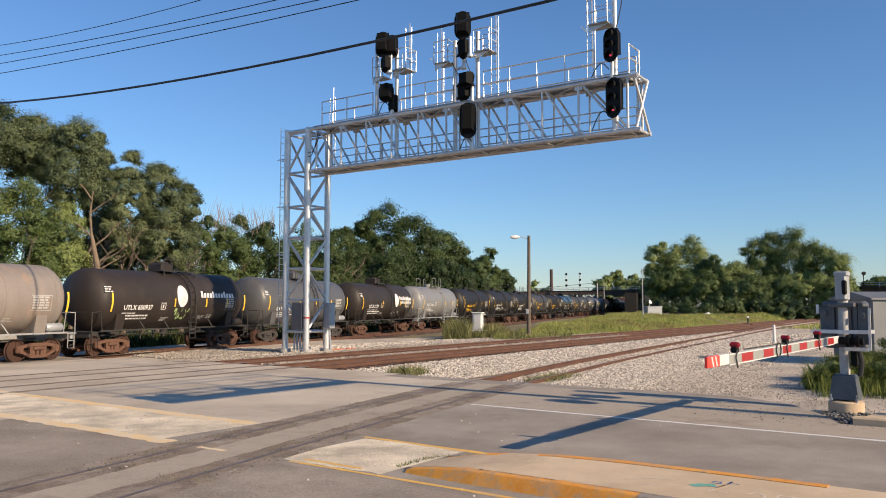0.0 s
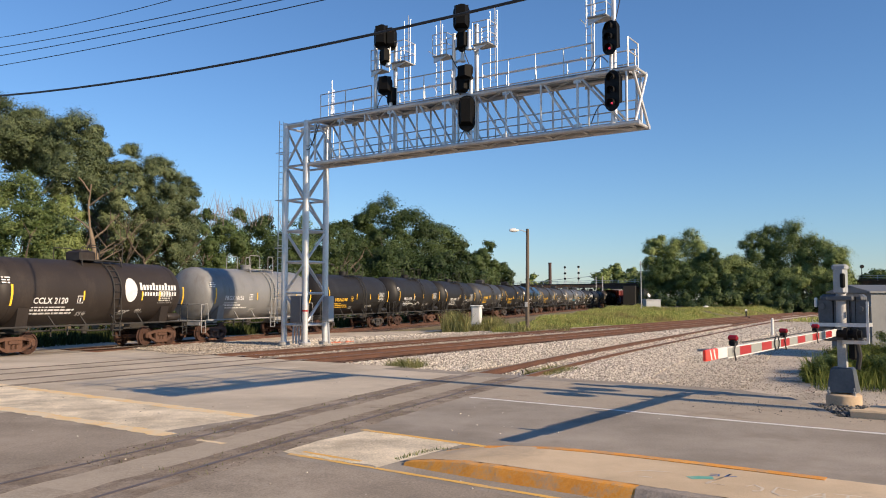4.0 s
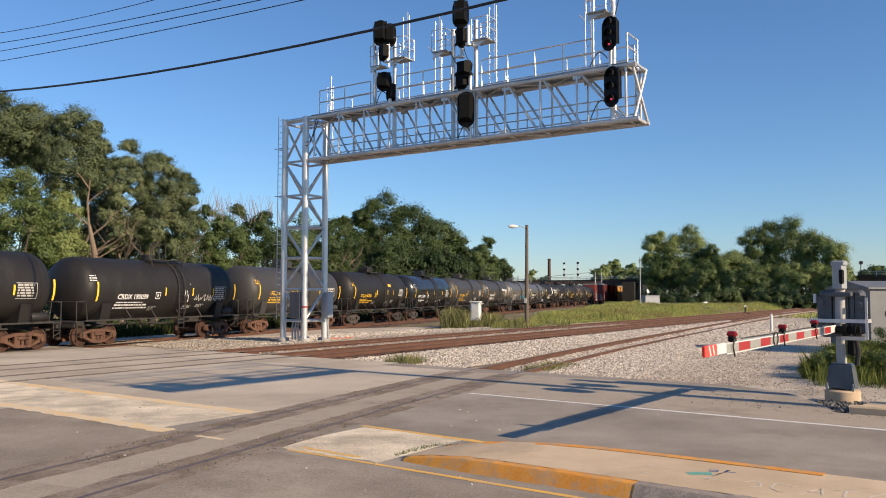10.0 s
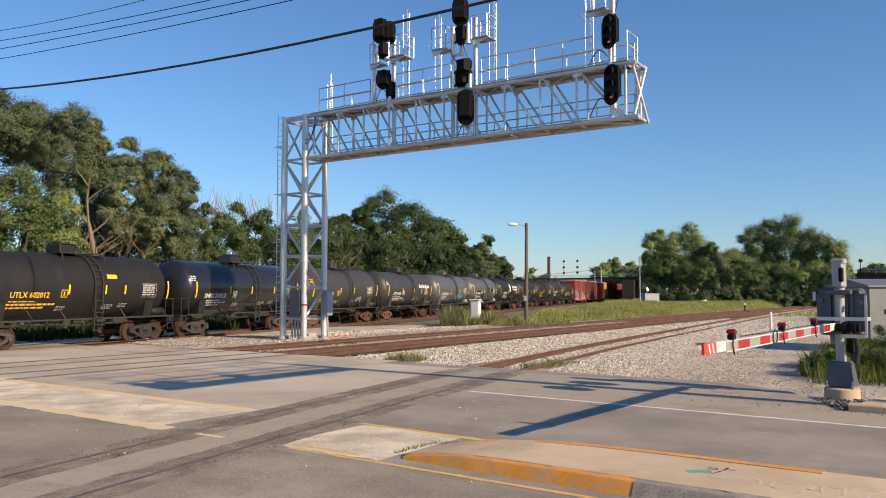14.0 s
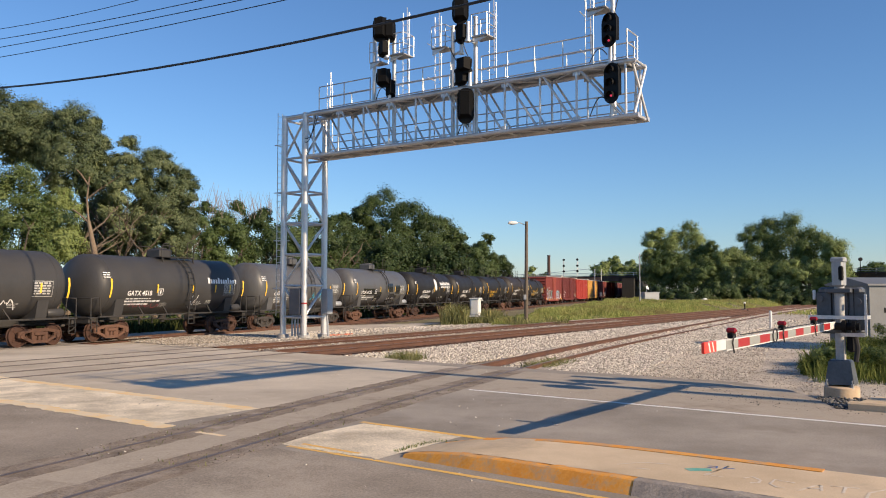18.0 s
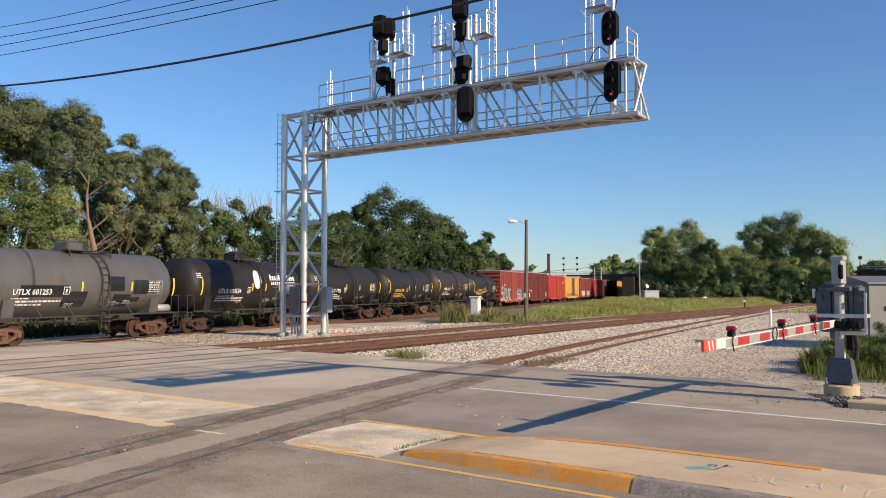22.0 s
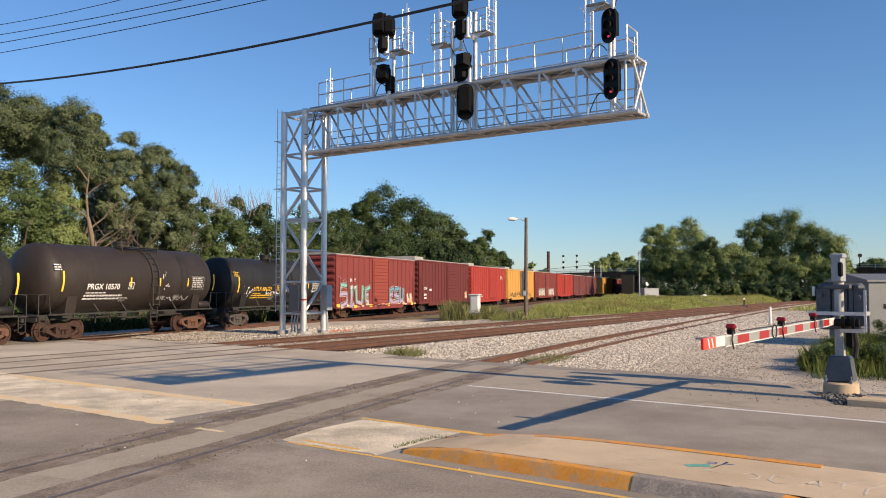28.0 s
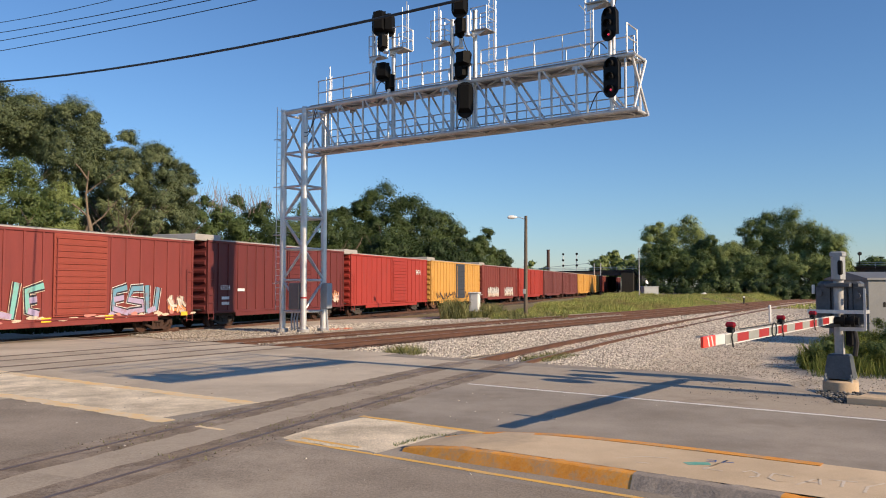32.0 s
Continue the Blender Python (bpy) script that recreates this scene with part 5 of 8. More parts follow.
c = black_tank(-65.4, -52.6, "UTLX 602012", "black tank car with yellow lettering and a yellow placard", "black", YELLOW_TEXT, seed=10, xs=(-0.9, 1.2, 2.4), x=-3.3, truck_mat=TRUCK_DARK, band=(-5.0,))
part("placard", decal_patch(Shape(), 1.35, 1.95, 0.78, 0.98), YELLOW_TEXT, c, "small yellow placard")
c = black_tank(-52.6, -40.4, "SHPX 210628", "glossy black tank car with white lettering", "gloss", seed=11, xs=(-1.9, 0.2, 2.6), x=-3.6, up=-0.15, truck_mat=TRUCK_DARK)
c = black_tank(-40.4, -27.8, "UTLX 66218", "dark grey tank car with yellow lettering and graffiti", "grey", YELLOW_TEXT, seed=12, xs=(-0.9, 1.3, 3.9), x=-3.2)
part("graffiti", scrawl(random.Random(12), 2.1, -0.75, 0.9, 0.6), WHITE_TEXT, c, "lilac-white graffiti tag")
c = black_tank(-27.8, -15.0, "GATX 4518", "dark grey tank car with white lettering and graffiti", "grey", seed=13, xs=(-1.8, 0.9, 2.8, 4.1), x=-3.3)
word_bar(c, 2.2, 0.55, 2.6, 0.32)
part("graffiti", scrawl(random.Random(13), 1.0, -0.75, 0.6, 0.75), WHITE_TEXT, c, "lilac-white graffiti tag")
part("graffiti", scrawl(random.Random(14), -3.4, -0.85, 2.2, 0.4, thick=0.035), material("red spray paint", (0.30, 0.06, 0.07), (0.42, 0.12, 0.12), 0.7, bump=0), c, "faint red graffiti")
c = black_tank(-15.0, -2.4, "GATX 226597", "slate grey tank car with blue graffiti", "slate", seed=14, truck_mat=TRUCK_DARK, xs=(-0.9, 2.1, 3.2), x=-3.4, up=-0.15, size=0.46)
part("graffiti", scrawl(random.Random(15), 0.75, -0.5, 2.9, 0.5, thick=0.075), material("sky blue spray paint", (0.04, 0.42, 0.70), (0.08, 0.55, 0.82), 0.6, bump=0), c, "sky blue graffiti letters")
c = black_tank(-2.4, 10.0, "UTLX 601253", "slate grey tank car with black paint patches", "slate", seed=15, xs=(-0.6, 1.0, 2.4), x=-3.6)
for a, b, d, e in ((-3.75, -1.3, -0.2, 0.32), (-1.5, -0.2, -0.75, 0.05), (0.95, 2.0, 0.05, 0.75), (1.4, 2.5, -0.8, -0.1), (2.6, 4.2, -0.1, 0.6), (2.5, 3.1, -0.5, -0.25)):
    part("paint_patch", decal_patch(Shape(), a, b, d, e, lift=0.005), PAINTS["gloss"], c, "patch of fresh black paint")
c = black_tank(10.0, 22.7, "UTLX 600624", "black tank car with white disc and lettering", "black", seed=16, xs=(-0.2, 1.2, 2.7), x=-2.9, size=0.46)
logo_disc(c, 0.35, 0.75)
word_bar(c, 1.7, 0.7, 2.9, 0.36, True)
c = black_tank(22.7, 35.1, "CCLX 1920", "black tank car with white lettering", "black", seed=17, xs=(-0.6, 1.6, 3.5), x=-2.7, size=0.46)
c = black_tank(35.1, 47.5, "UTLX 601395", "black tank car with yellow lettering", "black", YELLOW_TEXT, seed=18, dome=False, xs=(-0.6, 0.9, 3.0), x=-3.2)
c = black_tank(47.5, 60.0, "PRGX 10570", "brown-black tank car with white lettering and graffiti", "brown", seed=19, dome=False, shell=(1.55, 2.74), xs=(-0.9, 1.1, 3.2), x=-3.0, size=0.46)
part("graffiti", scrawl(random.Random(20), 1.3, -0.3, 0.6, 1.1, thick=0.035), WHITE_TEXT, c, "white graffiti tag")
part("graffiti", scrawl(random.Random(21), 2.0, -0.8, 1.6, 0.35, thick=0.035), WHITE_TEXT, c, "white graffiti tag")
c = black_tank(60.0, 72.9, "UTLX 601123", "black tank car with yellow lettering and white graffiti", "black", YELLOW_TEXT, seed=20, dome=False, xs=(-0.2, 1.2, 3.0), x=-2.8, truck_mat=TRUCK_DARK)
part("graffiti", scrawl(random.Random(22), -4.3, -0.5, 1.0, 0.7, thick=0.06), WHITE_TEXT, c, "white graffiti tag")
part("graffiti", scrawl(random.Random(23), -1.9, -0.4, 2.8, 0.4, thick=0.06), WHITE_TEXT, c, "white graffiti letters")
part("graffiti", scrawl(random.Random(24), 3.6, -0.7, 0.9, 0.7, thick=0.06), WHITE_TEXT, c, "white graffiti tag")


# ---- boxcars ----
BOX_L0, BOX_Z0, BOX_Z1, BOX_W = 15.6, 0.80, 4.28, 1.5


def car_paint(name, c):
    return material(name, tuple(v * 0.85 for v in c), tuple(min(0.9, v * 1.15) for v in c), 0.6, scale=0.8, fine=20, bump=0.08, streak=(2, 2, 0.4), stain=tuple(v * 0.55 + 0.02 for v in c), stain_size=0.7, stain_at=0.63, spec=0.4)


ROOF_PALE = material("galvanised car roof", (0.34, 0.32, 0.295), (0.50, 0.475, 0.44), 0.6, metal=0.2, scale=0.8, fine=12, bump=0.08, stain=(0.35, 0.26, 0.2), stain_size=0.8, stain_at=0.62)
BOX_COLOURS = {
    "faded": car_paint("faded boxcar red paint", (0.20, 0.042, 0.035)),
    "oxide": car_paint("dark oxide red paint", (0.125, 0.026, 0.024)),
    "bright": car_paint("bright red paint", (0.33, 0.04, 0.028)),
    "yellow": car_paint("golden yellow paint", (0.55, 0.30, 0.065)),
    "brown": car_paint("red-brown boxcar paint", (0.19, 0.043, 0.034)),
    "mauve": car_paint("dull maroon paint", (0.16, 0.05, 0.048)),
}


def boxcar(label, colour, first, last, door_mat=None, high=4.7, words=(), ribs=0.92, door=(-1.0, 1.6), white_end=False, spin=None):
    length = last - first
    c = thing("boxcar", label, "boxcar", group="boxcars of the freight train")
    mat = BOX_COLOURS[colour]
    half = length / 2 - 0.62
    part("body", Shape().box((0, 0, (BOX_Z0 + high) / 2), (2 * half, 2 * BOX_W - 0.06, high - BOX_Z0 - 0.02)), mat, c)
    for side in (-1, 1):
        y = side * (BOX_W - 0.01)
        n_ = int(2 * half / ribs)
        for i in range(n_ + 1):
            x = -half + 0.04 + (2 * half - 0.08) * i / n_
            if door[0] - 0.1 < x < door[1] + 0.1:
                continue
            part("side_rib", shared("rib%.2f" % high, lambda: Shape().box((0, 0, (BOX_Z0 + high) / 2), (0.10, 0.07, high - BOX_Z0 - 0.12), bevel=0.015), mat), mat, c, m=pose(x, y, 0))
        part("top_rail", Shape().box((0, y, high - 0.06), (2 * half + 0.02, 0.1, 0.12), bevel=0.02), mat, c)
        part("side_sill", Shape().box((0, y, BOX_Z0 + 0.06), (2 * half + 0.02, 0.09, 0.14), bevel=0.02).box((0, y, BOX_Z0 - 0.1), (2 * half - 5.2, 0.06, 0.24), bevel=0.02), mat, c)
        d = part("door", Shape().box(((door[0] + door[1]) / 2, y + side * 0.035, (BOX_Z0 + high) / 2 + 0.03), (door[1] - door[0], 0.06, high - BOX_Z0 - 0.3), bevel=0.01), door_mat or mat, c, "sliding boxcar door")
        k = 13
        for i in range(k):
            z = BOX_Z0 + 0.3 + (high - BOX_Z0 - 0.6) * i / (k - 1)
            part("door_rib", shared("door_rib%.2f" % (door[1] - door[0]), lambda: Shape().box((0, 0, 0), (door[1] - door[0] - 0.12, 0.05, 0.085), bevel=0.02), door_mat or mat), door_mat or mat, d, m=pose((door[0] + door[1]) / 2, y + side * 0.075, z))
        part("door_lock_bar", Shape().rod((door[0] + 0.14, y + side * 0.11, BOX_Z0 + 0.25), (door[0] + 0.14, y + side * 0.11, high - 0.3), 0.025, 6), mat, d)
        part("door_track", Shape().box((1.3, y + side * 0.06, BOX_Z0 + 0.08), (7.2, 0.07, 0.07)), mat, c)
        for x in (-half + 0.28, half - 0.28):
            l = Shape()
            for i in range(7):
                z = BOX_Z0 - 0.25 + i * 0.42
                l.rod((x - 0.22, y + side * 0.06, z), (x + 0.22, y + side * 0.06, z), 0.016, 5)
            l.rod((x - 0.22, y + side * 0.05, BOX_Z0 - 0.35), (x - 0.22, y + side * 0.05, BOX_Z0 + 2.4), 0.02, 5).rod((x + 0.22, y + side * 0.05, BOX_Z0 - 0.35), (x + 0.22, y + side * 0.05, BOX_Z0 + 2.4), 0.02, 5)
            part("corner_ladder", l, mat, c)
    # corrugated ends, low-pitched roof
    for d in (-1, 1):
        for i in range(8):
            z = BOX_Z0 + 0.3 + i * (high - BOX_Z0 - 0.55) / 7
            part("end_rib", shared("end_rib%d" % d, lambda: Shape().add([(d * o, y, h) for o, h in ((0.0, -0.17), (0.11, -0.06), (0.11, 0.06), (0.0, 0.17)) for y in (-1.36, 1.36)], [(0, 1, 3, 2), (2, 3, 5, 4), (4, 5, 7, 6), (0, 2, 4, 6), (1, 7, 5, 3)]), mat), mat, c, m=pose(d * half, 0, z))
        part("end_platform", Shape().box((d * (half + 0.2), 0, 1.0), (0.36, 2.3, 0.05), bevel=0.01), UNDER_DARK, c)
        part("brake_wheel", Shape().lathe([(0.26, -0.015), (0.28, 0), (0.26, 0.015)], 16, pose(d * (half + 0.25), 0.55, 3.0)), UNDER_DARK, c)
        coupler(c, d * (length / 2 - 0.62))
        truck(c, d * (length / 2 - 2.7), TRUCK_DARK if colour in ("oxide", "bright") else TRUCK_BROWN, spin)
    roof = Shape()
    roof.add([(x, y, z) for x in (-half - 0.06, half + 0.06) for y, z in ((-BOX_W - 0.03, high - 0.005), (-BOX_W - 0.03, high + 0.05), (0, high + 0.17), (BOX_W + 0.03, high + 0.05), (BOX_W + 0.03, high - 0.005))], [(4, 3, 2, 1, 0), (5, 6, 7, 8, 9)] + [(i, i + 1, i + 6, i + 5) for i in range(4)] + [(4, 0, 5, 9)])
    part("roof", roof, ROOF_PALE, c, "weathered galvanised roof")
    for i in range(15):
        x = -half + 0.3 + i * (2 * half - 0.6) / 14
        part("roof_seam", shared("roof_seam%.2f" % high, lambda: Shape().bar((0, -BOX_W, high + 0.065), (0, 0, high + 0.185), 0.05, 0.04).bar((0, BOX_W, high + 0.065), (0, 0, high + 0.185), 0.05, 0.04), ROOF_PALE), ROOF_PALE, c, m=pose(x, 0, 0))
    if white_end:
        part("white_end_panel", Shape().box((-half + 0.1, 0, high + 0.12), (2.2, 2.9, 0.36), bevel=0.03), ROOF_PALE, c, "pale roof end section")
    part("centre_sill", Shape().box((0, 0, 0.78), (2 * half, 0.5, 0.36)).box((1.5, -0.6, 0.62), (0.9, 0.4, 0.35), bevel=0.04), UNDER_DARK, c)
    for text, x, z, size, m_ in words:
        pts, faces = lettering(text, size, size * 0.012)
        part("lettering", Shape().add([(x + p[0], -BOX_W - 0.085, z + p[1]) for p in pts], faces), m_, c, "painted car lettering")
    return c


def flat_scrawl(rng, x, z, w, h, thick=0.12, y=-BOX_W - 0.034):
    s, pts = Shape(), []
    n_ = max(6, int(w / 0.22))
    for i in range(n_):
        pts.append((x + w * i / n_ + rng.uniform(-0.1, 0.1), z + rng.uniform(0, h)))
    band(s, pts, thick, lambda a, b: (a, y, b))
    return s


def blob(rng, x, z, w, h, y, n_=14, spiky=0.3):
    """A jagged painted shape."""
    pts = [(x + w / 2 + w / 2 * math.cos(2 * math.pi * i / n_) * rng.uniform(1 - spiky, 1), y, z + h / 2 + h / 2 * math.sin(2 * math.pi * i / n_) * rng.uniform(1 - spiky, 1)) for i in range(n_)]
    return pts


GRAFFITI = {k: material(k + " graffiti paint", tuple(v * 0.85 for v in c), c, 0.55, bump=0, scale=2, stain=(0.30, 0.12, 0.09), stain_size=2.5, stain_at=0.6) for k, c in (
    ("teal", (0.22, 0.50, 0.46)), ("lilac", (0.42, 0.35, 0.52)), ("cream", (0.68, 0.55, 0.40)), ("orange", (0.75, 0.30, 0.08)), ("ink", (0.03, 0.03, 0.04)), ("sky", (0.16, 0.34, 0.46)), ("snow", (0.75, 0.74, 0.70)), ("blush", (0.60, 0.25, 0.2)))}


def mural(c, seed, x, z, w, h, cols):
    """Angular graffiti letters: thick strokes over a pale halo, a second colour low down, dark edges."""
    rng = random.Random(seed)
    y = -BOX_W - 0.03
    n_ = max(2, round(w / 0.8))
    cw = w / n_
    for i in range(n_):
        bx = x + i * cw
        strokes = []
        for k in range(3):
            a, b = rng.uniform(0.0, 0.95), rng.uniform(0.05, 0.95)
            strokes.append([(bx + a * cw, z + rng.uniform(0, 0.2) * h), (bx + (a + b) / 2 * cw + rng.uniform(-0.15, 0.15), z + rng.uniform(0.35, 0.65) * h), (bx + b * cw, z + rng.uniform(0.8, 1.0) * h)])
        strokes.append([(bx, z + h * rng.uniform(0.3, 0.9)), (bx + cw * rng.uniform(0.3, 0.7), z + h * rng.uniform(0.4, 0.7)), (bx + cw * 1.05, z + h * rng.uniform(0.2, 0.8))])
        for grow, col, dy, low in ((0.46, cols[2], 0.0, 1.0), (0.36, "ink", 0.005, 1.0), (0.22, cols[0], 0.010, 1.0), (0.21, cols[1], 0.015, 0.42), (0.07, "snow", 0.020, 0.95)):
            s = Shape()
            for st in strokes:
                st = [(p, z + (q - z) * low) for p, q in st]
                band(s, st, grow * min(1.0, cw), lambda a, b: (a, y - dy, b))
                dy += 0.0008
            part("graffiti", s, GRAFFITI[col], c, "angular graffiti letter in %s and %s" % (cols[0], cols[1]))


LETTERS = {"S": (((1, 0.95), (0.12, 0.9), (0.02, 0.56), (0.95, 0.5), (0.98, 0.1), (0, 0.02)),), "I": (((0.35, 1), (0.5, 0.5), (0.35, 0.02), (0.95, 0.08)),),
           "U": (((0, 1), (0.12, 0.12), (0.88, 0.1), (1, 0.98)),), "E": (((1, 0.92), (0.12, 0.85), (0.08, 0.15), (1, 0.08)), ((0.1, 0.5), (0.8, 0.52)))}


def mural_letters(c, seed, x, z, letters, gap, cols):
    """Blocky sprayed letters: pale outline, dark edge, fill in two colours, chips of white."""
    rng, y = random.Random(seed), -BOX_W - 0.036
    for kind, w, h in letters:
        jig = lambda p: (x + w * p[0] + rng.uniform(-0.12, 0.12), z + h * p[1] + rng.uniform(-0.1, 0.1))
        strokes = [[jig(p) for p in st] for st in LETTERS[kind]]
        dy = 0.0
        for grow, col, low in ((0.66, cols[2], 1.0), (0.57, "ink", 1.0), (0.34, cols[0], 1.0), (0.33, cols[1], 0.5)):
            s = Shape()
            for st in strokes:
                dy += 0.0022
                pts = [(p, z + (q - z) * low) for p, q in st] if low > 0.6 else [(p, q) for p, q in st if q < z + 0.6 * h]
                if len(pts) > 1:
                    band(s, pts, grow * (0.8 if kind == "I" else 0.72), lambda a, b: (a, y - dy, b))
            if s.v:
                part("graffiti", s, GRAFFITI[col], c, "blocky graffiti letter in %s and %s" % (cols[0], cols[1]))
        x += w + gap


def put_box(*args, **kw):
    spin = []
    c = boxcar(*args, spin=spin, **kw)
    WHEELS.append(spin)
    return set_in_train(c, args[2], args[3])


ORANGE_DOOR = car_paint("faded orange-red door paint", (0.26, 0.055, 0.036))
c = put_box("faded red ribbed boxcar with teal and lilac graffiti", "faded", 74.0, 90.5, door_mat=ORANGE_DOOR, door=(-1.4, 1.6), words=(("BK   TY", -5.55, 2.75, 0.33, WHITE_TEXT), ("153  091", -5.6, 2.2, 0.33, WHITE_TEXT)))
mural_letters(c, 31, -7.0, 0.98, (("S", 1.15, 1.65), ("I", 0.6, 1.5), ("U", 1.2, 1.5), ("E", 0.8, 1.4)), 0.42, ("teal", "lilac", "cream"))
mural_letters(c, 33, 1.9, 0.98, (("E", 0.95, 1.35), ("S", 0.95, 1.3), ("U", 0.95, 1.35)), 0.14, ("sky", "lilac", "snow"))
mural(c, 37, 5.7, 0.95, 1.3, 0.9, ("cream", "orange", "blush"))
rng = random.Random(77)
for i in range(22):
    x = -7.6 + i * 0.7 + rng.uniform(-0.2, 0.2)
    pts = blob(rng, x, 0.78 + rng.uniform(0, 0.12), rng.uniform(0.4, 1.0), rng.uniform(0.1, 0.3), -BOX_W - 0.052 - 0.0006 * i, 9, 0.55)
    part("graffiti", Shape().add(pts, [tuple(range(len(pts)))]), GRAFFITI[rng.choice(("cream", "lilac", "blush", "cream"))], c, "ragged graffiti along the sill")
for x in (-7.4, -4.55, -1.75, 1.75, 6.9):
    part("reflector", Shape().box((x, -BOX_W - 0.07, 1.02 if x < -5 else 0.88), (0.5, 0.006, 0.2)), YELLOW_TAPE, c, "orange-yellow reflective sheet")
for x, z, w in ((-7.55, 2.95, 0.7), (-6.6, 2.7, 0.7)):
    part("graffiti", flat_scrawl(random.Random(int(w * 90 + z)), x, z, w, 0.3, 0.03), GRAFFITI["lilac"], c, "thin lilac scribble")
c = put_box("dark oxide red boxcar with white lettering", "oxide", 90.5, 107.6, door=(0.2, 3.1), high=4.82, white_end=True, words=(("65024", -6.9, 2.1, 0.36, WHITE_TEXT),))
tagged(part("small_print", Shape().add([(x + dx, -BOX_W - 0.03, z + dz) for x, z in ((-6.7, 1.55), (-6.7, 1.25), (-5.2, 2.0), (2.0, 3.3)) for dx, dz in ((0, 0), (0.7, 0), (0.7, 0.16), (0, 0.16))], [tuple(range(i * 4, i * 4 + 4)) for i in range(4)]), WHITE_TEXT, c), kind="stuff")
mural(c, 35, 6.2, 1.1, 0.9, 0.9, ("orange", "cream", "orange"))
c = put_box("bright red ribbed boxcar with white lettering", "bright", 107.6, 125.0, door=(-0.3, 2.9), white_end=True, words=(("5474", 5.0, 3.3, 0.6, WHITE_TEXT),))
c = put_box("golden yellow boxcar with dark grime", "yellow", 125.0, 143.5, door=(-0.6, 2.4), white_end=True, door_mat=material("black-blue door paint", (0.03, 0.035, 0.05), (0.07, 0.075, 0.09), 0.6))
part("graffiti", flat_scrawl(random.Random(40), -7, 0.9, 14, 0.8, 0.16), GRAFFITI["ink"], c, "dark graffiti scribble")
c = put_box("red-brown boxcar with pale graffiti", "brown", 143.5, 163.3, white_end=True)
mural(c, 41, -6.8, 0.9, 5.4, 1.2, ("snow", "cream", "snow"))
mural(c, 42, 1.6, 0.9, 5.0, 1.2, ("snow", "cream", "snow"))
c = put_box("bright red boxcar in the freight train", "bright", 163.3, 182.2)
c = put_box("dull maroon boxcar in the freight train", "mauve", 182.2, 200.8)
c = put_box("dull maroon boxcar in the freight train", "mauve", 200.8, 219.8)
c = put_box("golden yellow boxcar in the freight train", "yellow", 219.8, 238.5)
c = put_box("golden yellow boxcar in the freight train", "yellow", 238.5, 257.0)
c = put_box("red-brown boxcar in the freight train", "brown", 257.0, 275.5)
c = put_box("dark oxide red boxcar in the freight train", "oxide", 275.5, 294.0)
c = put_box("dark oxide red boxcar in the freight train", "oxide", 294.0, 312.5)


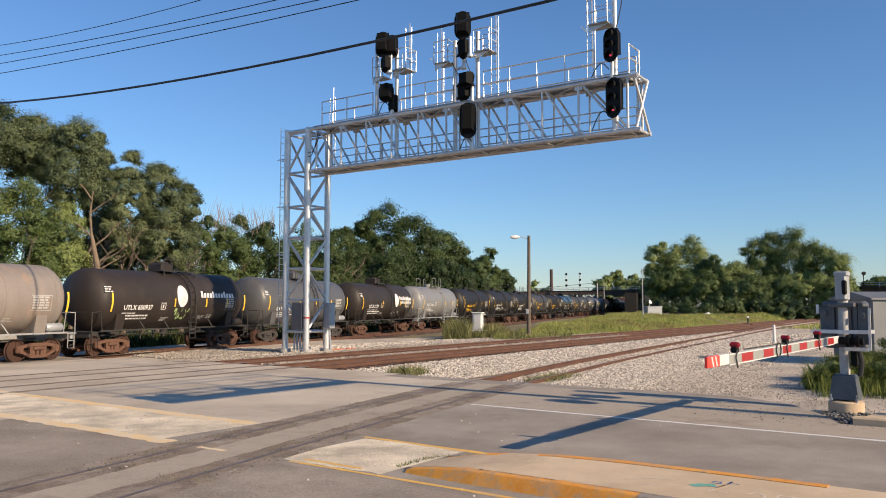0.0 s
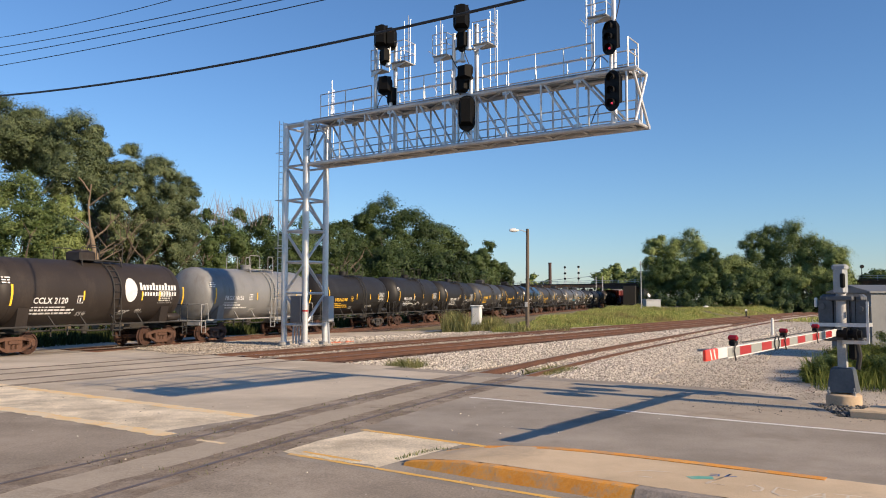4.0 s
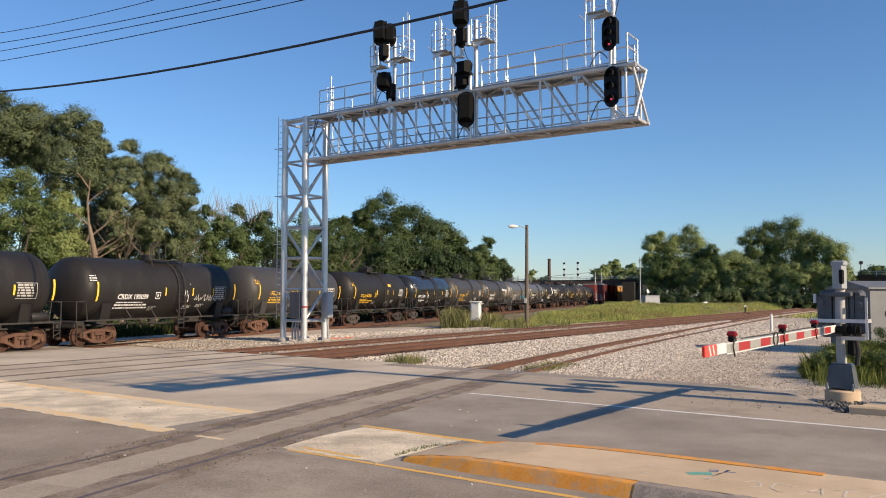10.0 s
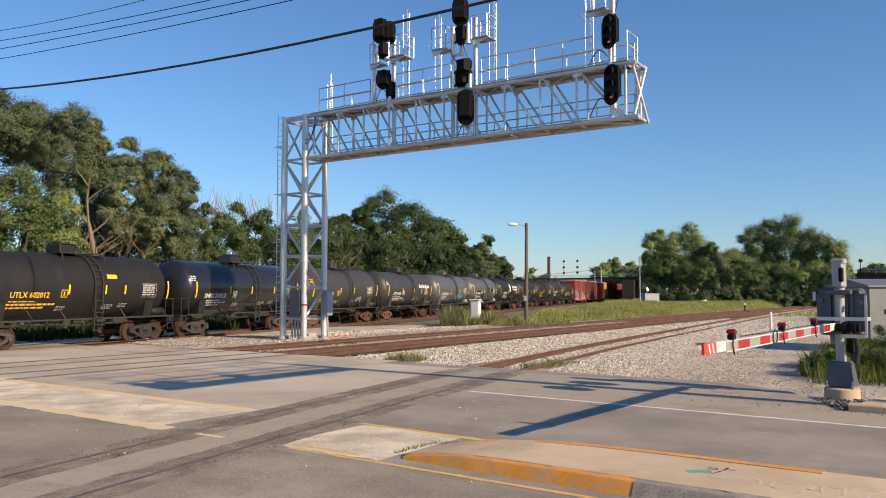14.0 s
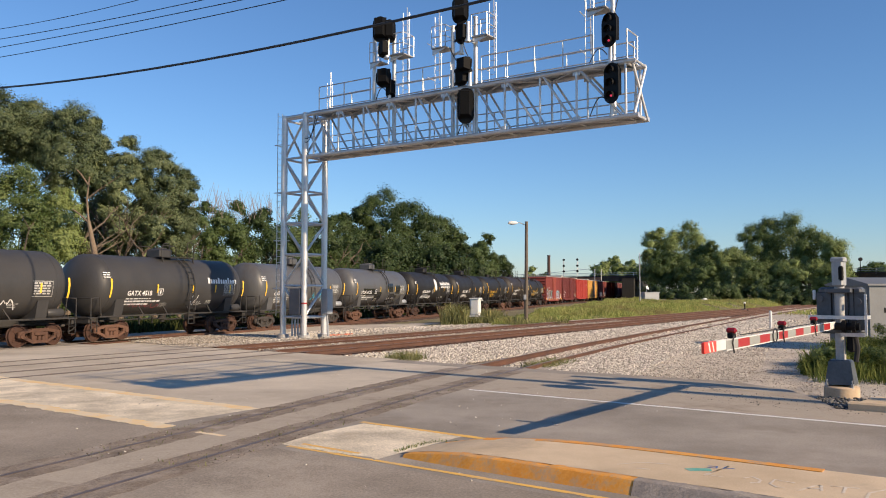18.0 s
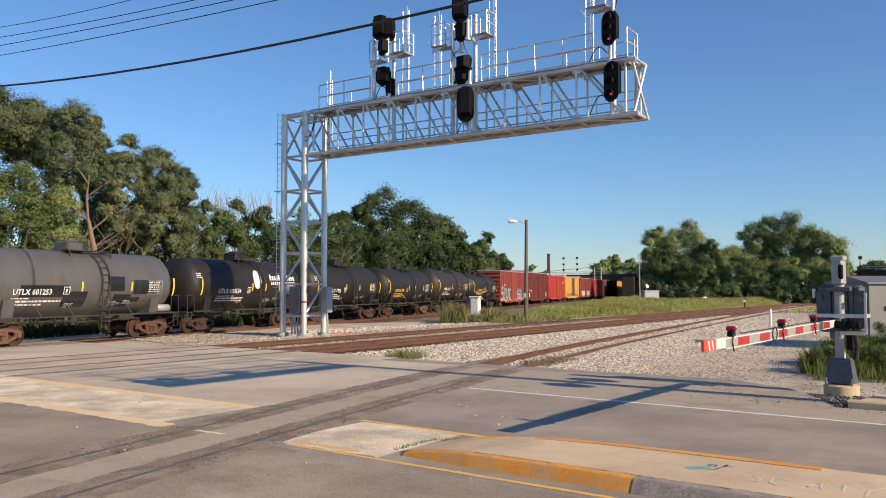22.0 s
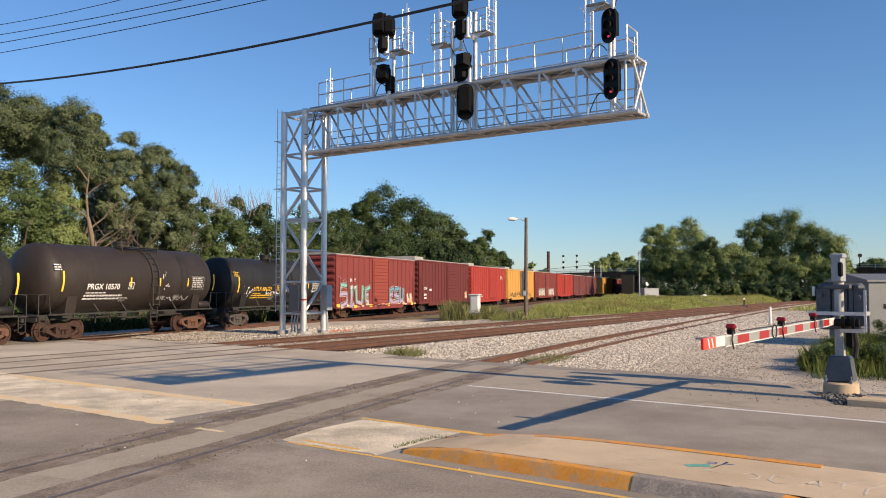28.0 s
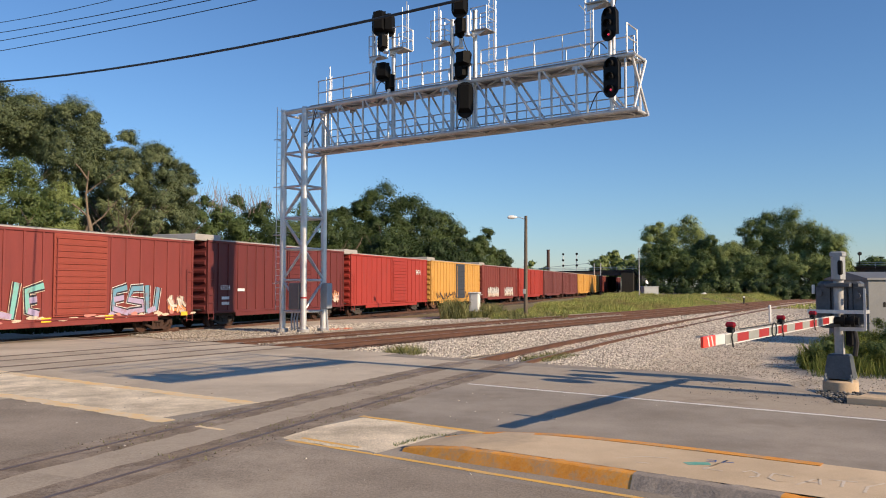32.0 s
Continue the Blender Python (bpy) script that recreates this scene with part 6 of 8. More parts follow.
# ---- crossing gate and road signals ----
def crossing_gate():
    g = thing("crossing_gate", "grey railway crossing gate with lowered red and white arm", "crossing gate", pose(8.27, 16.72, -0.02, 0, 0, -37.6))
    part("base", Shape().rod((0, 0, -0.1), (0, 0, 0.17), 0.34, 24).rod((0, 0, 0.17), (0, 0, 0.2), 0.34, 24, 0.30), GATE_BASE, g, "round orange-stained concrete base", smooth=True)
    s = Shape()
    s.add([(x * a, y * a, z) for a, z in ((0.28, 0.24), (0.27, 0.30), (0.21, 0.70), (0.18, 0.74)) for x, y in ((-1, -0.8), (1, -0.8), (1, 0.8), (-1, 0.8))], [(3, 2, 1, 0), (12, 13, 14, 15)] + [(r * 4 + i, r * 4 + (i + 1) % 4, r * 4 + 4 + (i + 1) % 4, r * 4 + 4 + i) for r in range(3) for i in range(4)])
    part("junction_base", s, GATE_GREY, g, "flared cast junction box base")
    for x, y in ((-0.24, -0.2), (0.24, -0.2), (-0.24, 0.2), (0.24, 0.2)):
        part("anchor_bolt", Shape().rod((x, y, 0.15), (x, y, 0.34), 0.022, 8).rod((x, y, 0.22), (x, y, 0.27), 0.04, 6), POLE_STEEL, g)
    part("mast", Shape().rod((0, 0, 0.7), (0, 0, 2.45), 0.10, 16), POLE_STEEL, g, smooth=True)
    part("mast_top", Shape().box((0, 0, 2.53), (0.24, 0.3, 0.58), bevel=0.05).box((0, 0, 2.81), (0.28, 0.3, 0.12), bevel=0.03), GREY_BOX, g, "lamp bracket on the mast top")
    part("lamp", Shape().box((0.07, -0.16, 2.53), (0.1, 0.06, 0.3), bevel=0.045), SIGNAL_BLACK, g, "dark lamp edge on")
    box_ = part("mechanism", Shape().box((0.0, 0.22, 1.76), (0.84, 0.42, 0.98), bevel=0.05), GATE_GREY, g, "grey gate mechanism housing")
    part("cover_plate", Shape().box((-0.3, 0.02, 1.75), (0.3, 0.05, 0.78), bevel=0.02), GATE_GREY, box_)
    part("cover_plate", Shape().box((0.33, 0.02, 1.75), (0.32, 0.05, 0.78), bevel=0.02), GATE_GREY, box_)
    for x, z in ((-0.36, 2.0), (-0.36, 1.62), (0.36, 1.95), (0.3, 1.6)):
        part("cover_knob", Shape().rod((x, -0.02, z), (x, -0.07, z), 0.06, 12), GATE_GREY, box_)
    part("hinge", Shape().box((0.5, 0.05, 1.85), (0.06, 0.1, 0.3), bevel=0.02), SIGNAL_BLACK, box_)
    for z in (2.17, 1.35):
        part("clamp", Shape().box((0, -0.05, z), (0.5, 0.22, 0.1), bevel=0.02), GATE_GREY, g)
    for x in (-0.15, 0.16, 0.27):
        part("panel_seam", Shape().box((x, 0.005, 1.78), (0.012, 0.03, 0.86)), SIGNAL_BLACK, box_)
    part("white_marker", Shape().box((-0.5, 0.05, 2.08), (0.06, 0.06, 0.2), bevel=0.01), WHITE_BOX, g)
    guard = Shape().bar((-0.56, -0.22, 1.62), (0.5, -0.22, 1.62), 0.05, 0.075).bar((0.5, -0.22, 1.62), (0.5, 0.3, 1.62), 0.05, 0.075).bar((0.05, -0.22, 1.27), (0.5, -0.22, 1.27), 0.05, 0.075)
    part("guard_frame", guard, GALV, g)
    part("guard_post", Shape().bar((0.52, -0.2, 1.25), (0.52, -0.2, 2.1), 0.045, 0.045), GALV, g)
    part("pivot", Shape().rod((-0.12, -0.28, 1.44), (0.42, -0.28, 1.44), 0.08, 14).rod((0.1, -0.3, 1.44), (0.17, -0.3, 1.44), 0.13, 14).rod((0.28, -0.3, 1.44), (0.35, -0.3, 1.44), 0.12, 14), SIGNAL_BLACK, g, "black arm pivot and gears")
    part("counterweight", Shape().box((0.2, 0.1, 1.15), (0.16, 0.3, 0.5), bevel=0.04), SIGNAL_BLACK, g)
    part("flex_conduit", Shape().pipe([(0.3, -0.1, 1.25), (0.34, -0.1, 1.0), (0.3, -0.1, 0.72)], 0.05, 8), TYRE_BLACK, g)
    # arm, level across the road
    root, tip = Vector((-0.06, -0.3, 1.46)), Vector((-0.05, -7.95, 1.41))
    way = tip - root
    arm_pose = Matrix.Translation(root) @ way.to_track_quat("X", "Z").to_matrix().to_4x4()
    n_ = way.length
    arm = part("arm", Shape().box((0.2, 0, 0), (0.5, 0.05, 0.15), bevel=0.012), REFLECT_WHITE, g, "red and white striped gate arm", m=arm_pose)
    cuts = [0.45 + 0.53 * i for i in range(13)]
    for i, (a, b) in enumerate(zip(cuts[:-1], cuts[1:])):
        part("stripe_panel", Shape().box(((a + b) / 2, 0, 0), (b - a, 0.05, 0.125), bevel=0.006), REFLECT_GREY if i % 2 else REFLECT_RED, arm)
        part("edge_strip", Shape().box(((a + b) / 2, 0, -0.071), (b - a, 0.056, 0.016)), REFLECT_WHITE, arm)
        part("edge_strip", Shape().box(((a + b) / 2, 0, 0.071), (b - a, 0.056, 0.016)), REFLECT_WHITE, arm)
    part("tip_panel", Shape().box(((6.81 + n_ - 0.45) / 2, 0, 0.012), (n_ - 0.45 - 6.81, 0.045, 0.145), bevel=0.008), REFLECT_WHITE, arm, "white arm end section")
    part("tip_panel", Shape().box((n_ - 0.22, 0, 0.012), (0.46, 0.045, 0.147), bevel=0.008), REFLECT_RED_NEW, arm, "bright red arm tip")
    for x in (n_ - 0.36, n_ - 0.22):
        part("tip_slash", Shape().add([(x, 0.026, -0.055), (x + 0.05, 0.026, -0.055), (x + 0.11, 0.026, 0.08), (x + 0.06, 0.026, 0.08), (x, -0.026, -0.055), (x + 0.05, -0.026, -0.055), (x + 0.11, -0.026, 0.08), (x + 0.06, -0.026, 0.08)], [(3, 2, 1, 0), (4, 5, 6, 7)]), REFLECT_WHITE, arm, "white slash on the tip")
    for x in (1.7, 3.9, 6.5):
        lamp = part("arm_lamp", Shape().box((x, 0, 0.12), (0.12, 0.1, 0.09), bevel=0.02), SIGNAL_BLACK, arm, "arm lamp on a black bracket")
        part("lamp_lens", Shape().rod((x, -0.05, 0.19), (x, 0.05, 0.19), 0.042, 14).rod((x, 0.05, 0.19), (x, 0.07, 0.19), 0.038, 14, 0.02).rod((x, -0.05, 0.19), (x, -0.07, 0.19), 0.038, 14, 0.02), RED_LENS, lamp, "red glass lens")
        part("lamp_wire", Shape().pipe([(x + 0.05, 0.05, 0.12), (x + 0.12, 0.05, 0.02), (x + 0.05, 0.05, -0.12)], 0.012, 5), CABLE_BLACK, lamp)
    loop_ = [(4.45 + 0.13 * math.cos(k * 0.6), 0.04, 0.02 + 0.11 * math.sin(k * 0.6)) for k in range(12)]
    part("wire_loop", Shape().pipe(loop_, 0.01, 5), CABLE_BLACK, arm, "loop of black wire")
    part("top_wire", Shape().pipe([(0.6, 0, 0.10), (2.5, 0, 0.105), (4.5, 0, 0.104), (6.1, 0, 0.11)], 0.01, 4), CABLE_BLACK, arm)


crossing_gate()


def road_cantilever():
    c = thing("cantilever_signal", "galvanised cantilever crossing signal over the road", "crossing signal", pose(9.26, 14.21, 0))
    part("base", Shape().box((0, 0, 0.08), (0.9, 0.9, 0.22), bevel=0.03), STONE_GREY, c)
    part("mast", Shape().rod((0, 0, 0.1), (0, 0, 7.8), 0.16, 16), GALV, c, smooth=True)
    way = Vector((-0.6, -0.8, 0))
    side = Vector((0.8, -0.6, 0))
    def at(a, s, z):
        p = way * a + side * s
        return (p.x, p.y, z)
    for s_ in (-0.35, 0.35):
        for z in (6.85, 7.5):
            part("chord", Shape().rod(at(-0.1, s_, z), at(6.05, s_, z), 0.05, 8), GALV, c)
        for i in range(6):
            part("web", Shape().rod(at(i, s_, 6.85), at(i + 0.9, s_, 7.5), 0.03, 6), GALV, c)
        part("handrail", Shape().pipe([at(0, s_, 8.5), at(6.05, s_, 8.5)], 0.03), GALV, c)
        for i in range(5):
            part("rail_post", Shape().rod(at(0.1 + i * 1.38, s_, 7.5), at(0.1 + i * 1.38, s_, 8.5), 0.025, 6), GALV, c)
    part("walkway", Shape().sheet([at(0, -0.36, 6.92), at(6.05, -0.36, 6.92), at(6.05, 0.36, 6.92), at(0, 0.36, 6.92)], 0.05), GRATING, c)
    for a, z in ((5.1, 7.1), (5.7, 7.1), (3.2, 7.1)):
        for d in (-1, 1):
            p = at(a, 0.3 * d, z)
            q = at(a, 0.34 * d, z)
            part("flasher", Shape().rod(p, q, 0.3, 20), SIGNAL_BLACK, c, "round black flasher background")
            part("flasher_lens", Shape().rod(q, at(a, 0.38 * d, z), 0.13, 14), RED_LENS, c)
        part("flasher_bar", Shape().bar(at(a, -0.3, z), at(a, 0.3, z), 0.06, 0.06).rod(at(a, 0, z), at(a, 0, 6.85), 0.03, 6), SIGNAL_BLACK, c)
    for d in (-1, 1):
        p = Vector((0.0, 0, 3.55)) + way * 0.62 * d
        part("flasher", Shape().rod(p + side * 0.1, p + side * 0.14, 0.3, 20), SIGNAL_BLACK, c, "round black flasher background")
        part("flasher_lens", Shape().rod(p + side * 0.14, p + side * 0.18, 0.13, 14), RED_LENS, c)
    part("flasher_bar", Shape().bar(Vector((0, 0, 3.55)) - way * 0.62, Vector((0, 0, 3.55)) + way * 0.62, 0.06, 0.06), SIGNAL_BLACK, c)


road_cantilever()


# ---- roadside and lineside things ----
def street_lamp():
    g = thing("street_lamp", "weathered wooden lamp pole with a short arm", "street lamp", pose(5.83, 56.5, -0.3))
    part("pole", Shape().rod((0, 0, 0), (0.06, 0, 7.35), 0.15, 12, 0.105), POLE_WOOD, g, smooth=True)
    part("lamp_arm", Shape().pipe([(0, 0, 7.1), (-0.4, -0.02, 7.26), (-0.75, -0.03, 7.27)], 0.03), GALV, g)
    part("luminaire", Shape().lathe([(0.03, -0.35), (0.1, -0.3), (0.14, -0.1), (0.13, 0.1), (0.06, 0.3), (0.03, 0.35)], 12, pose(-0.9, -0.03, 7.25)), WHITE_BOX, g, "pale lamp head", smooth=True)
    part("meter_box", Shape().box((-0.1, -0.16, 2.0), (0.2, 0.12, 0.35), bevel=0.02), GREY_BOX, g)


street_lamp()


def relay_cabinet():
    g = thing("relay_cabinet", "white lineside cabinet on legs amid tall weeds", "cabinet", pose(2.5, 62.5, -0.3, 0, 0, -20))
    part("body", Shape().box((0, 0, 1.15), (0.72, 0.6, 1.3), bevel=0.03), WHITE_BOX, g)
    part("lid", Shape().box((0, 0, 1.84), (0.86, 0.74, 0.1), bevel=0.03), WHITE_BOX, g)
    part("door", Shape().box((0.02, -0.31, 1.15), (0.56, 0.03, 1.1), bevel=0.01), WHITE_BOX, g)
    part("cross_arm", Shape().box((0.1, 0, 1.72), (1.0, 0.1, 0.08)).box((0.1, 0, 0.46), (1.1, 0.7, 0.07)), WHITE_BOX, g)
    for x in (-0.3, 0.3):
        for y in (-0.24, 0.24):
            part("leg", Shape().bar((x, y, 0), (x, y, 0.5), 0.07, 0.07), GALV, g)


relay_cabinet()


def signal_bungalow():
    g = thing("signal_bungalow", "grey metal signal equipment hut with stencilled lettering", "equipment hut", pose(17.6, 31.0, -0.12, 0, 0, 8))
    part("wall", Shape().box((0, 0, 1.35), (4.2, 2.4, 2.4), bevel=0.02), HUT_GREY, g)
    part("roof", Shape().add([(x, y, z) for x in (-2.2, 2.2) for y, z in ((-1.3, 2.52), (0, 2.78), (1.3, 2.52), (1.3, 2.46), (-1.3, 2.46))], [(0, 1, 2, 3, 4), (9, 8, 7, 6, 5), (0, 5, 6, 1), (1, 6, 7, 2), (2, 7, 8, 3), (3, 8, 9, 4), (4, 9, 5, 0)]), HUT_GREY, g)
    part("door", Shape().box((0.6, -1.21, 1.3), (0.9, 0.05, 2.0), bevel=0.01), HUT_GREY, g)
    s = Shape()
    for z, xs in ((1.55, (-1.45, -1.3, -1.15, -1.0, -0.85, -0.55)), (1.25, (-1.3, -1.1, -0.95, -0.8))):
        for x in xs:
            s.box((x, -1.206, z), (0.1, 0.006, 0.18))
    part("stencil_bars", s, SIGNAL_BLACK, g, "dark stencilled bars")


signal_bungalow()


def marker_post():
    g = thing("marker_post", "white marker post in the ballast", "marker post", pose(19.8, 48.5, -0.25))
    part("post", Shape().rod((0, 0, 0), (0, 0, 1.15), 0.08, 10).rod((0, 0, 1.15), (0, 0, 1.2), 0.08, 10, 0.04), WHITE_BOX, g, smooth=True)


marker_post()


def switch_stand():
    g = thing("switch_stand", "small black switch stand beside the junction", "switch stand", pose(34.6, 92, -0.35))
    part("foot", Shape().box((0, 0, 0.2), (0.7, 0.5, 0.35), bevel=0.05), TYRE_BLACK, g)
    part("spindle", Shape().rod((0, 0, 0.3), (0, 0, 1.05), 0.09, 8), UNDER_DARK, g)
    part("target", Shape().box((0, 0, 1.1), (0.24, 0.05, 0.24), bevel=0.01), WHITE_BOX, g)


switch_stand()


def lineside_shed(x, y, z):
    g = thing("equipment_case", "grey metal lineside equipment case on the grassy bank", "equipment case", pose(x, y, z, 0, 0, 10))
    part("body", Shape().box((0, 0, 0.75), (2.3, 1.3, 1.5), bevel=0.04), GREY_BOX, g)
    part("lid", Shape().box((0, 0, 1.55), (2.45, 1.45, 0.12), bevel=0.03), GREY_BOX, g)
    part("dish", Shape().lathe([(0.02, 0.0), (0.22, 0.05), (0.32, 0.13), (0.30, 0.14), (0.2, 0.08), (0.02, 0.04)], 14, pose(-0.6, -0.2, 2.2, 0, -20, -60)), WHITE_BOX, g, "small white dish aerial")
    part("dish_post", Shape().rod((-0.55, 0, 1.6), (-0.58, 0, 2.2), 0.03, 6), GALV, g)


lineside_shed(31.0, 120.0, 0.35)


def boulder(x, y, r, mat, label, seed, flat=0.7):
    sh, n_, m_ = Shape(), 12, 7
    pts = []
    for i in range(m_ + 1):
        a = math.pi * i / m_
        for k in range(n_):
            b = 2 * math.pi * k / n_
            d = Vector((math.sin(a) * math.cos(b), math.sin(a) * math.sin(b), math.cos(a)))
            pts.append(d * r * (1 + 0.35 * noise.noise(d * 1.7 + Vector((seed, 0, 0)))))
    sh.add([(p.x, p.y, p.z * flat) for p in pts], [(i * n_ + k, i * n_ + n_ + k, i * n_ + n_ + (k + 1) % n_, i * n_ + (k + 1) % n_) for i in range(m_) for k in range(n_)])
    return alone("boulder", sh, mat, label, "boulder", group="boulders on the bank", m=pose(x, y, 0.42 + 0.3 * r * flat))


boulder(40.4, 124.0, 0.62, WHITE_BOX, "white painted boulder on the grassy bank", 3)
boulder(39.2, 124.6, 0.4, WHITE_BOX, "small white boulder on the grassy bank", 9)
boulder(34.4, 126.0, 0.42, WHITE_BOX, "small white boulder on the grassy bank", 5)
boulder(36.6, 125.0, 1.5, TRACK_DIRT, "low heap of brown soil on the grassy bank", 7, 0.3)
boulder(33.4, 123.0, 1.3, TRACK_DIRT, "low heap of brown soil on the grassy bank", 11, 0.25)


def thin_pole(x, y, h, label):
    g = thing("utility_pole", label, "utility pole", pose(x, y, -0.3))
    part("pole", Shape().rod((0, 0, 0), (0, 0, h), 0.09, 8, 0.06), GREY_BOX, g)
    part("pole_cap", Shape().rod((0, 0, h), (0, 0, h + 0.08), 0.07, 8, 0.03), GALV, g)


thin_pole(27.5, 112.0, 7.6, "slim grey pole beside the trees")


# ---- wires over the road ----
def wire(label, w, a0, a1, coef, r):
    pts = []
    for i in range(41):
        a = a0 + (a1 - a0) * i / 40
        pts.append(on_road(a, w, coef[0] * a * a + coef[1] * a + coef[2]))
    return alone("overhead_wire", Shape().pipe(pts, r, 6), CABLE_BLACK, label, "overhead wire")


wire("thick black cable slung across the road", 17.0, -70, 40, (0.00186, 0.02565, 9.69), 0.042)
wire("thin power line high over the road", 26.0, -95, 30, (0.0005, -0.03476, 14.72), 0.024)
wire("thin power line high over the road", 26.0, -95, 30, (0.00041, -0.05098, 14.79), 0.024)
wire("thin power line high over the road", 26.0, -95, 30, (0.00076, -0.02502, 15.71), 0.024)
wire("thin power line high over the road", 26.5, -95, 30, (0.00165, 0.07039, 19.189), 0.022)


# ---- bridge and far things ----
def far_bridge():
    g = thing("railway_bridge", "dark old steel railway bridge crossing behind the trees", "bridge")
    a, b = Vector((10, 312, 0)), Vector((150, 190, 0))
    way = (b - a).normalized()
    side = Vector((-way.y, way.x, 0))
    n_ = (b - a).length
    def at(s, o, z):
        p = (a + way * s + side * o) * 0.8
        return Vector((p.x, p.y, 2.15 + 0.8 * (z - 2.15)))
    for o in (-2.2, 2.2):
        part("girder", Shape().bar(at(0, o, 6.25), at(60, o, 6.35), 0.5, 0.9), RUST_RED, g, "faded rust-pink plate girder")
        part("girder", Shape().bar(at(60, o, 6.2), at(n_, o, 6.4), 0.5, 1.4), BRIDGE_STEEL, g, "dark plate girder")
        for i in range(40):
            s = i * n_ / 39
            part("bracket", Shape().box(at(s, o, 5.75), (0.5, 0.5, 0.35)), BRIDGE_STEEL, g)
    part("deck", Shape().bar(at(0, 0, 6.8), at(n_, 0, 7.1), 5.4, 0.25), BRIDGE_STEEL, g, "rust-brown deck edge")
    for o in (6.5, 13, 19.5, 26):
        part("deck", Shape().bar(at(0, o, 6.6), at(n_, o, 6.9), 4.9, 0.9), BRIDGE_STEEL, g, "parallel deck behind")
    for i in range(32):
        s = i * n_ / 31
        part("railing_post", Shape().bar(at(s, -2.6, 6.8), at(s, -2.6, 8.0 + 0.3 * s / n_), 0.1, 0.1), SILVER, g)
    for z in (7.45, 8.0):
        part("railing", Shape().bar(at(0, -2.6, z), at(n_, -2.6, z + 0.3), 0.09, 0.09), SILVER, g)
    part("pipe_truss", Shape().rod(at(37, -2.8, 8.3), at(56, -2.8, 9.6), 0.06, 8), SILVER, g, "silver pipe along the bridge")
    for s in (10, 46, 88, 122, 165):
        part("pier", Shape().bar(at(s, 0, -0.5), at(s, 0, 5.7), 1.2, 4.0), SHADE_STONEWORK, g, "stone bridge pier coloured dark as shade")
    # unseen abutment, added to shade the train and darken the space below the deck
    part("abutment", Shape().bar((47.5, 206, 2.3), (73.4, 286, 2.3), 3.0, 6.0), SHADE_STONEWORK, g, "unseen bridge abutment, added for shade and coloured dark")
    return at


bridge_at = far_bridge()


def far_signal(s, h):
    p = bridge_at(s, -2.9, 6.8)
    g = thing("far_signal", "distant three-head railway signal above the bridge", "railway signal", pose(p.x, p.y, p.z))
    part("mast", Shape().rod((0, 0, -0.1), (0, 0, h), 0.1, 8), SILVER, g)
    for z in (h, h - 1.7, h - 3.2):
        part("signal_head", Shape().rod((0, -0.3, z), (0, 0.1, z), 0.32, 12), SIGNAL_BLACK, g)
        part("ladder_bar", Shape().bar((0, 0, z - 0.8), (0.9, 0, z - 0.8), 0.08, 0.08), SILVER, g)


far_signal(45.2, 4.9)
far_signal(50.7, 4.9)
for s in (58.5, 61):
    p = bridge_at(s, -4.5, 0)
    alone("white_mast", Shape().rod((p.x, p.y, -0.4), (p.x, p.y, 8.0), 0.1, 8), SILVER, "slim silver mast beside the far bridge", "mast", group="far masts")
p = bridge_at(140, -2.9, 7.0)
alone("far_dwarf_signal", Shape().rod((p.x, p.y, 6), (p.x, p.y, 8.8), 0.09, 8).rod((p.x, p.y - 0.3, 9.0), (p.x, p.y + 0.1, 9.0), 0.4, 12), SIGNAL_BLACK, "small dark signal on the far bridge", "railway signal")
alone("chimney", Shape().rod((44.2, 335, -0.5), (44.2, 335, 16.8), 0.75, 16, 0.62).rod((44.2, 335, 16.6), (44.2, 335, 17.0), 0.72, 16), BRICK, "tall dark red brick factory chimney", "chimney", smooth=True)


# ---- trees and bushes ----
TWIG = material("bare pale twigs", (0.20, 0.16, 0.135), (0.34, 0.28, 0.24), 0.9, bump=0)


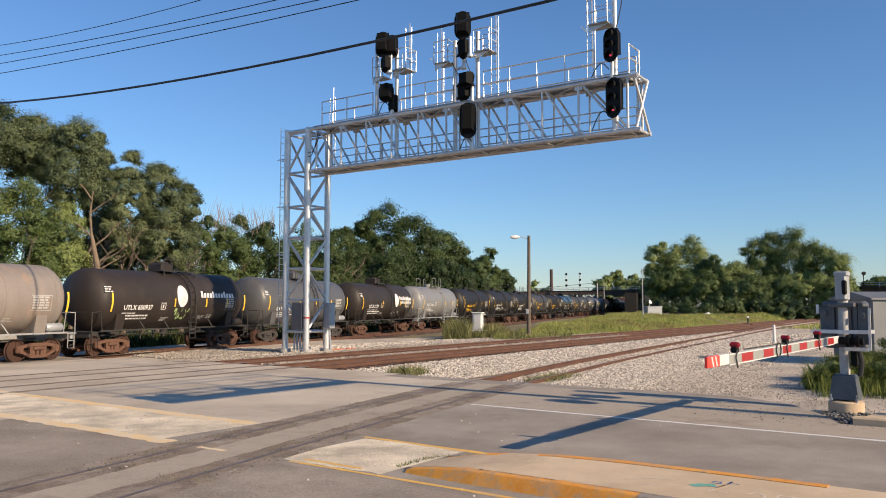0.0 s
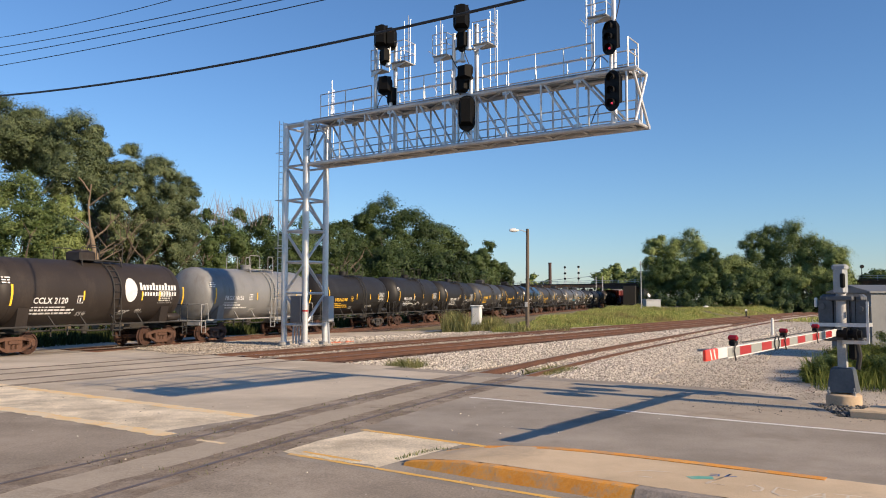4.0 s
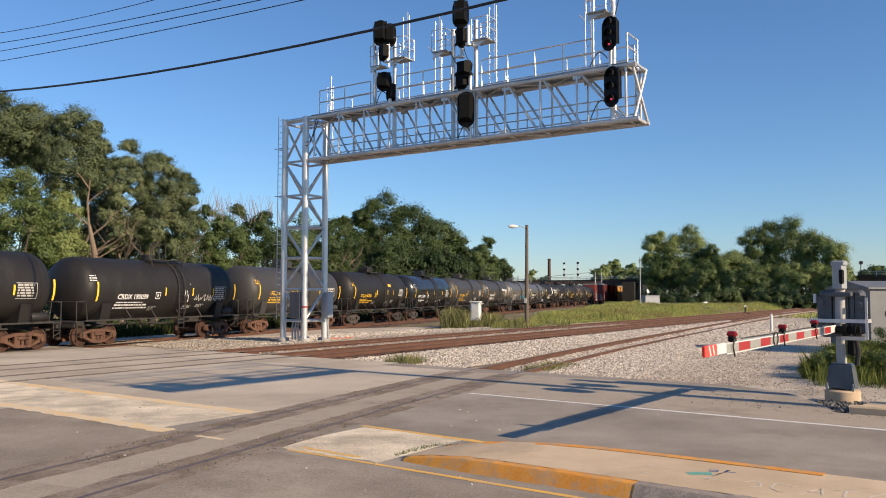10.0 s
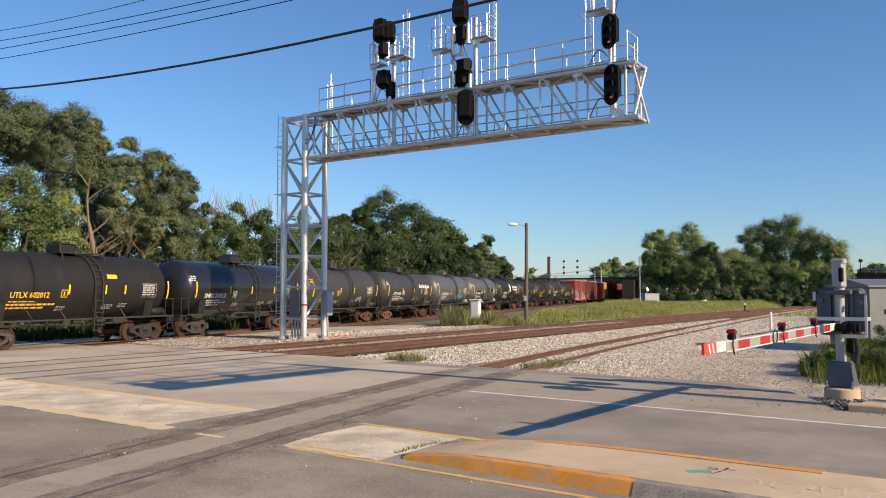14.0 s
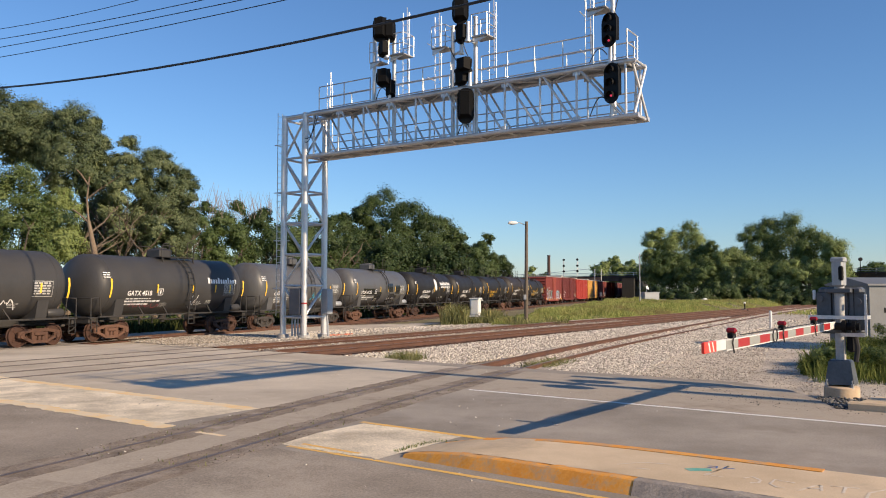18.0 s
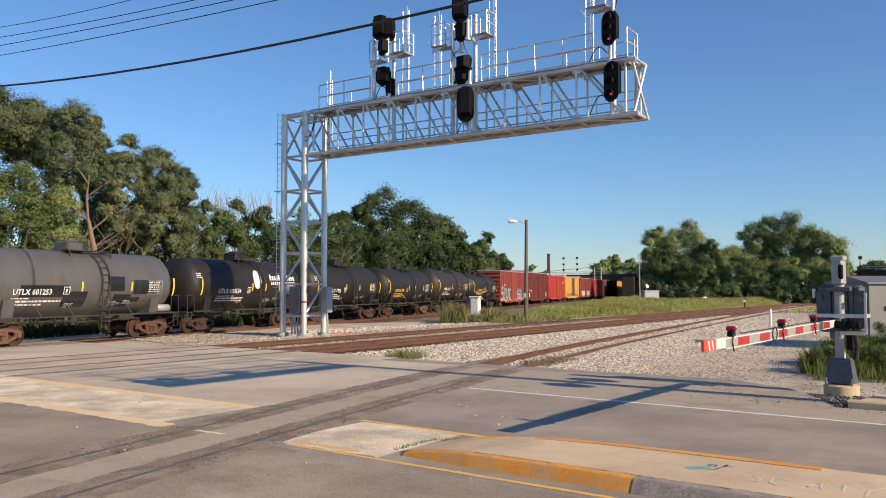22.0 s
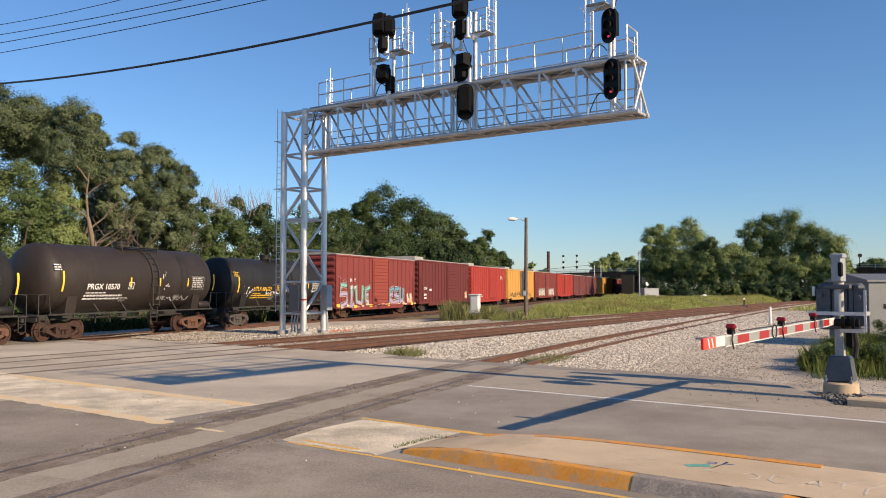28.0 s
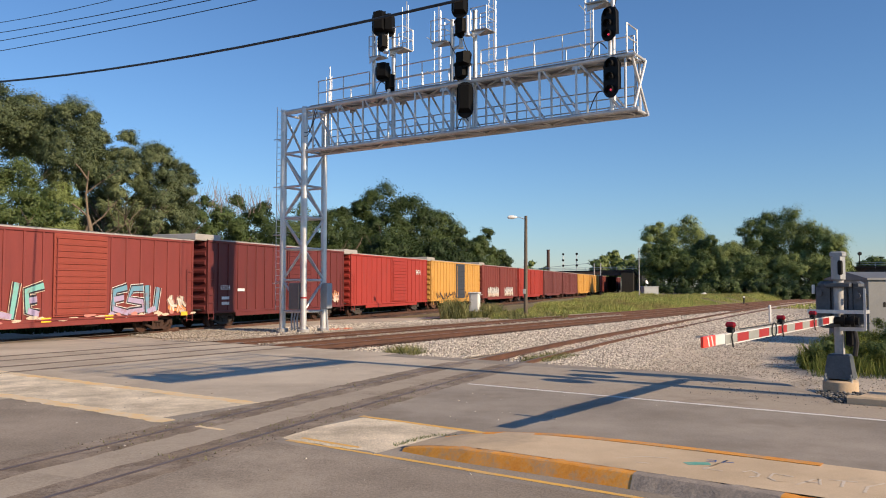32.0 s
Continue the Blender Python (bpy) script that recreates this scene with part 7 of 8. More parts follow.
def leaf_mesh(name, clumps, count, size, mat, seed):
    """Small leaf blades gathered in round, ragged clumps: (x, y, z, radius, way out of the bough)."""
    rng = np.random.default_rng(seed)
    cs = np.array(clumps)
    n_ = len(cs) * count
    who = np.repeat(np.arange(len(cs)), count)
    d = rng.normal(size=(n_, 3))
    d /= np.linalg.norm(d, axis=1)[:, None]
    rad = cs[who, 3] * np.clip(np.abs(rng.normal(0.78, 0.3, n_)), 0, 1.45)
    way = cs[who, 4:7] / (np.linalg.norm(cs[who, 4:7], axis=1)[:, None] + 1e-6)
    reach = d * rad[:, None] * np.array([1.0, 1.0, 0.75])
    mid = cs[who, :3] + reach + way * (np.sum(reach * way, axis=1) * 0.45)[:, None]
    nrm = d * 0.85 + cs[who, 4:7] * 0.75 + rng.normal(size=(n_, 3)) * 0.3 + np.array([0, 0, 0.3])
    nrm /= np.linalg.norm(nrm, axis=1)[:, None]
    t = np.cross(nrm, rng.normal(size=(n_, 3)))
    t /= np.linalg.norm(t, axis=1)[:, None] + 1e-9
    b = np.cross(nrm, t)
    ln = size * (0.6 + 0.8 * rng.random(n_))[:, None]
    wd = ln * (0.45 + 0.25 * rng.random(n_))[:, None]
    quad = np.stack([mid - t * ln, mid - b * wd, mid + t * ln, mid + b * wd], axis=1).reshape(-1, 3)
    me = bpy.data.meshes.new(name)
    me.vertices.add(4 * n_)
    me.vertices.foreach_set("co", quad.ravel())
    me.loops.add(4 * n_)
    me.loops.foreach_set("vertex_index", np.arange(4 * n_))
    me.polygons.add(n_)
    me.polygons.foreach_set("loop_start", np.arange(n_) * 4)
    me.polygons.foreach_set("loop_total", np.full(n_, 4))
    me.update()
    me.validate()
    me.materials.append(mat)
    return me


def tree(x, y, h, width, mat, label, seed, trunk=0.32, low=0.25, clumps=46, count=130, leaf=0.2, lean=0.0, bare=0):
    rng = random.Random(seed)
    g = thing("tree", label, "tree", pose(x, y, -0.4))
    wood = Shape()
    limbs = []
    def limb(p, d, length, r, depth):
        q, n_ = Vector(p), 4
        for i in range(n_):
            d = (d + Vector((rng.uniform(-0.18, 0.18), rng.uniform(-0.18, 0.18), rng.uniform(-0.05, 0.14)))).normalized()
            e = q + d * length / n_
            wood.rod(q, e, r * (1 - 0.16 * i), 7, r * (1 - 0.16 * (i + 1)), caps=False)
            q = e
        limbs.append((q, depth))
        if depth < 2:
            for k in range(3 if depth else 5):
                a = rng.uniform(0, 2 * math.pi)
                out = Vector((math.cos(a), math.sin(a), rng.uniform(0.25, 0.9))).normalized()
                limb(q - d * length * rng.uniform(0.0, 0.45), (d * 0.4 + out).normalized(), length * rng.uniform(0.4, 0.6), r * 0.42, depth + 1)
    limb((0, 0, 0), Vector((lean, 0, 1)).normalized(), h * 0.46, trunk, 0)
    part("trunk", wood, BARK, g, "grey-brown trunk and limbs", smooth=True)
    cl = []
    high, wide = h * (1 - low) / 2, width / 2
    heart = Vector((lean * h * 0.4, 0, h * (1 + low) / 2))
    boughs = max(7, clumps // 6)
    for i in range(boughs):
        u = 1 - 1.75 * (i + 0.5) / boughs
        a = i * 2.39996 + rng.uniform(-0.5, 0.5)
        e = math.sqrt(max(0.0, 1 - u * u))
        out = Vector((e * math.cos(a), e * math.sin(a), u))
        big = min(high, wide) * rng.uniform(0.34, 0.56)
        far_out = rng.uniform(0.8, 1.06)
        c = heart + Vector((out.x * (wide * far_out - big), out.y * (wide * far_out - big), out.z * (high * far_out - big)))
        for k in range(14):
            v = Vector((rng.gauss(0, 1), rng.gauss(0, 1), rng.gauss(0.35, 1))) + out * 0.8
            v.normalize()
            rr = big * rng.uniform(0.24, 0.5)
            p = c + v * (big - rr * 0.6) * rng.uniform(0.75, 1.0)
            cl.append((p.x, p.y, min(p.z, h - rr * 0.4), rr, *v))
    for i in range(6):
        p = heart + Vector((rng.uniform(-0.4, 0.4) * wide, rng.uniform(-0.4, 0.4) * wide, rng.uniform(-0.6, 0.4) * high))
        cl.append((*p, min(high, wide) * 0.5, 0, 0, 0.2))
    part("crown", leaf_mesh("crown", cl, count, leaf, mat, seed), mat, g, "crown of many small leaf clumps")
    if bare:
        tw = Shape()
        for i in range(bare):
            a = rng.uniform(0, 6.28)
            p = Vector((rng.uniform(-0.45, 0.45) * width, rng.uniform(-0.3, 0.3) * width, h * rng.uniform(0.8, 0.95)))
            tw.rod(p, p + Vector((math.cos(a) * 0.5, math.sin(a) * 0.5, rng.uniform(0.9, 2.0))), 0.022, 4, 0.008)
        tagged(part("bare_brushwood", tw, TWIG, g), "bare grey twigs above the crown", kind="stuff")
    return g


def placed(px, top, width, y, mat, label, seed, **kw):
    """A tree by its bearing, top and width as seen from the road, at distance y."""
    k = y / FOCAL
    return tree((px - 784) * k, y, EYE_Z + ((508 - top) * 1.05 + 5) * k + 0.4, width * k * 1.08, mat, label, seed, **kw)


WILLOW = "tall grey-green tree behind the far track"
for i, (px, top, width, y, lean, low) in enumerate(((-150, 165, 170, 56, 0.0, 0.3), (-20, 167, 160, 57, 0.0, 0.64), (40, 178, 110, 60, 0.0, 0.6), (118, 190, 130, 58, 0.0, 0.5), (160, 205, 70, 62, 0.0, 0.45), (25, 292, 150, 54, 0.0, 0.12), (95, 330, 110, 56, 0.0, 0.2), (216, 246, 84, 60, 0.0, 0.3), (276, 250, 100, 61, 0.0, 0.25), (318, 290, 70, 64, 0.0, 0.2), (180, 330, 110, 66, 0.0, 0.2), (250, 345, 130, 64, 0.0, 0.1))):
    placed(px, top, width, y, LEAF_GREY if i not in (5, 6) else LEAF, WILLOW, 100 + i, lean=lean, low=low, clumps=112, count=175, leaf=0.07, trunk=0.2)
for i, (px, top, width, y) in enumerate(((352, 352, 90, 72), (402, 358, 110, 76), (458, 360, 100, 80), (515, 372, 110, 84), (572, 380, 90, 88), (600, 372, 60, 92))):
    placed(px, top, width, y, LEAF_DEEP, "mid-green tree behind the far track with bare twigs on top", 120 + i, clumps=84, count=110, leaf=0.10, bare=60 if i < 3 else 0, low=0.12)
for i, (px, top, width, y) in enumerate(((640, 352, 80, 104), (672, 336, 110, 106), (724, 350, 120, 108), (772, 368, 100, 110), (808, 410, 60, 110), (690, 415, 130, 100), (770, 428, 120, 102), (610, 420, 90, 96), (836, 432, 60, 118), (855, 414, 66, 122), (884, 445, 44, 126), (820, 450, 80, 112))):
    placed(px, top, width, y, LEAF_DEEP, "dense deep green tree behind the far track", 140 + i, clumps=104, count=105, leaf=0.125, low=0.06)
for i, (px, top, width, y) in enumerate(((1160, 405, 60, 142), (1212, 387, 100, 146), (1250, 420, 60, 142), (1290, 432, 80, 138), (1346, 384, 80, 146), (1392, 376, 110, 148), (1450, 396, 100, 146), (1478, 420, 50, 142), (1180, 440, 90, 134), (1240, 455, 100, 132), (1312, 462, 90, 132), (1370, 455, 100, 136), (1430, 455, 110, 136), (1480, 462, 70, 134))):
    y *= 0.0064 * 256.6 / (1 + 0.871 * (px - 784) / 1414)
    placed(px, top, width, y, LEAF, "rounded green tree beyond the junction", 170 + i, clumps=104, count=110, leaf=0.165, low=0.04)
for i, (px, top, width, y) in enumerate(((1062, 460, 40, 340), (1080, 452, 46, 345), (1108, 458, 50, 340), (1130, 464, 46, 335), (1545, 462, 60, 260), (1590, 458, 80, 255), (938, 470, 26, 360), (960, 480, 36, 360))):
    placed(px, top, width, y, LEAF, "distant green tree beyond the bridge", 200 + i, clumps=42, count=60, leaf=0.5, low=0.1)


def sunlit_trunk():
    """A leaning forked trunk that stands clear of the leaves."""
    k = 52.0 / FOCAL
    def at(px, py, r=0.0):
        return Vector(((px - 160) * k, r, EYE_Z + (508 - py) * k + 0.4))
    g = thing("tree", "leaning forked tree trunk in sunlight behind the far track", "tree", pose((160 - 784) * k, 52.0, -0.4))
    part("trunk", Shape().rod((0.3, 0, 0), at(166, 440), 0.2, 9, 0.18).rod(at(166, 440), at(154, 385), 0.18, 9, 0.12), TRUNK_TAN, g, "tan sunlit trunk", smooth=True)
    for pts, r in ((((154, 387), (150, 345), (154, 305)), 0.08), (((154, 387), (140, 374), (126, 364)), 0.07), (((150, 345), (172, 328), (196, 312), (216, 298)), 0.05), (((152, 320), (138, 300), (126, 288)), 0.06)):
        sh = Shape()
        for i, (p, q) in enumerate(zip(pts[:-1], pts[1:])):
            sh.rod(at(*p), at(*q), r * (1 - 0.2 * i), 7, r * (0.8 - 0.2 * i), caps=False)
        part("limb", sh, TRUNK_TAN, g, smooth=True)
    rng, cl = random.Random(8), []
    for px, py in ((150, 258), (218, 294), (205, 300), (128, 284), (180, 310)):
        p = at(px, py)
        cl.append((p.x, p.y, p.z, 0.6, 0.3, -0.5, 0.6))
    part("crown", leaf_mesh("crown", cl, 160, 0.085, LEAF_GREY, 9), LEAF_GREY, g, "thin tufts of leaves")


sunlit_trunk()


def bush(px, top, width, y, mat, seed, label="leafy bush behind the far track, coloured dark as shade", count=230, leaf=0.10, base=-0.4):
    k, rng = y / FOCAL, random.Random(seed)
    h, w = EYE_Z + (508 - top) * k - base, width * k
    g = thing("bush", label, "bush", pose((px - 784) * k, y, base), group="bushes along the line")
    cl = []
    for i in range(20):
        a, r_ = rng.uniform(0, 6.28), w / 2 * math.sqrt(rng.random())
        z = h * rng.uniform(0.1, 0.9) * (1 - 0.5 * (2 * r_ / w) ** 2)
        cl.append((r_ * math.cos(a), r_ * math.sin(a) * 0.8, z, w * rng.uniform(0.10, 0.18), math.cos(a) * 0.6, math.sin(a) * 0.6, 0.6))
    part("foliage", leaf_mesh("foliage", cl, count, leaf, mat, seed), mat, g)
    for i in range(4):
        c = cl[i]
        part("stem", Shape().rod((c[0] * 0.2, c[1] * 0.2, 0), c[:3], 0.05, 5, 0.015), BARK, g)


# dark bush rows: their colour gives the shade below the tree crowns
for i in range(23):
    rng = random.Random(300 + i)
    px = -40 + i * 36 + rng.uniform(-8, 8)
    y = 50 + i * 2.1 + rng.uniform(-2, 3)
    bush(px, 432 + i * 1.2 + rng.uniform(-22, 18), 105 - i * 1.2, y, LEAF_DEEP, 300 + i)
for i in range(15):
    rng = random.Random(340 + i)
    bush(1165 + i * 25 + rng.uniform(-6, 6), 486 + rng.uniform(-10, 10), 52, 128 + rng.uniform(-4, 4), LEAF_DEEP, 340 + i, "leafy bush beyond the junction, coloured dark as shade", 200, 0.16)

for i, (px, top, width, y) in enumerate(((1440, 618, 50, 21.5), (1466, 596, 60, 22), (1500, 560, 80, 24), (1534, 566, 90, 23), (1562, 556, 90, 22.5), (1590, 560, 110, 22), (1524, 592, 80, 21), (1562, 600, 90, 20.5), (1640, 560, 130, 22))):
    bush(px, top, width, y, (WEED, LEAF, WEED)[i % 3], 400 + i, "low leafy weeds behind the crossing gate", 420, 0.026, -0.12)


# ---- loose stones, weeds and grass ----
def quads_mesh(name, verts, faces, mat):
    me = bpy.data.meshes.new(name)
    verts, faces = np.asarray(verts, dtype=np.float32), np.asarray(faces, dtype=np.int32)
    k = faces.shape[1]
    me.vertices.add(len(verts))
    me.vertices.foreach_set("co", verts.ravel())
    me.loops.add(faces.size)
    me.loops.foreach_set("vertex_index", faces.ravel())
    me.polygons.add(len(faces))
    me.polygons.foreach_set("loop_start", np.arange(len(faces)) * k)
    me.polygons.foreach_set("loop_total", np.full(len(faces), k))
    me.update()
    me.validate()
    me.materials.append(mat)
    return me


def inside(pts, poly):
    """Which points of the plan lie within an outline."""
    x, y = pts[:, 0], pts[:, 1]
    hit = np.zeros(len(pts), bool)
    for (ax, ay), (bx, by) in zip(poly, poly[1:] + poly[:1]):
        cross = ((ay > y) != (by > y)) & (x < (bx - ax) * (y - ay) / (by - ay + 1e-12) + ax)
        hit ^= cross
    return hit


def scatter(poly, n_, seed, near=0.0):
    rng = np.random.default_rng(seed)
    lo, hi = np.min(poly, axis=0), np.max(poly, axis=0)
    out = np.zeros((0, 2))
    while len(out) < n_:
        p = lo + (hi - lo) * rng.random((n_ * 2, 2))
        if near:
            p = p[rng.random(len(p)) < np.clip((near / np.maximum(near, np.hypot(p[:, 0], p[:, 1]))) ** 1.6, 0.02, 1)]
        out = np.vstack([out, p[inside(p, poly)]])
    return out[:n_], rng


OCTA = np.array([(1, 0, 0), (-1, 0, 0), (0, 1, 0), (0, -1, 0), (0, 0, 1), (0, 0, -1)], float)
OCTA_F = np.array([(0, 2, 4), (2, 1, 4), (1, 3, 4), (3, 0, 4), (2, 0, 5), (1, 2, 5), (3, 1, 5), (0, 3, 5)])


def stones(name, poly, n_, size, z, mat, label, seed, near=25.0):
    p, rng = scatter(poly, n_, seed, near)
    v = OCTA[None] * (1 + rng.uniform(-0.35, 0.35, (n_, 6, 3)))
    turn = rng.normal(size=(n_, 3, 3))
    q, _ = np.linalg.qr(turn)
    v = np.einsum("nij,nkj->nki", q, v) + rng.uniform(-0.18, 0.18, (n_, 6, 3))
    dist = np.hypot(p[:, 0], p[:, 1])
    r = size * (0.5 + rng.random(n_)) * np.clip(dist / 30, 1, 1.8)
    v *= r[:, None, None]
    v[:, :, 2] *= 0.75
    heights = np.array([z(a, b) for a, b in p]) if callable(z) else np.full(n_, z)
    v += np.concatenate([p, heights[:, None] + 0.2 * r[:, None]], axis=1)[:, None, :]
    f = (OCTA_F[None] + 6 * np.arange(n_)[:, None, None]).reshape(-1, 3)
    ob = new(name, quads_mesh(name, v.reshape(-1, 3), f, mat))
    return tagged(ob, label, "stones", kind="stuff")


between = [tuple(main_line(s, -0.9).xy) for s in (10.5, 20, 40, 62)] + [(24.0, 64.5), (13.2, 46.5), (3.6, 30.2), (-0.8, 23.0)]
stones("ballast_stones", between, 24000, 0.033, -0.17, BALLAST_STONE, "pale limestone ballast between the tracks", 1)
right_bank = [(2.7, 21.9), (5.0, 20.9), (7.2, 26), (11.2, 34), (16.6, 43.5), (26.8, 61), (25.4, 65), (14.2, 45), (8.2, 34), (3.6, 25)]
stones("ballast_stones", right_bank, 20000, 0.03, -0.085, BALLAST_STONE, "pale limestone ballast beside the siding", 2)
wide_bank = [(4.6, 21.2), (7.4, 20.0), (9.5, 24), (13, 32), (18, 42), (27, 60), (26.5, 62), (16, 43), (10.6, 33.4), (6.6, 25.6)]
stones("ballast_stones", wide_bank, 5200, 0.024, -0.088, BALLAST_STONE, "limestone pieces thinning out towards the lot", 41)
lot_spread = [(5.2, 21.2), (9.3, 18.4), (11, 21), (14.5, 29), (24, 33), (40, 62), (36, 84), (26, 62), (15.5, 40), (9.6, 27.5)]
stones("gravel_stones", lot_spread, 14000, 0.012, -0.088, BALLAST_STONE, "loose pale gravel strewn over the lot", 9, 22)
stones("dark_stones", lot_spread, 2600, 0.014, -0.088, BROWN_STONE, "dark stones strewn over the gravel lot", 10, 24)
gauge_strip = [(0.9, 22.6), (2.3, 21.8), (6.0, 29.6), (10.2, 37.4), (34, 81), (32.6, 82), (8.9, 38.6), (4.5, 31)]
stones("ballast_stones", gauge_strip, 9000, 0.036, -0.185, BALLAST_STONE, "pale ballast between the siding rails", 3)
six_foot = [tuple(main_line(s, o).xy) for s, o in ((11, 1.75), (46, 1.75), (46, 2.9), (11, 2.9))]
stones("pale_stones", six_foot, 4200, 0.04, -0.09, DUSTY_STONE, "pale stones between the two main tracks", 42, 40)
rusty = [tuple(main_line(s, -0.9).xy) for s in (10.5, 30, 70)] + [tuple(main_line(s, 5.9).xy) for s in (70, 30, 10.5)]
stones("rusty_stones", rusty, 14000, 0.04, -0.235, BROWN_STONE, "rust-stained ballast on the double track", 4)
mast_foot = [tuple(main_line(s, 5.6).xy) for s in (9.5, 20, 45)] + [tuple(main_line(s, 10.6).xy) for s in (45, 20, 9.5, 6)]
stones("pale_stones", mast_foot, 12000, 0.032, lambda a, b: level(a, b) - 0.14, DUSTY_STONE, "pale stones around the gantry foot", 5, 40)
gate_side = [tuple(on_road(a, w).xy) for a, w in ((-9, 18.9), (-4.6, 17.5), (-3.1, 16.5), (1.5, 16.6), (6, 19.5), (2, 26), (-6, 26))]
stones("gravel_stones", gate_side, 4200, 0.016, -0.095, DUSTY_STONE, "loose gravel beside the crossing gate", 6, 18)
DARK_STONE = material("dark crushed stone", (0.05, 0.048, 0.045), (0.20, 0.19, 0.175), 0.9, scale=6, fine=60, bump=0.3, island=0.9)
dark_side = [tuple(on_road(a, w).xy) for a, w in ((-4.6, 17.3), (-3.4, 16.0), (-2.7, 15.9), (-2.5, 16.6), (3, 17.3), (3, 18.4), (-3, 18.3))]
stones("dark_stones", dark_side, 2600, 0.035, -0.05, DARK_STONE, "dark crushed stone around the gate base", 7, 18)
litter = [tuple(on_road(a, w).xy) for a, w in ((-5.5, 15.6), (-1.5, 15.4), (-1.2, 16.1), (-3.4, 17.2), (-6.5, 18.2))]
stones("dark_grit", litter, 200, 0.013, 0.001, DARK_STONE, "dark grit washed over the shoulder", 43, 18)
road_bits = [tuple(on_road(a, w).xy) for a, w in ((-20, 6), (-5, 6), (-5, 12), (-6, 18), (-20, 18))]
stones("road_grit", road_bits, 170, 0.014, 0.0, BALLAST_STONE, "scattered pale grit on the road", 8, 12)


def blades(name, poly, n_, tall, z, mat, label, seed, near=30.0, width=0.012, lean=0.5, kind="stuff", category="grass", patchy=0.0):
    p, rng = scatter(poly, n_, seed, near)
    lush = np.ones(n_)
    if patchy:
        lush = np.array([0.6 * noise.noise((x * patchy, y * patchy, seed)) + 0.4 * noise.noise((x * patchy * 3.1, y * patchy * 3.1, seed + 5)) for x, y in p])
        keep = lush > -0.12 + 0.25 * (rng.random(n_) - 0.5)
        p, n_, lush = p[keep], int(keep.sum()), 0.55 + 2.2 * np.clip(lush[keep] + 0.1, 0, 0.5)
    dist = np.hypot(p[:, 0], p[:, 1])
    h = tall * (0.45 + 0.75 * rng.random(n_)) * lush[:n_]
    a = rng.uniform(0, 2 * np.pi, n_)
    w = width * np.clip(dist / 18, 1, 6) * (0.7 + 0.6 * rng.random(n_))
    zz = np.array([z(x, y) for x, y in p]) if callable(z) else np.full(n_, z)
    base = np.concatenate([p, zz[:, None]], axis=1)
    out = np.stack([np.cos(a), np.sin(a), np.zeros(n_)], axis=1)
    b_ = rng.uniform(0, 2 * np.pi, n_)
    side = np.stack([np.cos(b_), np.sin(b_), np.zeros(n_)], axis=1) * w[:, None]
    mid = base + out * (0.18 * lean * h)[:, None] + np.array([0, 0, 0.55]) * h[:, None]
    tip = base + out * (0.75 * lean * h * rng.random(n_))[:, None] + np.array([0, 0, 1.0]) * h[:, None]
    v = np.stack([base - side, base + side, mid + side * 0.8, tip, mid - side * 0.8], axis=1).reshape(-1, 3)
    f = np.arange(5 * n_).reshape(-1, 5)
    ob = new(name, quads_mesh(name, v, f, mat))
    return tagged(ob, label, category, kind=kind)


def bank(x, y):
    """The low grassy bank between the double track and the far track."""
    p = Vector((x, y)) - MAIN_O
    s, o = p.dot(MAIN_D), p.dot(MAIN_N)
    k = max(0.0, min(1.0, (s - 45) / 40)) * max(0.0, min(1.0, (o - 6.2) / 3)) * max(0.0, min(1.0, (26 - o + 0.22 * (s - 60)) / 6))
    return -0.36 + 0.85 * k + 0.1 * noise.noise((x * 0.2, y * 0.2, 0))


rows = []
for i in range(26):
    s = 30 + i * 5.5
    lo, hi = 5.7, 13.5 + 0.24 * max(0, s - 30)
    rows.append([main_line(s, lo + (hi - lo) * k / 9) for k in range(10)])
verts = [Vector((p.x, p.y, bank(p.x, p.y))) for r in rows for p in r]
alone("grass_bank", Shape().add(verts, [(i * 10 + j, i * 10 + j + 1, i * 10 + j + 11, i * 10 + j + 10)[::-1] for i in range(25) for j in range(9)]), DRY_GROUND, "low dry grassy bank between the tracks", "grass bank", "structure", smooth=True)
verge = [tuple(main_line(s, 6.4).xy) for s in (36, 60, 100, 165)] + [tuple(main_line(s, o).xy) for s, o in ((165, 42), (120, 33), (90, 24), (60, 17), (46, 12.4), (36, 8))]
blades("long_grass", verge, 150000, 0.36, bank, GRASS, "long yellow-green summer grass along the tracks", 11, 60, 0.0045, 1.1, patchy=0.13)
blades("weeds", [(-0.2, 58), (1.7, 58), (2.0, 63), (0.3, 66)], 1500, 1.4, -0.35, WISP, "tall seeding weeds round the white cabinet", 12, 60, 0.0035, 0.7)
blades("weeds", [(4.4, 53), (8.6, 55), (9.4, 62), (5.2, 62)], 5000, 0.5, -0.35, WISP, "weeds at the foot of the lamp pole", 13, 60, 0.004, 0.8, patchy=0.5)
blades("weeds", [(2.0, 60.2), (4.6, 60.2), (5.2, 66), (2.0, 66)], 5000, 0.55, -0.35, WISP, "low seeding weeds round the white cabinet", 21, 60, 0.004, 0.9, patchy=0.5)
blades("weeds", [(2.9, 61.8), (4.3, 61.8), (4.5, 64.5), (3.1, 64.5)], 1500, 1.0, -0.35, WISP, "low seeding weeds round the white cabinet", 22, 60, 0.0035, 0.8)
strip_dirt = [tuple(offset(SIDING, o_)[i]) for o_, rng_ in ((-0.35, range(10, 22)), (-1.15, range(21, 9, -1))) for i in rng_]
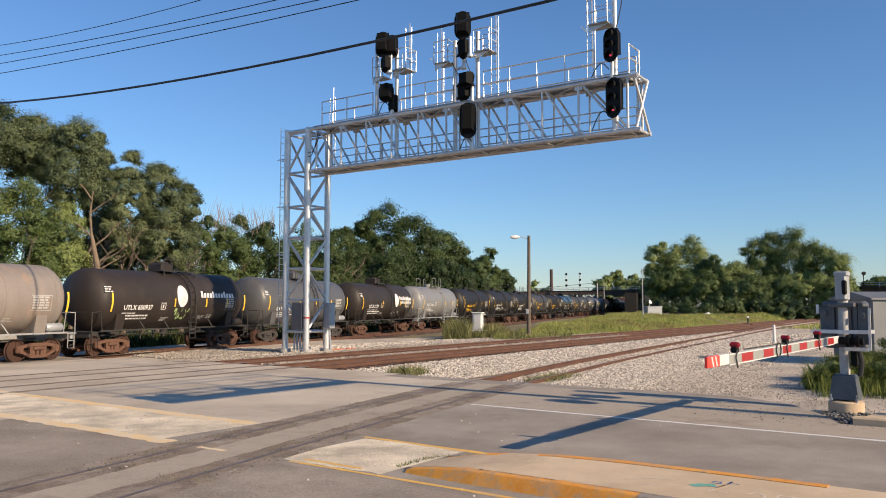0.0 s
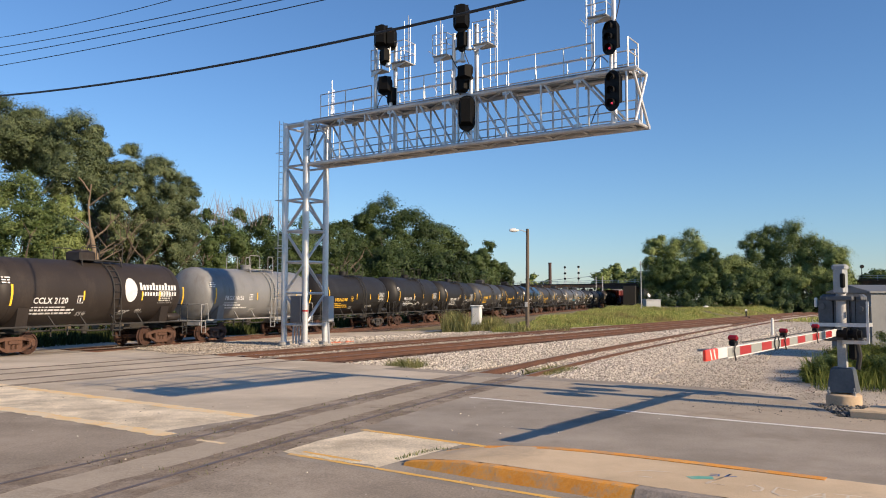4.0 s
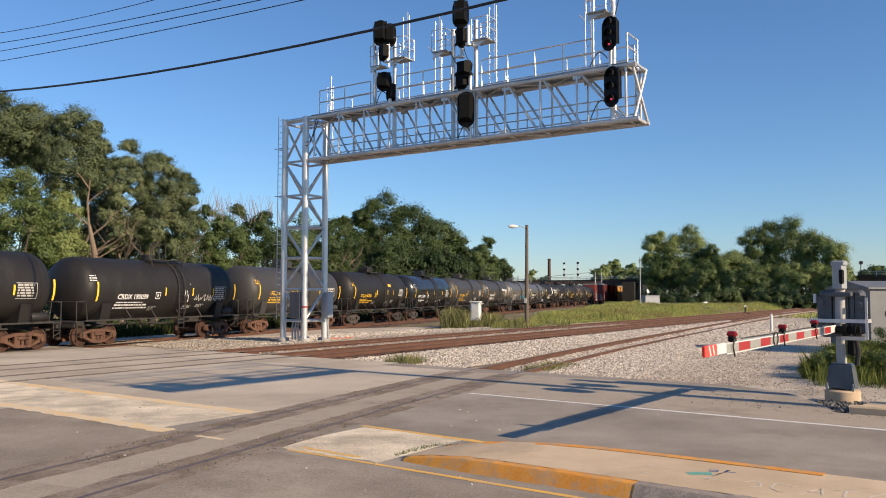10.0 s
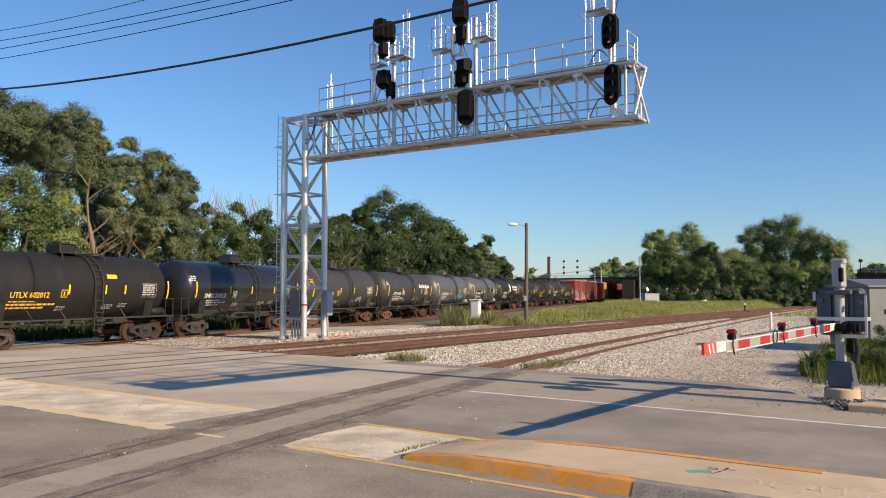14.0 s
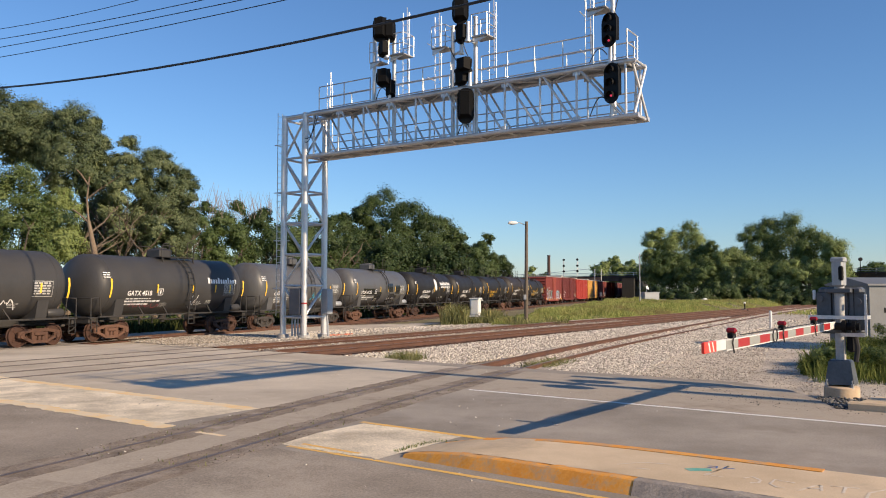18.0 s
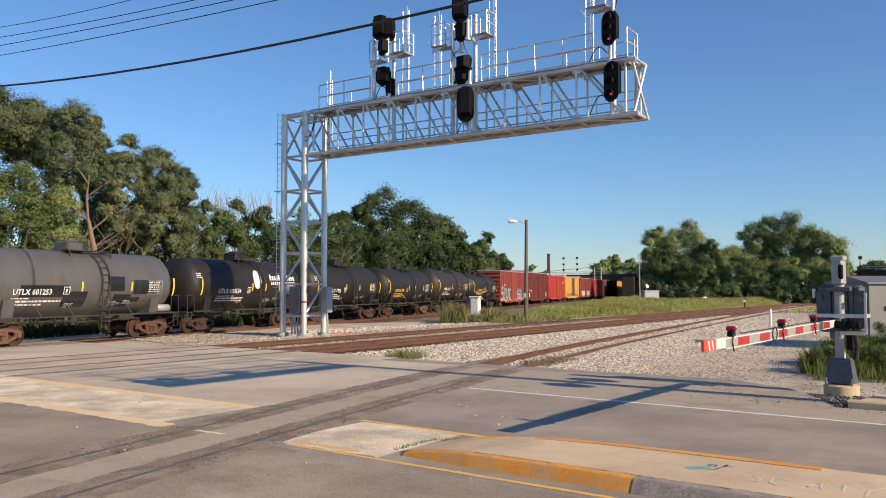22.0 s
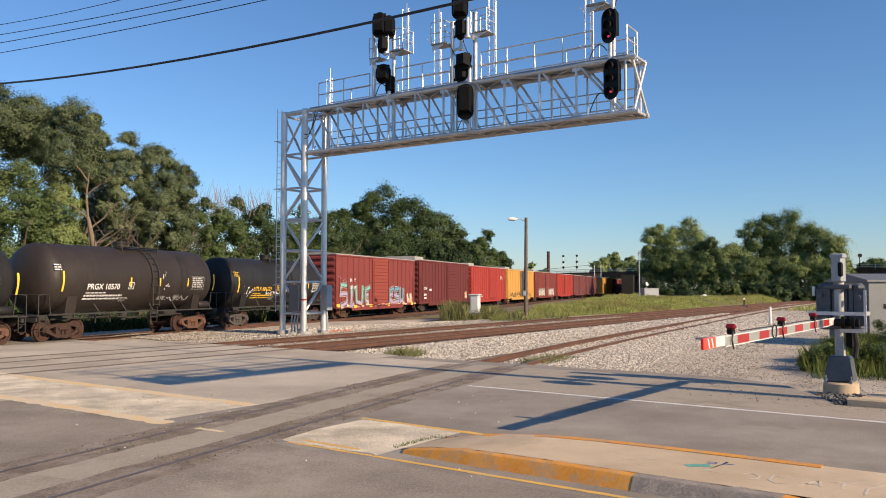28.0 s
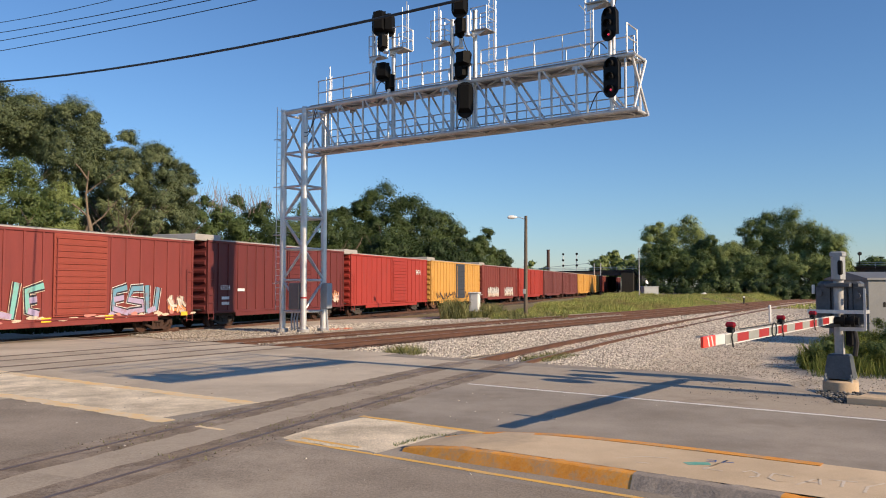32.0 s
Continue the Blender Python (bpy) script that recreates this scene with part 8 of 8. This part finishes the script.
strip_dirt_far = [tuple(offset(SIDING, o_)[i]) for o_, rng_ in ((1.15, range(10, 22)), (0.35, range(21, 9, -1))) for i in rng_]
DIRT_CLOD = material("dry brown clods", (0.08, 0.06, 0.045), (0.28, 0.23, 0.17), 0.95, scale=5, fine=40, bump=0.4, island=0.8)
for k_, poly_ in enumerate((strip_dirt, strip_dirt_far)):
    stones("dirt_clods", poly_, 380, 0.011, 0.003, DIRT_CLOD, "dry clods and grit beside the embedded rail", 30 + k_, 8)
    blades("weeds", poly_, 160, 0.05, 0.0, WEED, "sparse weeds beside the embedded rail", 34 + k_, 12, 0.004, 1.2)
behind = [tuple(far_line(s_, 4.6)[0]) for s_ in range(-60, 130, 6)] + [tuple(far_line(s_, 11)[0]) for s_ in range(126, -61, -6)]
# dark blades fill the shade seen beneath the cars
blades("undergrowth", behind, 36000, 0.75, -0.5, UNDERGROWTH, "tangled undergrowth behind the far track, darkened as shade", 23, 60, 0.016, 0.9)
foot = [tuple(main_line(s_, o_).xy) for s_, o_ in ((17, 8.2), (24, 8.4), (27, 11.5), (21, 12.5), (15, 11.5))]
SAND = material("pale spilled sand", (0.44, 0.38, 0.30), (0.70, 0.63, 0.52), 0.95, scale=3, fine=30, bump=0.5, island=0.4)
stones("pale_stones", foot, 2200, 0.045, lambda a, b: level(a, b) - 0.15, SAND, "pale sand and stones heaped at the gantry foot", 24, 60)
mid_strip = [tuple(main_line(s_, o_).xy) for s_, o_ in ((20, 9.8), (30, 7.5), (46, 6.2), (46, 10.5), (38, 12.5), (26, 14.5), (20, 14))]
stones("gravel_stones", mid_strip, 9000, 0.03, lambda a, b: level(a, b) - 0.14, BALLAST_STONE, "pale gravel between the double track and the far track", 27, 60)
edge_gravel = [(-19.4, 42.6), (-12.5, 36.6), (-9.0, 39.8), (-8.2, 46), (-12.4, 44.5), (-17.6, 41)]
stones("gravel_stones", edge_gravel, 6000, 0.03, lambda a, b: level(a, b) - 0.1, DUSTY_STONE, "grey gravel spilling from the tracks", 26, 60)
ORANGE_NET = material("torn orange netting", (0.50, 0.14, 0.07), (0.66, 0.26, 0.15), 0.8, bump=0.2, scale=6)
bits = [tuple(main_line(s_, o_).xy) for s_, o_ in ((21.4, 8.6), (23.4, 8.5), (23.5, 9.2), (21.5, 9.4))]
stones("orange_scraps", bits, 26, 0.06, lambda a, b: level(a, b) - 0.12, ORANGE_NET, "torn orange netting scraps beside the gantry foot", 25, 60)
blades("weeds", [(-2.1, 26.6), (-1.0, 26.2), (-0.5, 27.2), (-1.5, 27.9)], 900, 0.34, -0.2, WISP, "tuft of weeds in the ballast", 14, 30, 0.0032, 1.1)
blades("weeds", [(2.3, 24.1), (3.2, 23.3), (4.3, 25.4), (3.5, 26.0)], 1600, 0.24, -0.2, WISP, "dark weeds between the siding rails", 15, 30, 0.004, 1.1)
blades("weeds", [(9.0, 19.6), (14, 18.2), (22, 22), (22, 29), (14.0, 29), (10.6, 24)], 9000, 0.55, -0.12, WEED, "tall weeds behind the crossing gate", 16, 20, 0.007, 0.9)
blades("weeds", [(9.6, 20.2), (14, 19.0), (21, 22), (21, 28), (14.6, 28), (11.2, 24)], 3000, 0.8, -0.12, WEED, "tall seeding grass behind the crossing gate", 17, 20, 0.005, 0.7)
joint = [tuple(on_road(a, w).xy) for a, w in ((-6.95, 8.3), (-6.85, 8.3), (-6.85, 9.2), (-5.9, 9.65), (-6.0, 9.75), (-6.95, 9.25))]
blades("weeds", joint, 260, 0.045, 0.0, WEED, "small weeds in the joint at the median nose", 19, 10, 0.004, 1.2)
far_grass = [tuple(main_line(s, -14).xy) for s in (70, 150)] + [tuple(main_line(s, -3.2).xy) for s in (150, 70)]
blades("long_grass", far_grass, 4000, 0.4, -0.2, GRASS, "low grass beside the junction", 20, 80, 0.014)


# ---- what moves ----
def motions():
    for car, start in TRAIN:
        rows = []
        for i in range(33):
            s = start - SPEED * i
            (a, _), (b, _) = far_line(s - 4.0), far_line(s + 4.0)
            mid, way = (a + b) / 2, b - a
            rows.append((float(i), pose(mid.x, mid.y, RAIL_Z, 0, 0, math.degrees(math.atan2(way.y, way.x)))))
        walk(car, rows)
    # wheels turn as they roll: two steps in every fifteenth of a second
    for k, axles in enumerate(WHEELS[:21]):
        for w in axles:
            x, z = w.location.x, w.location.z
            walk(w, [(i / 15, Matrix.Translation((x, 0, z)) @ Matrix.Rotation(-(i / 15) * SPEED / WHEEL_R, 4, "Y")) for i in range(481)])


motions()
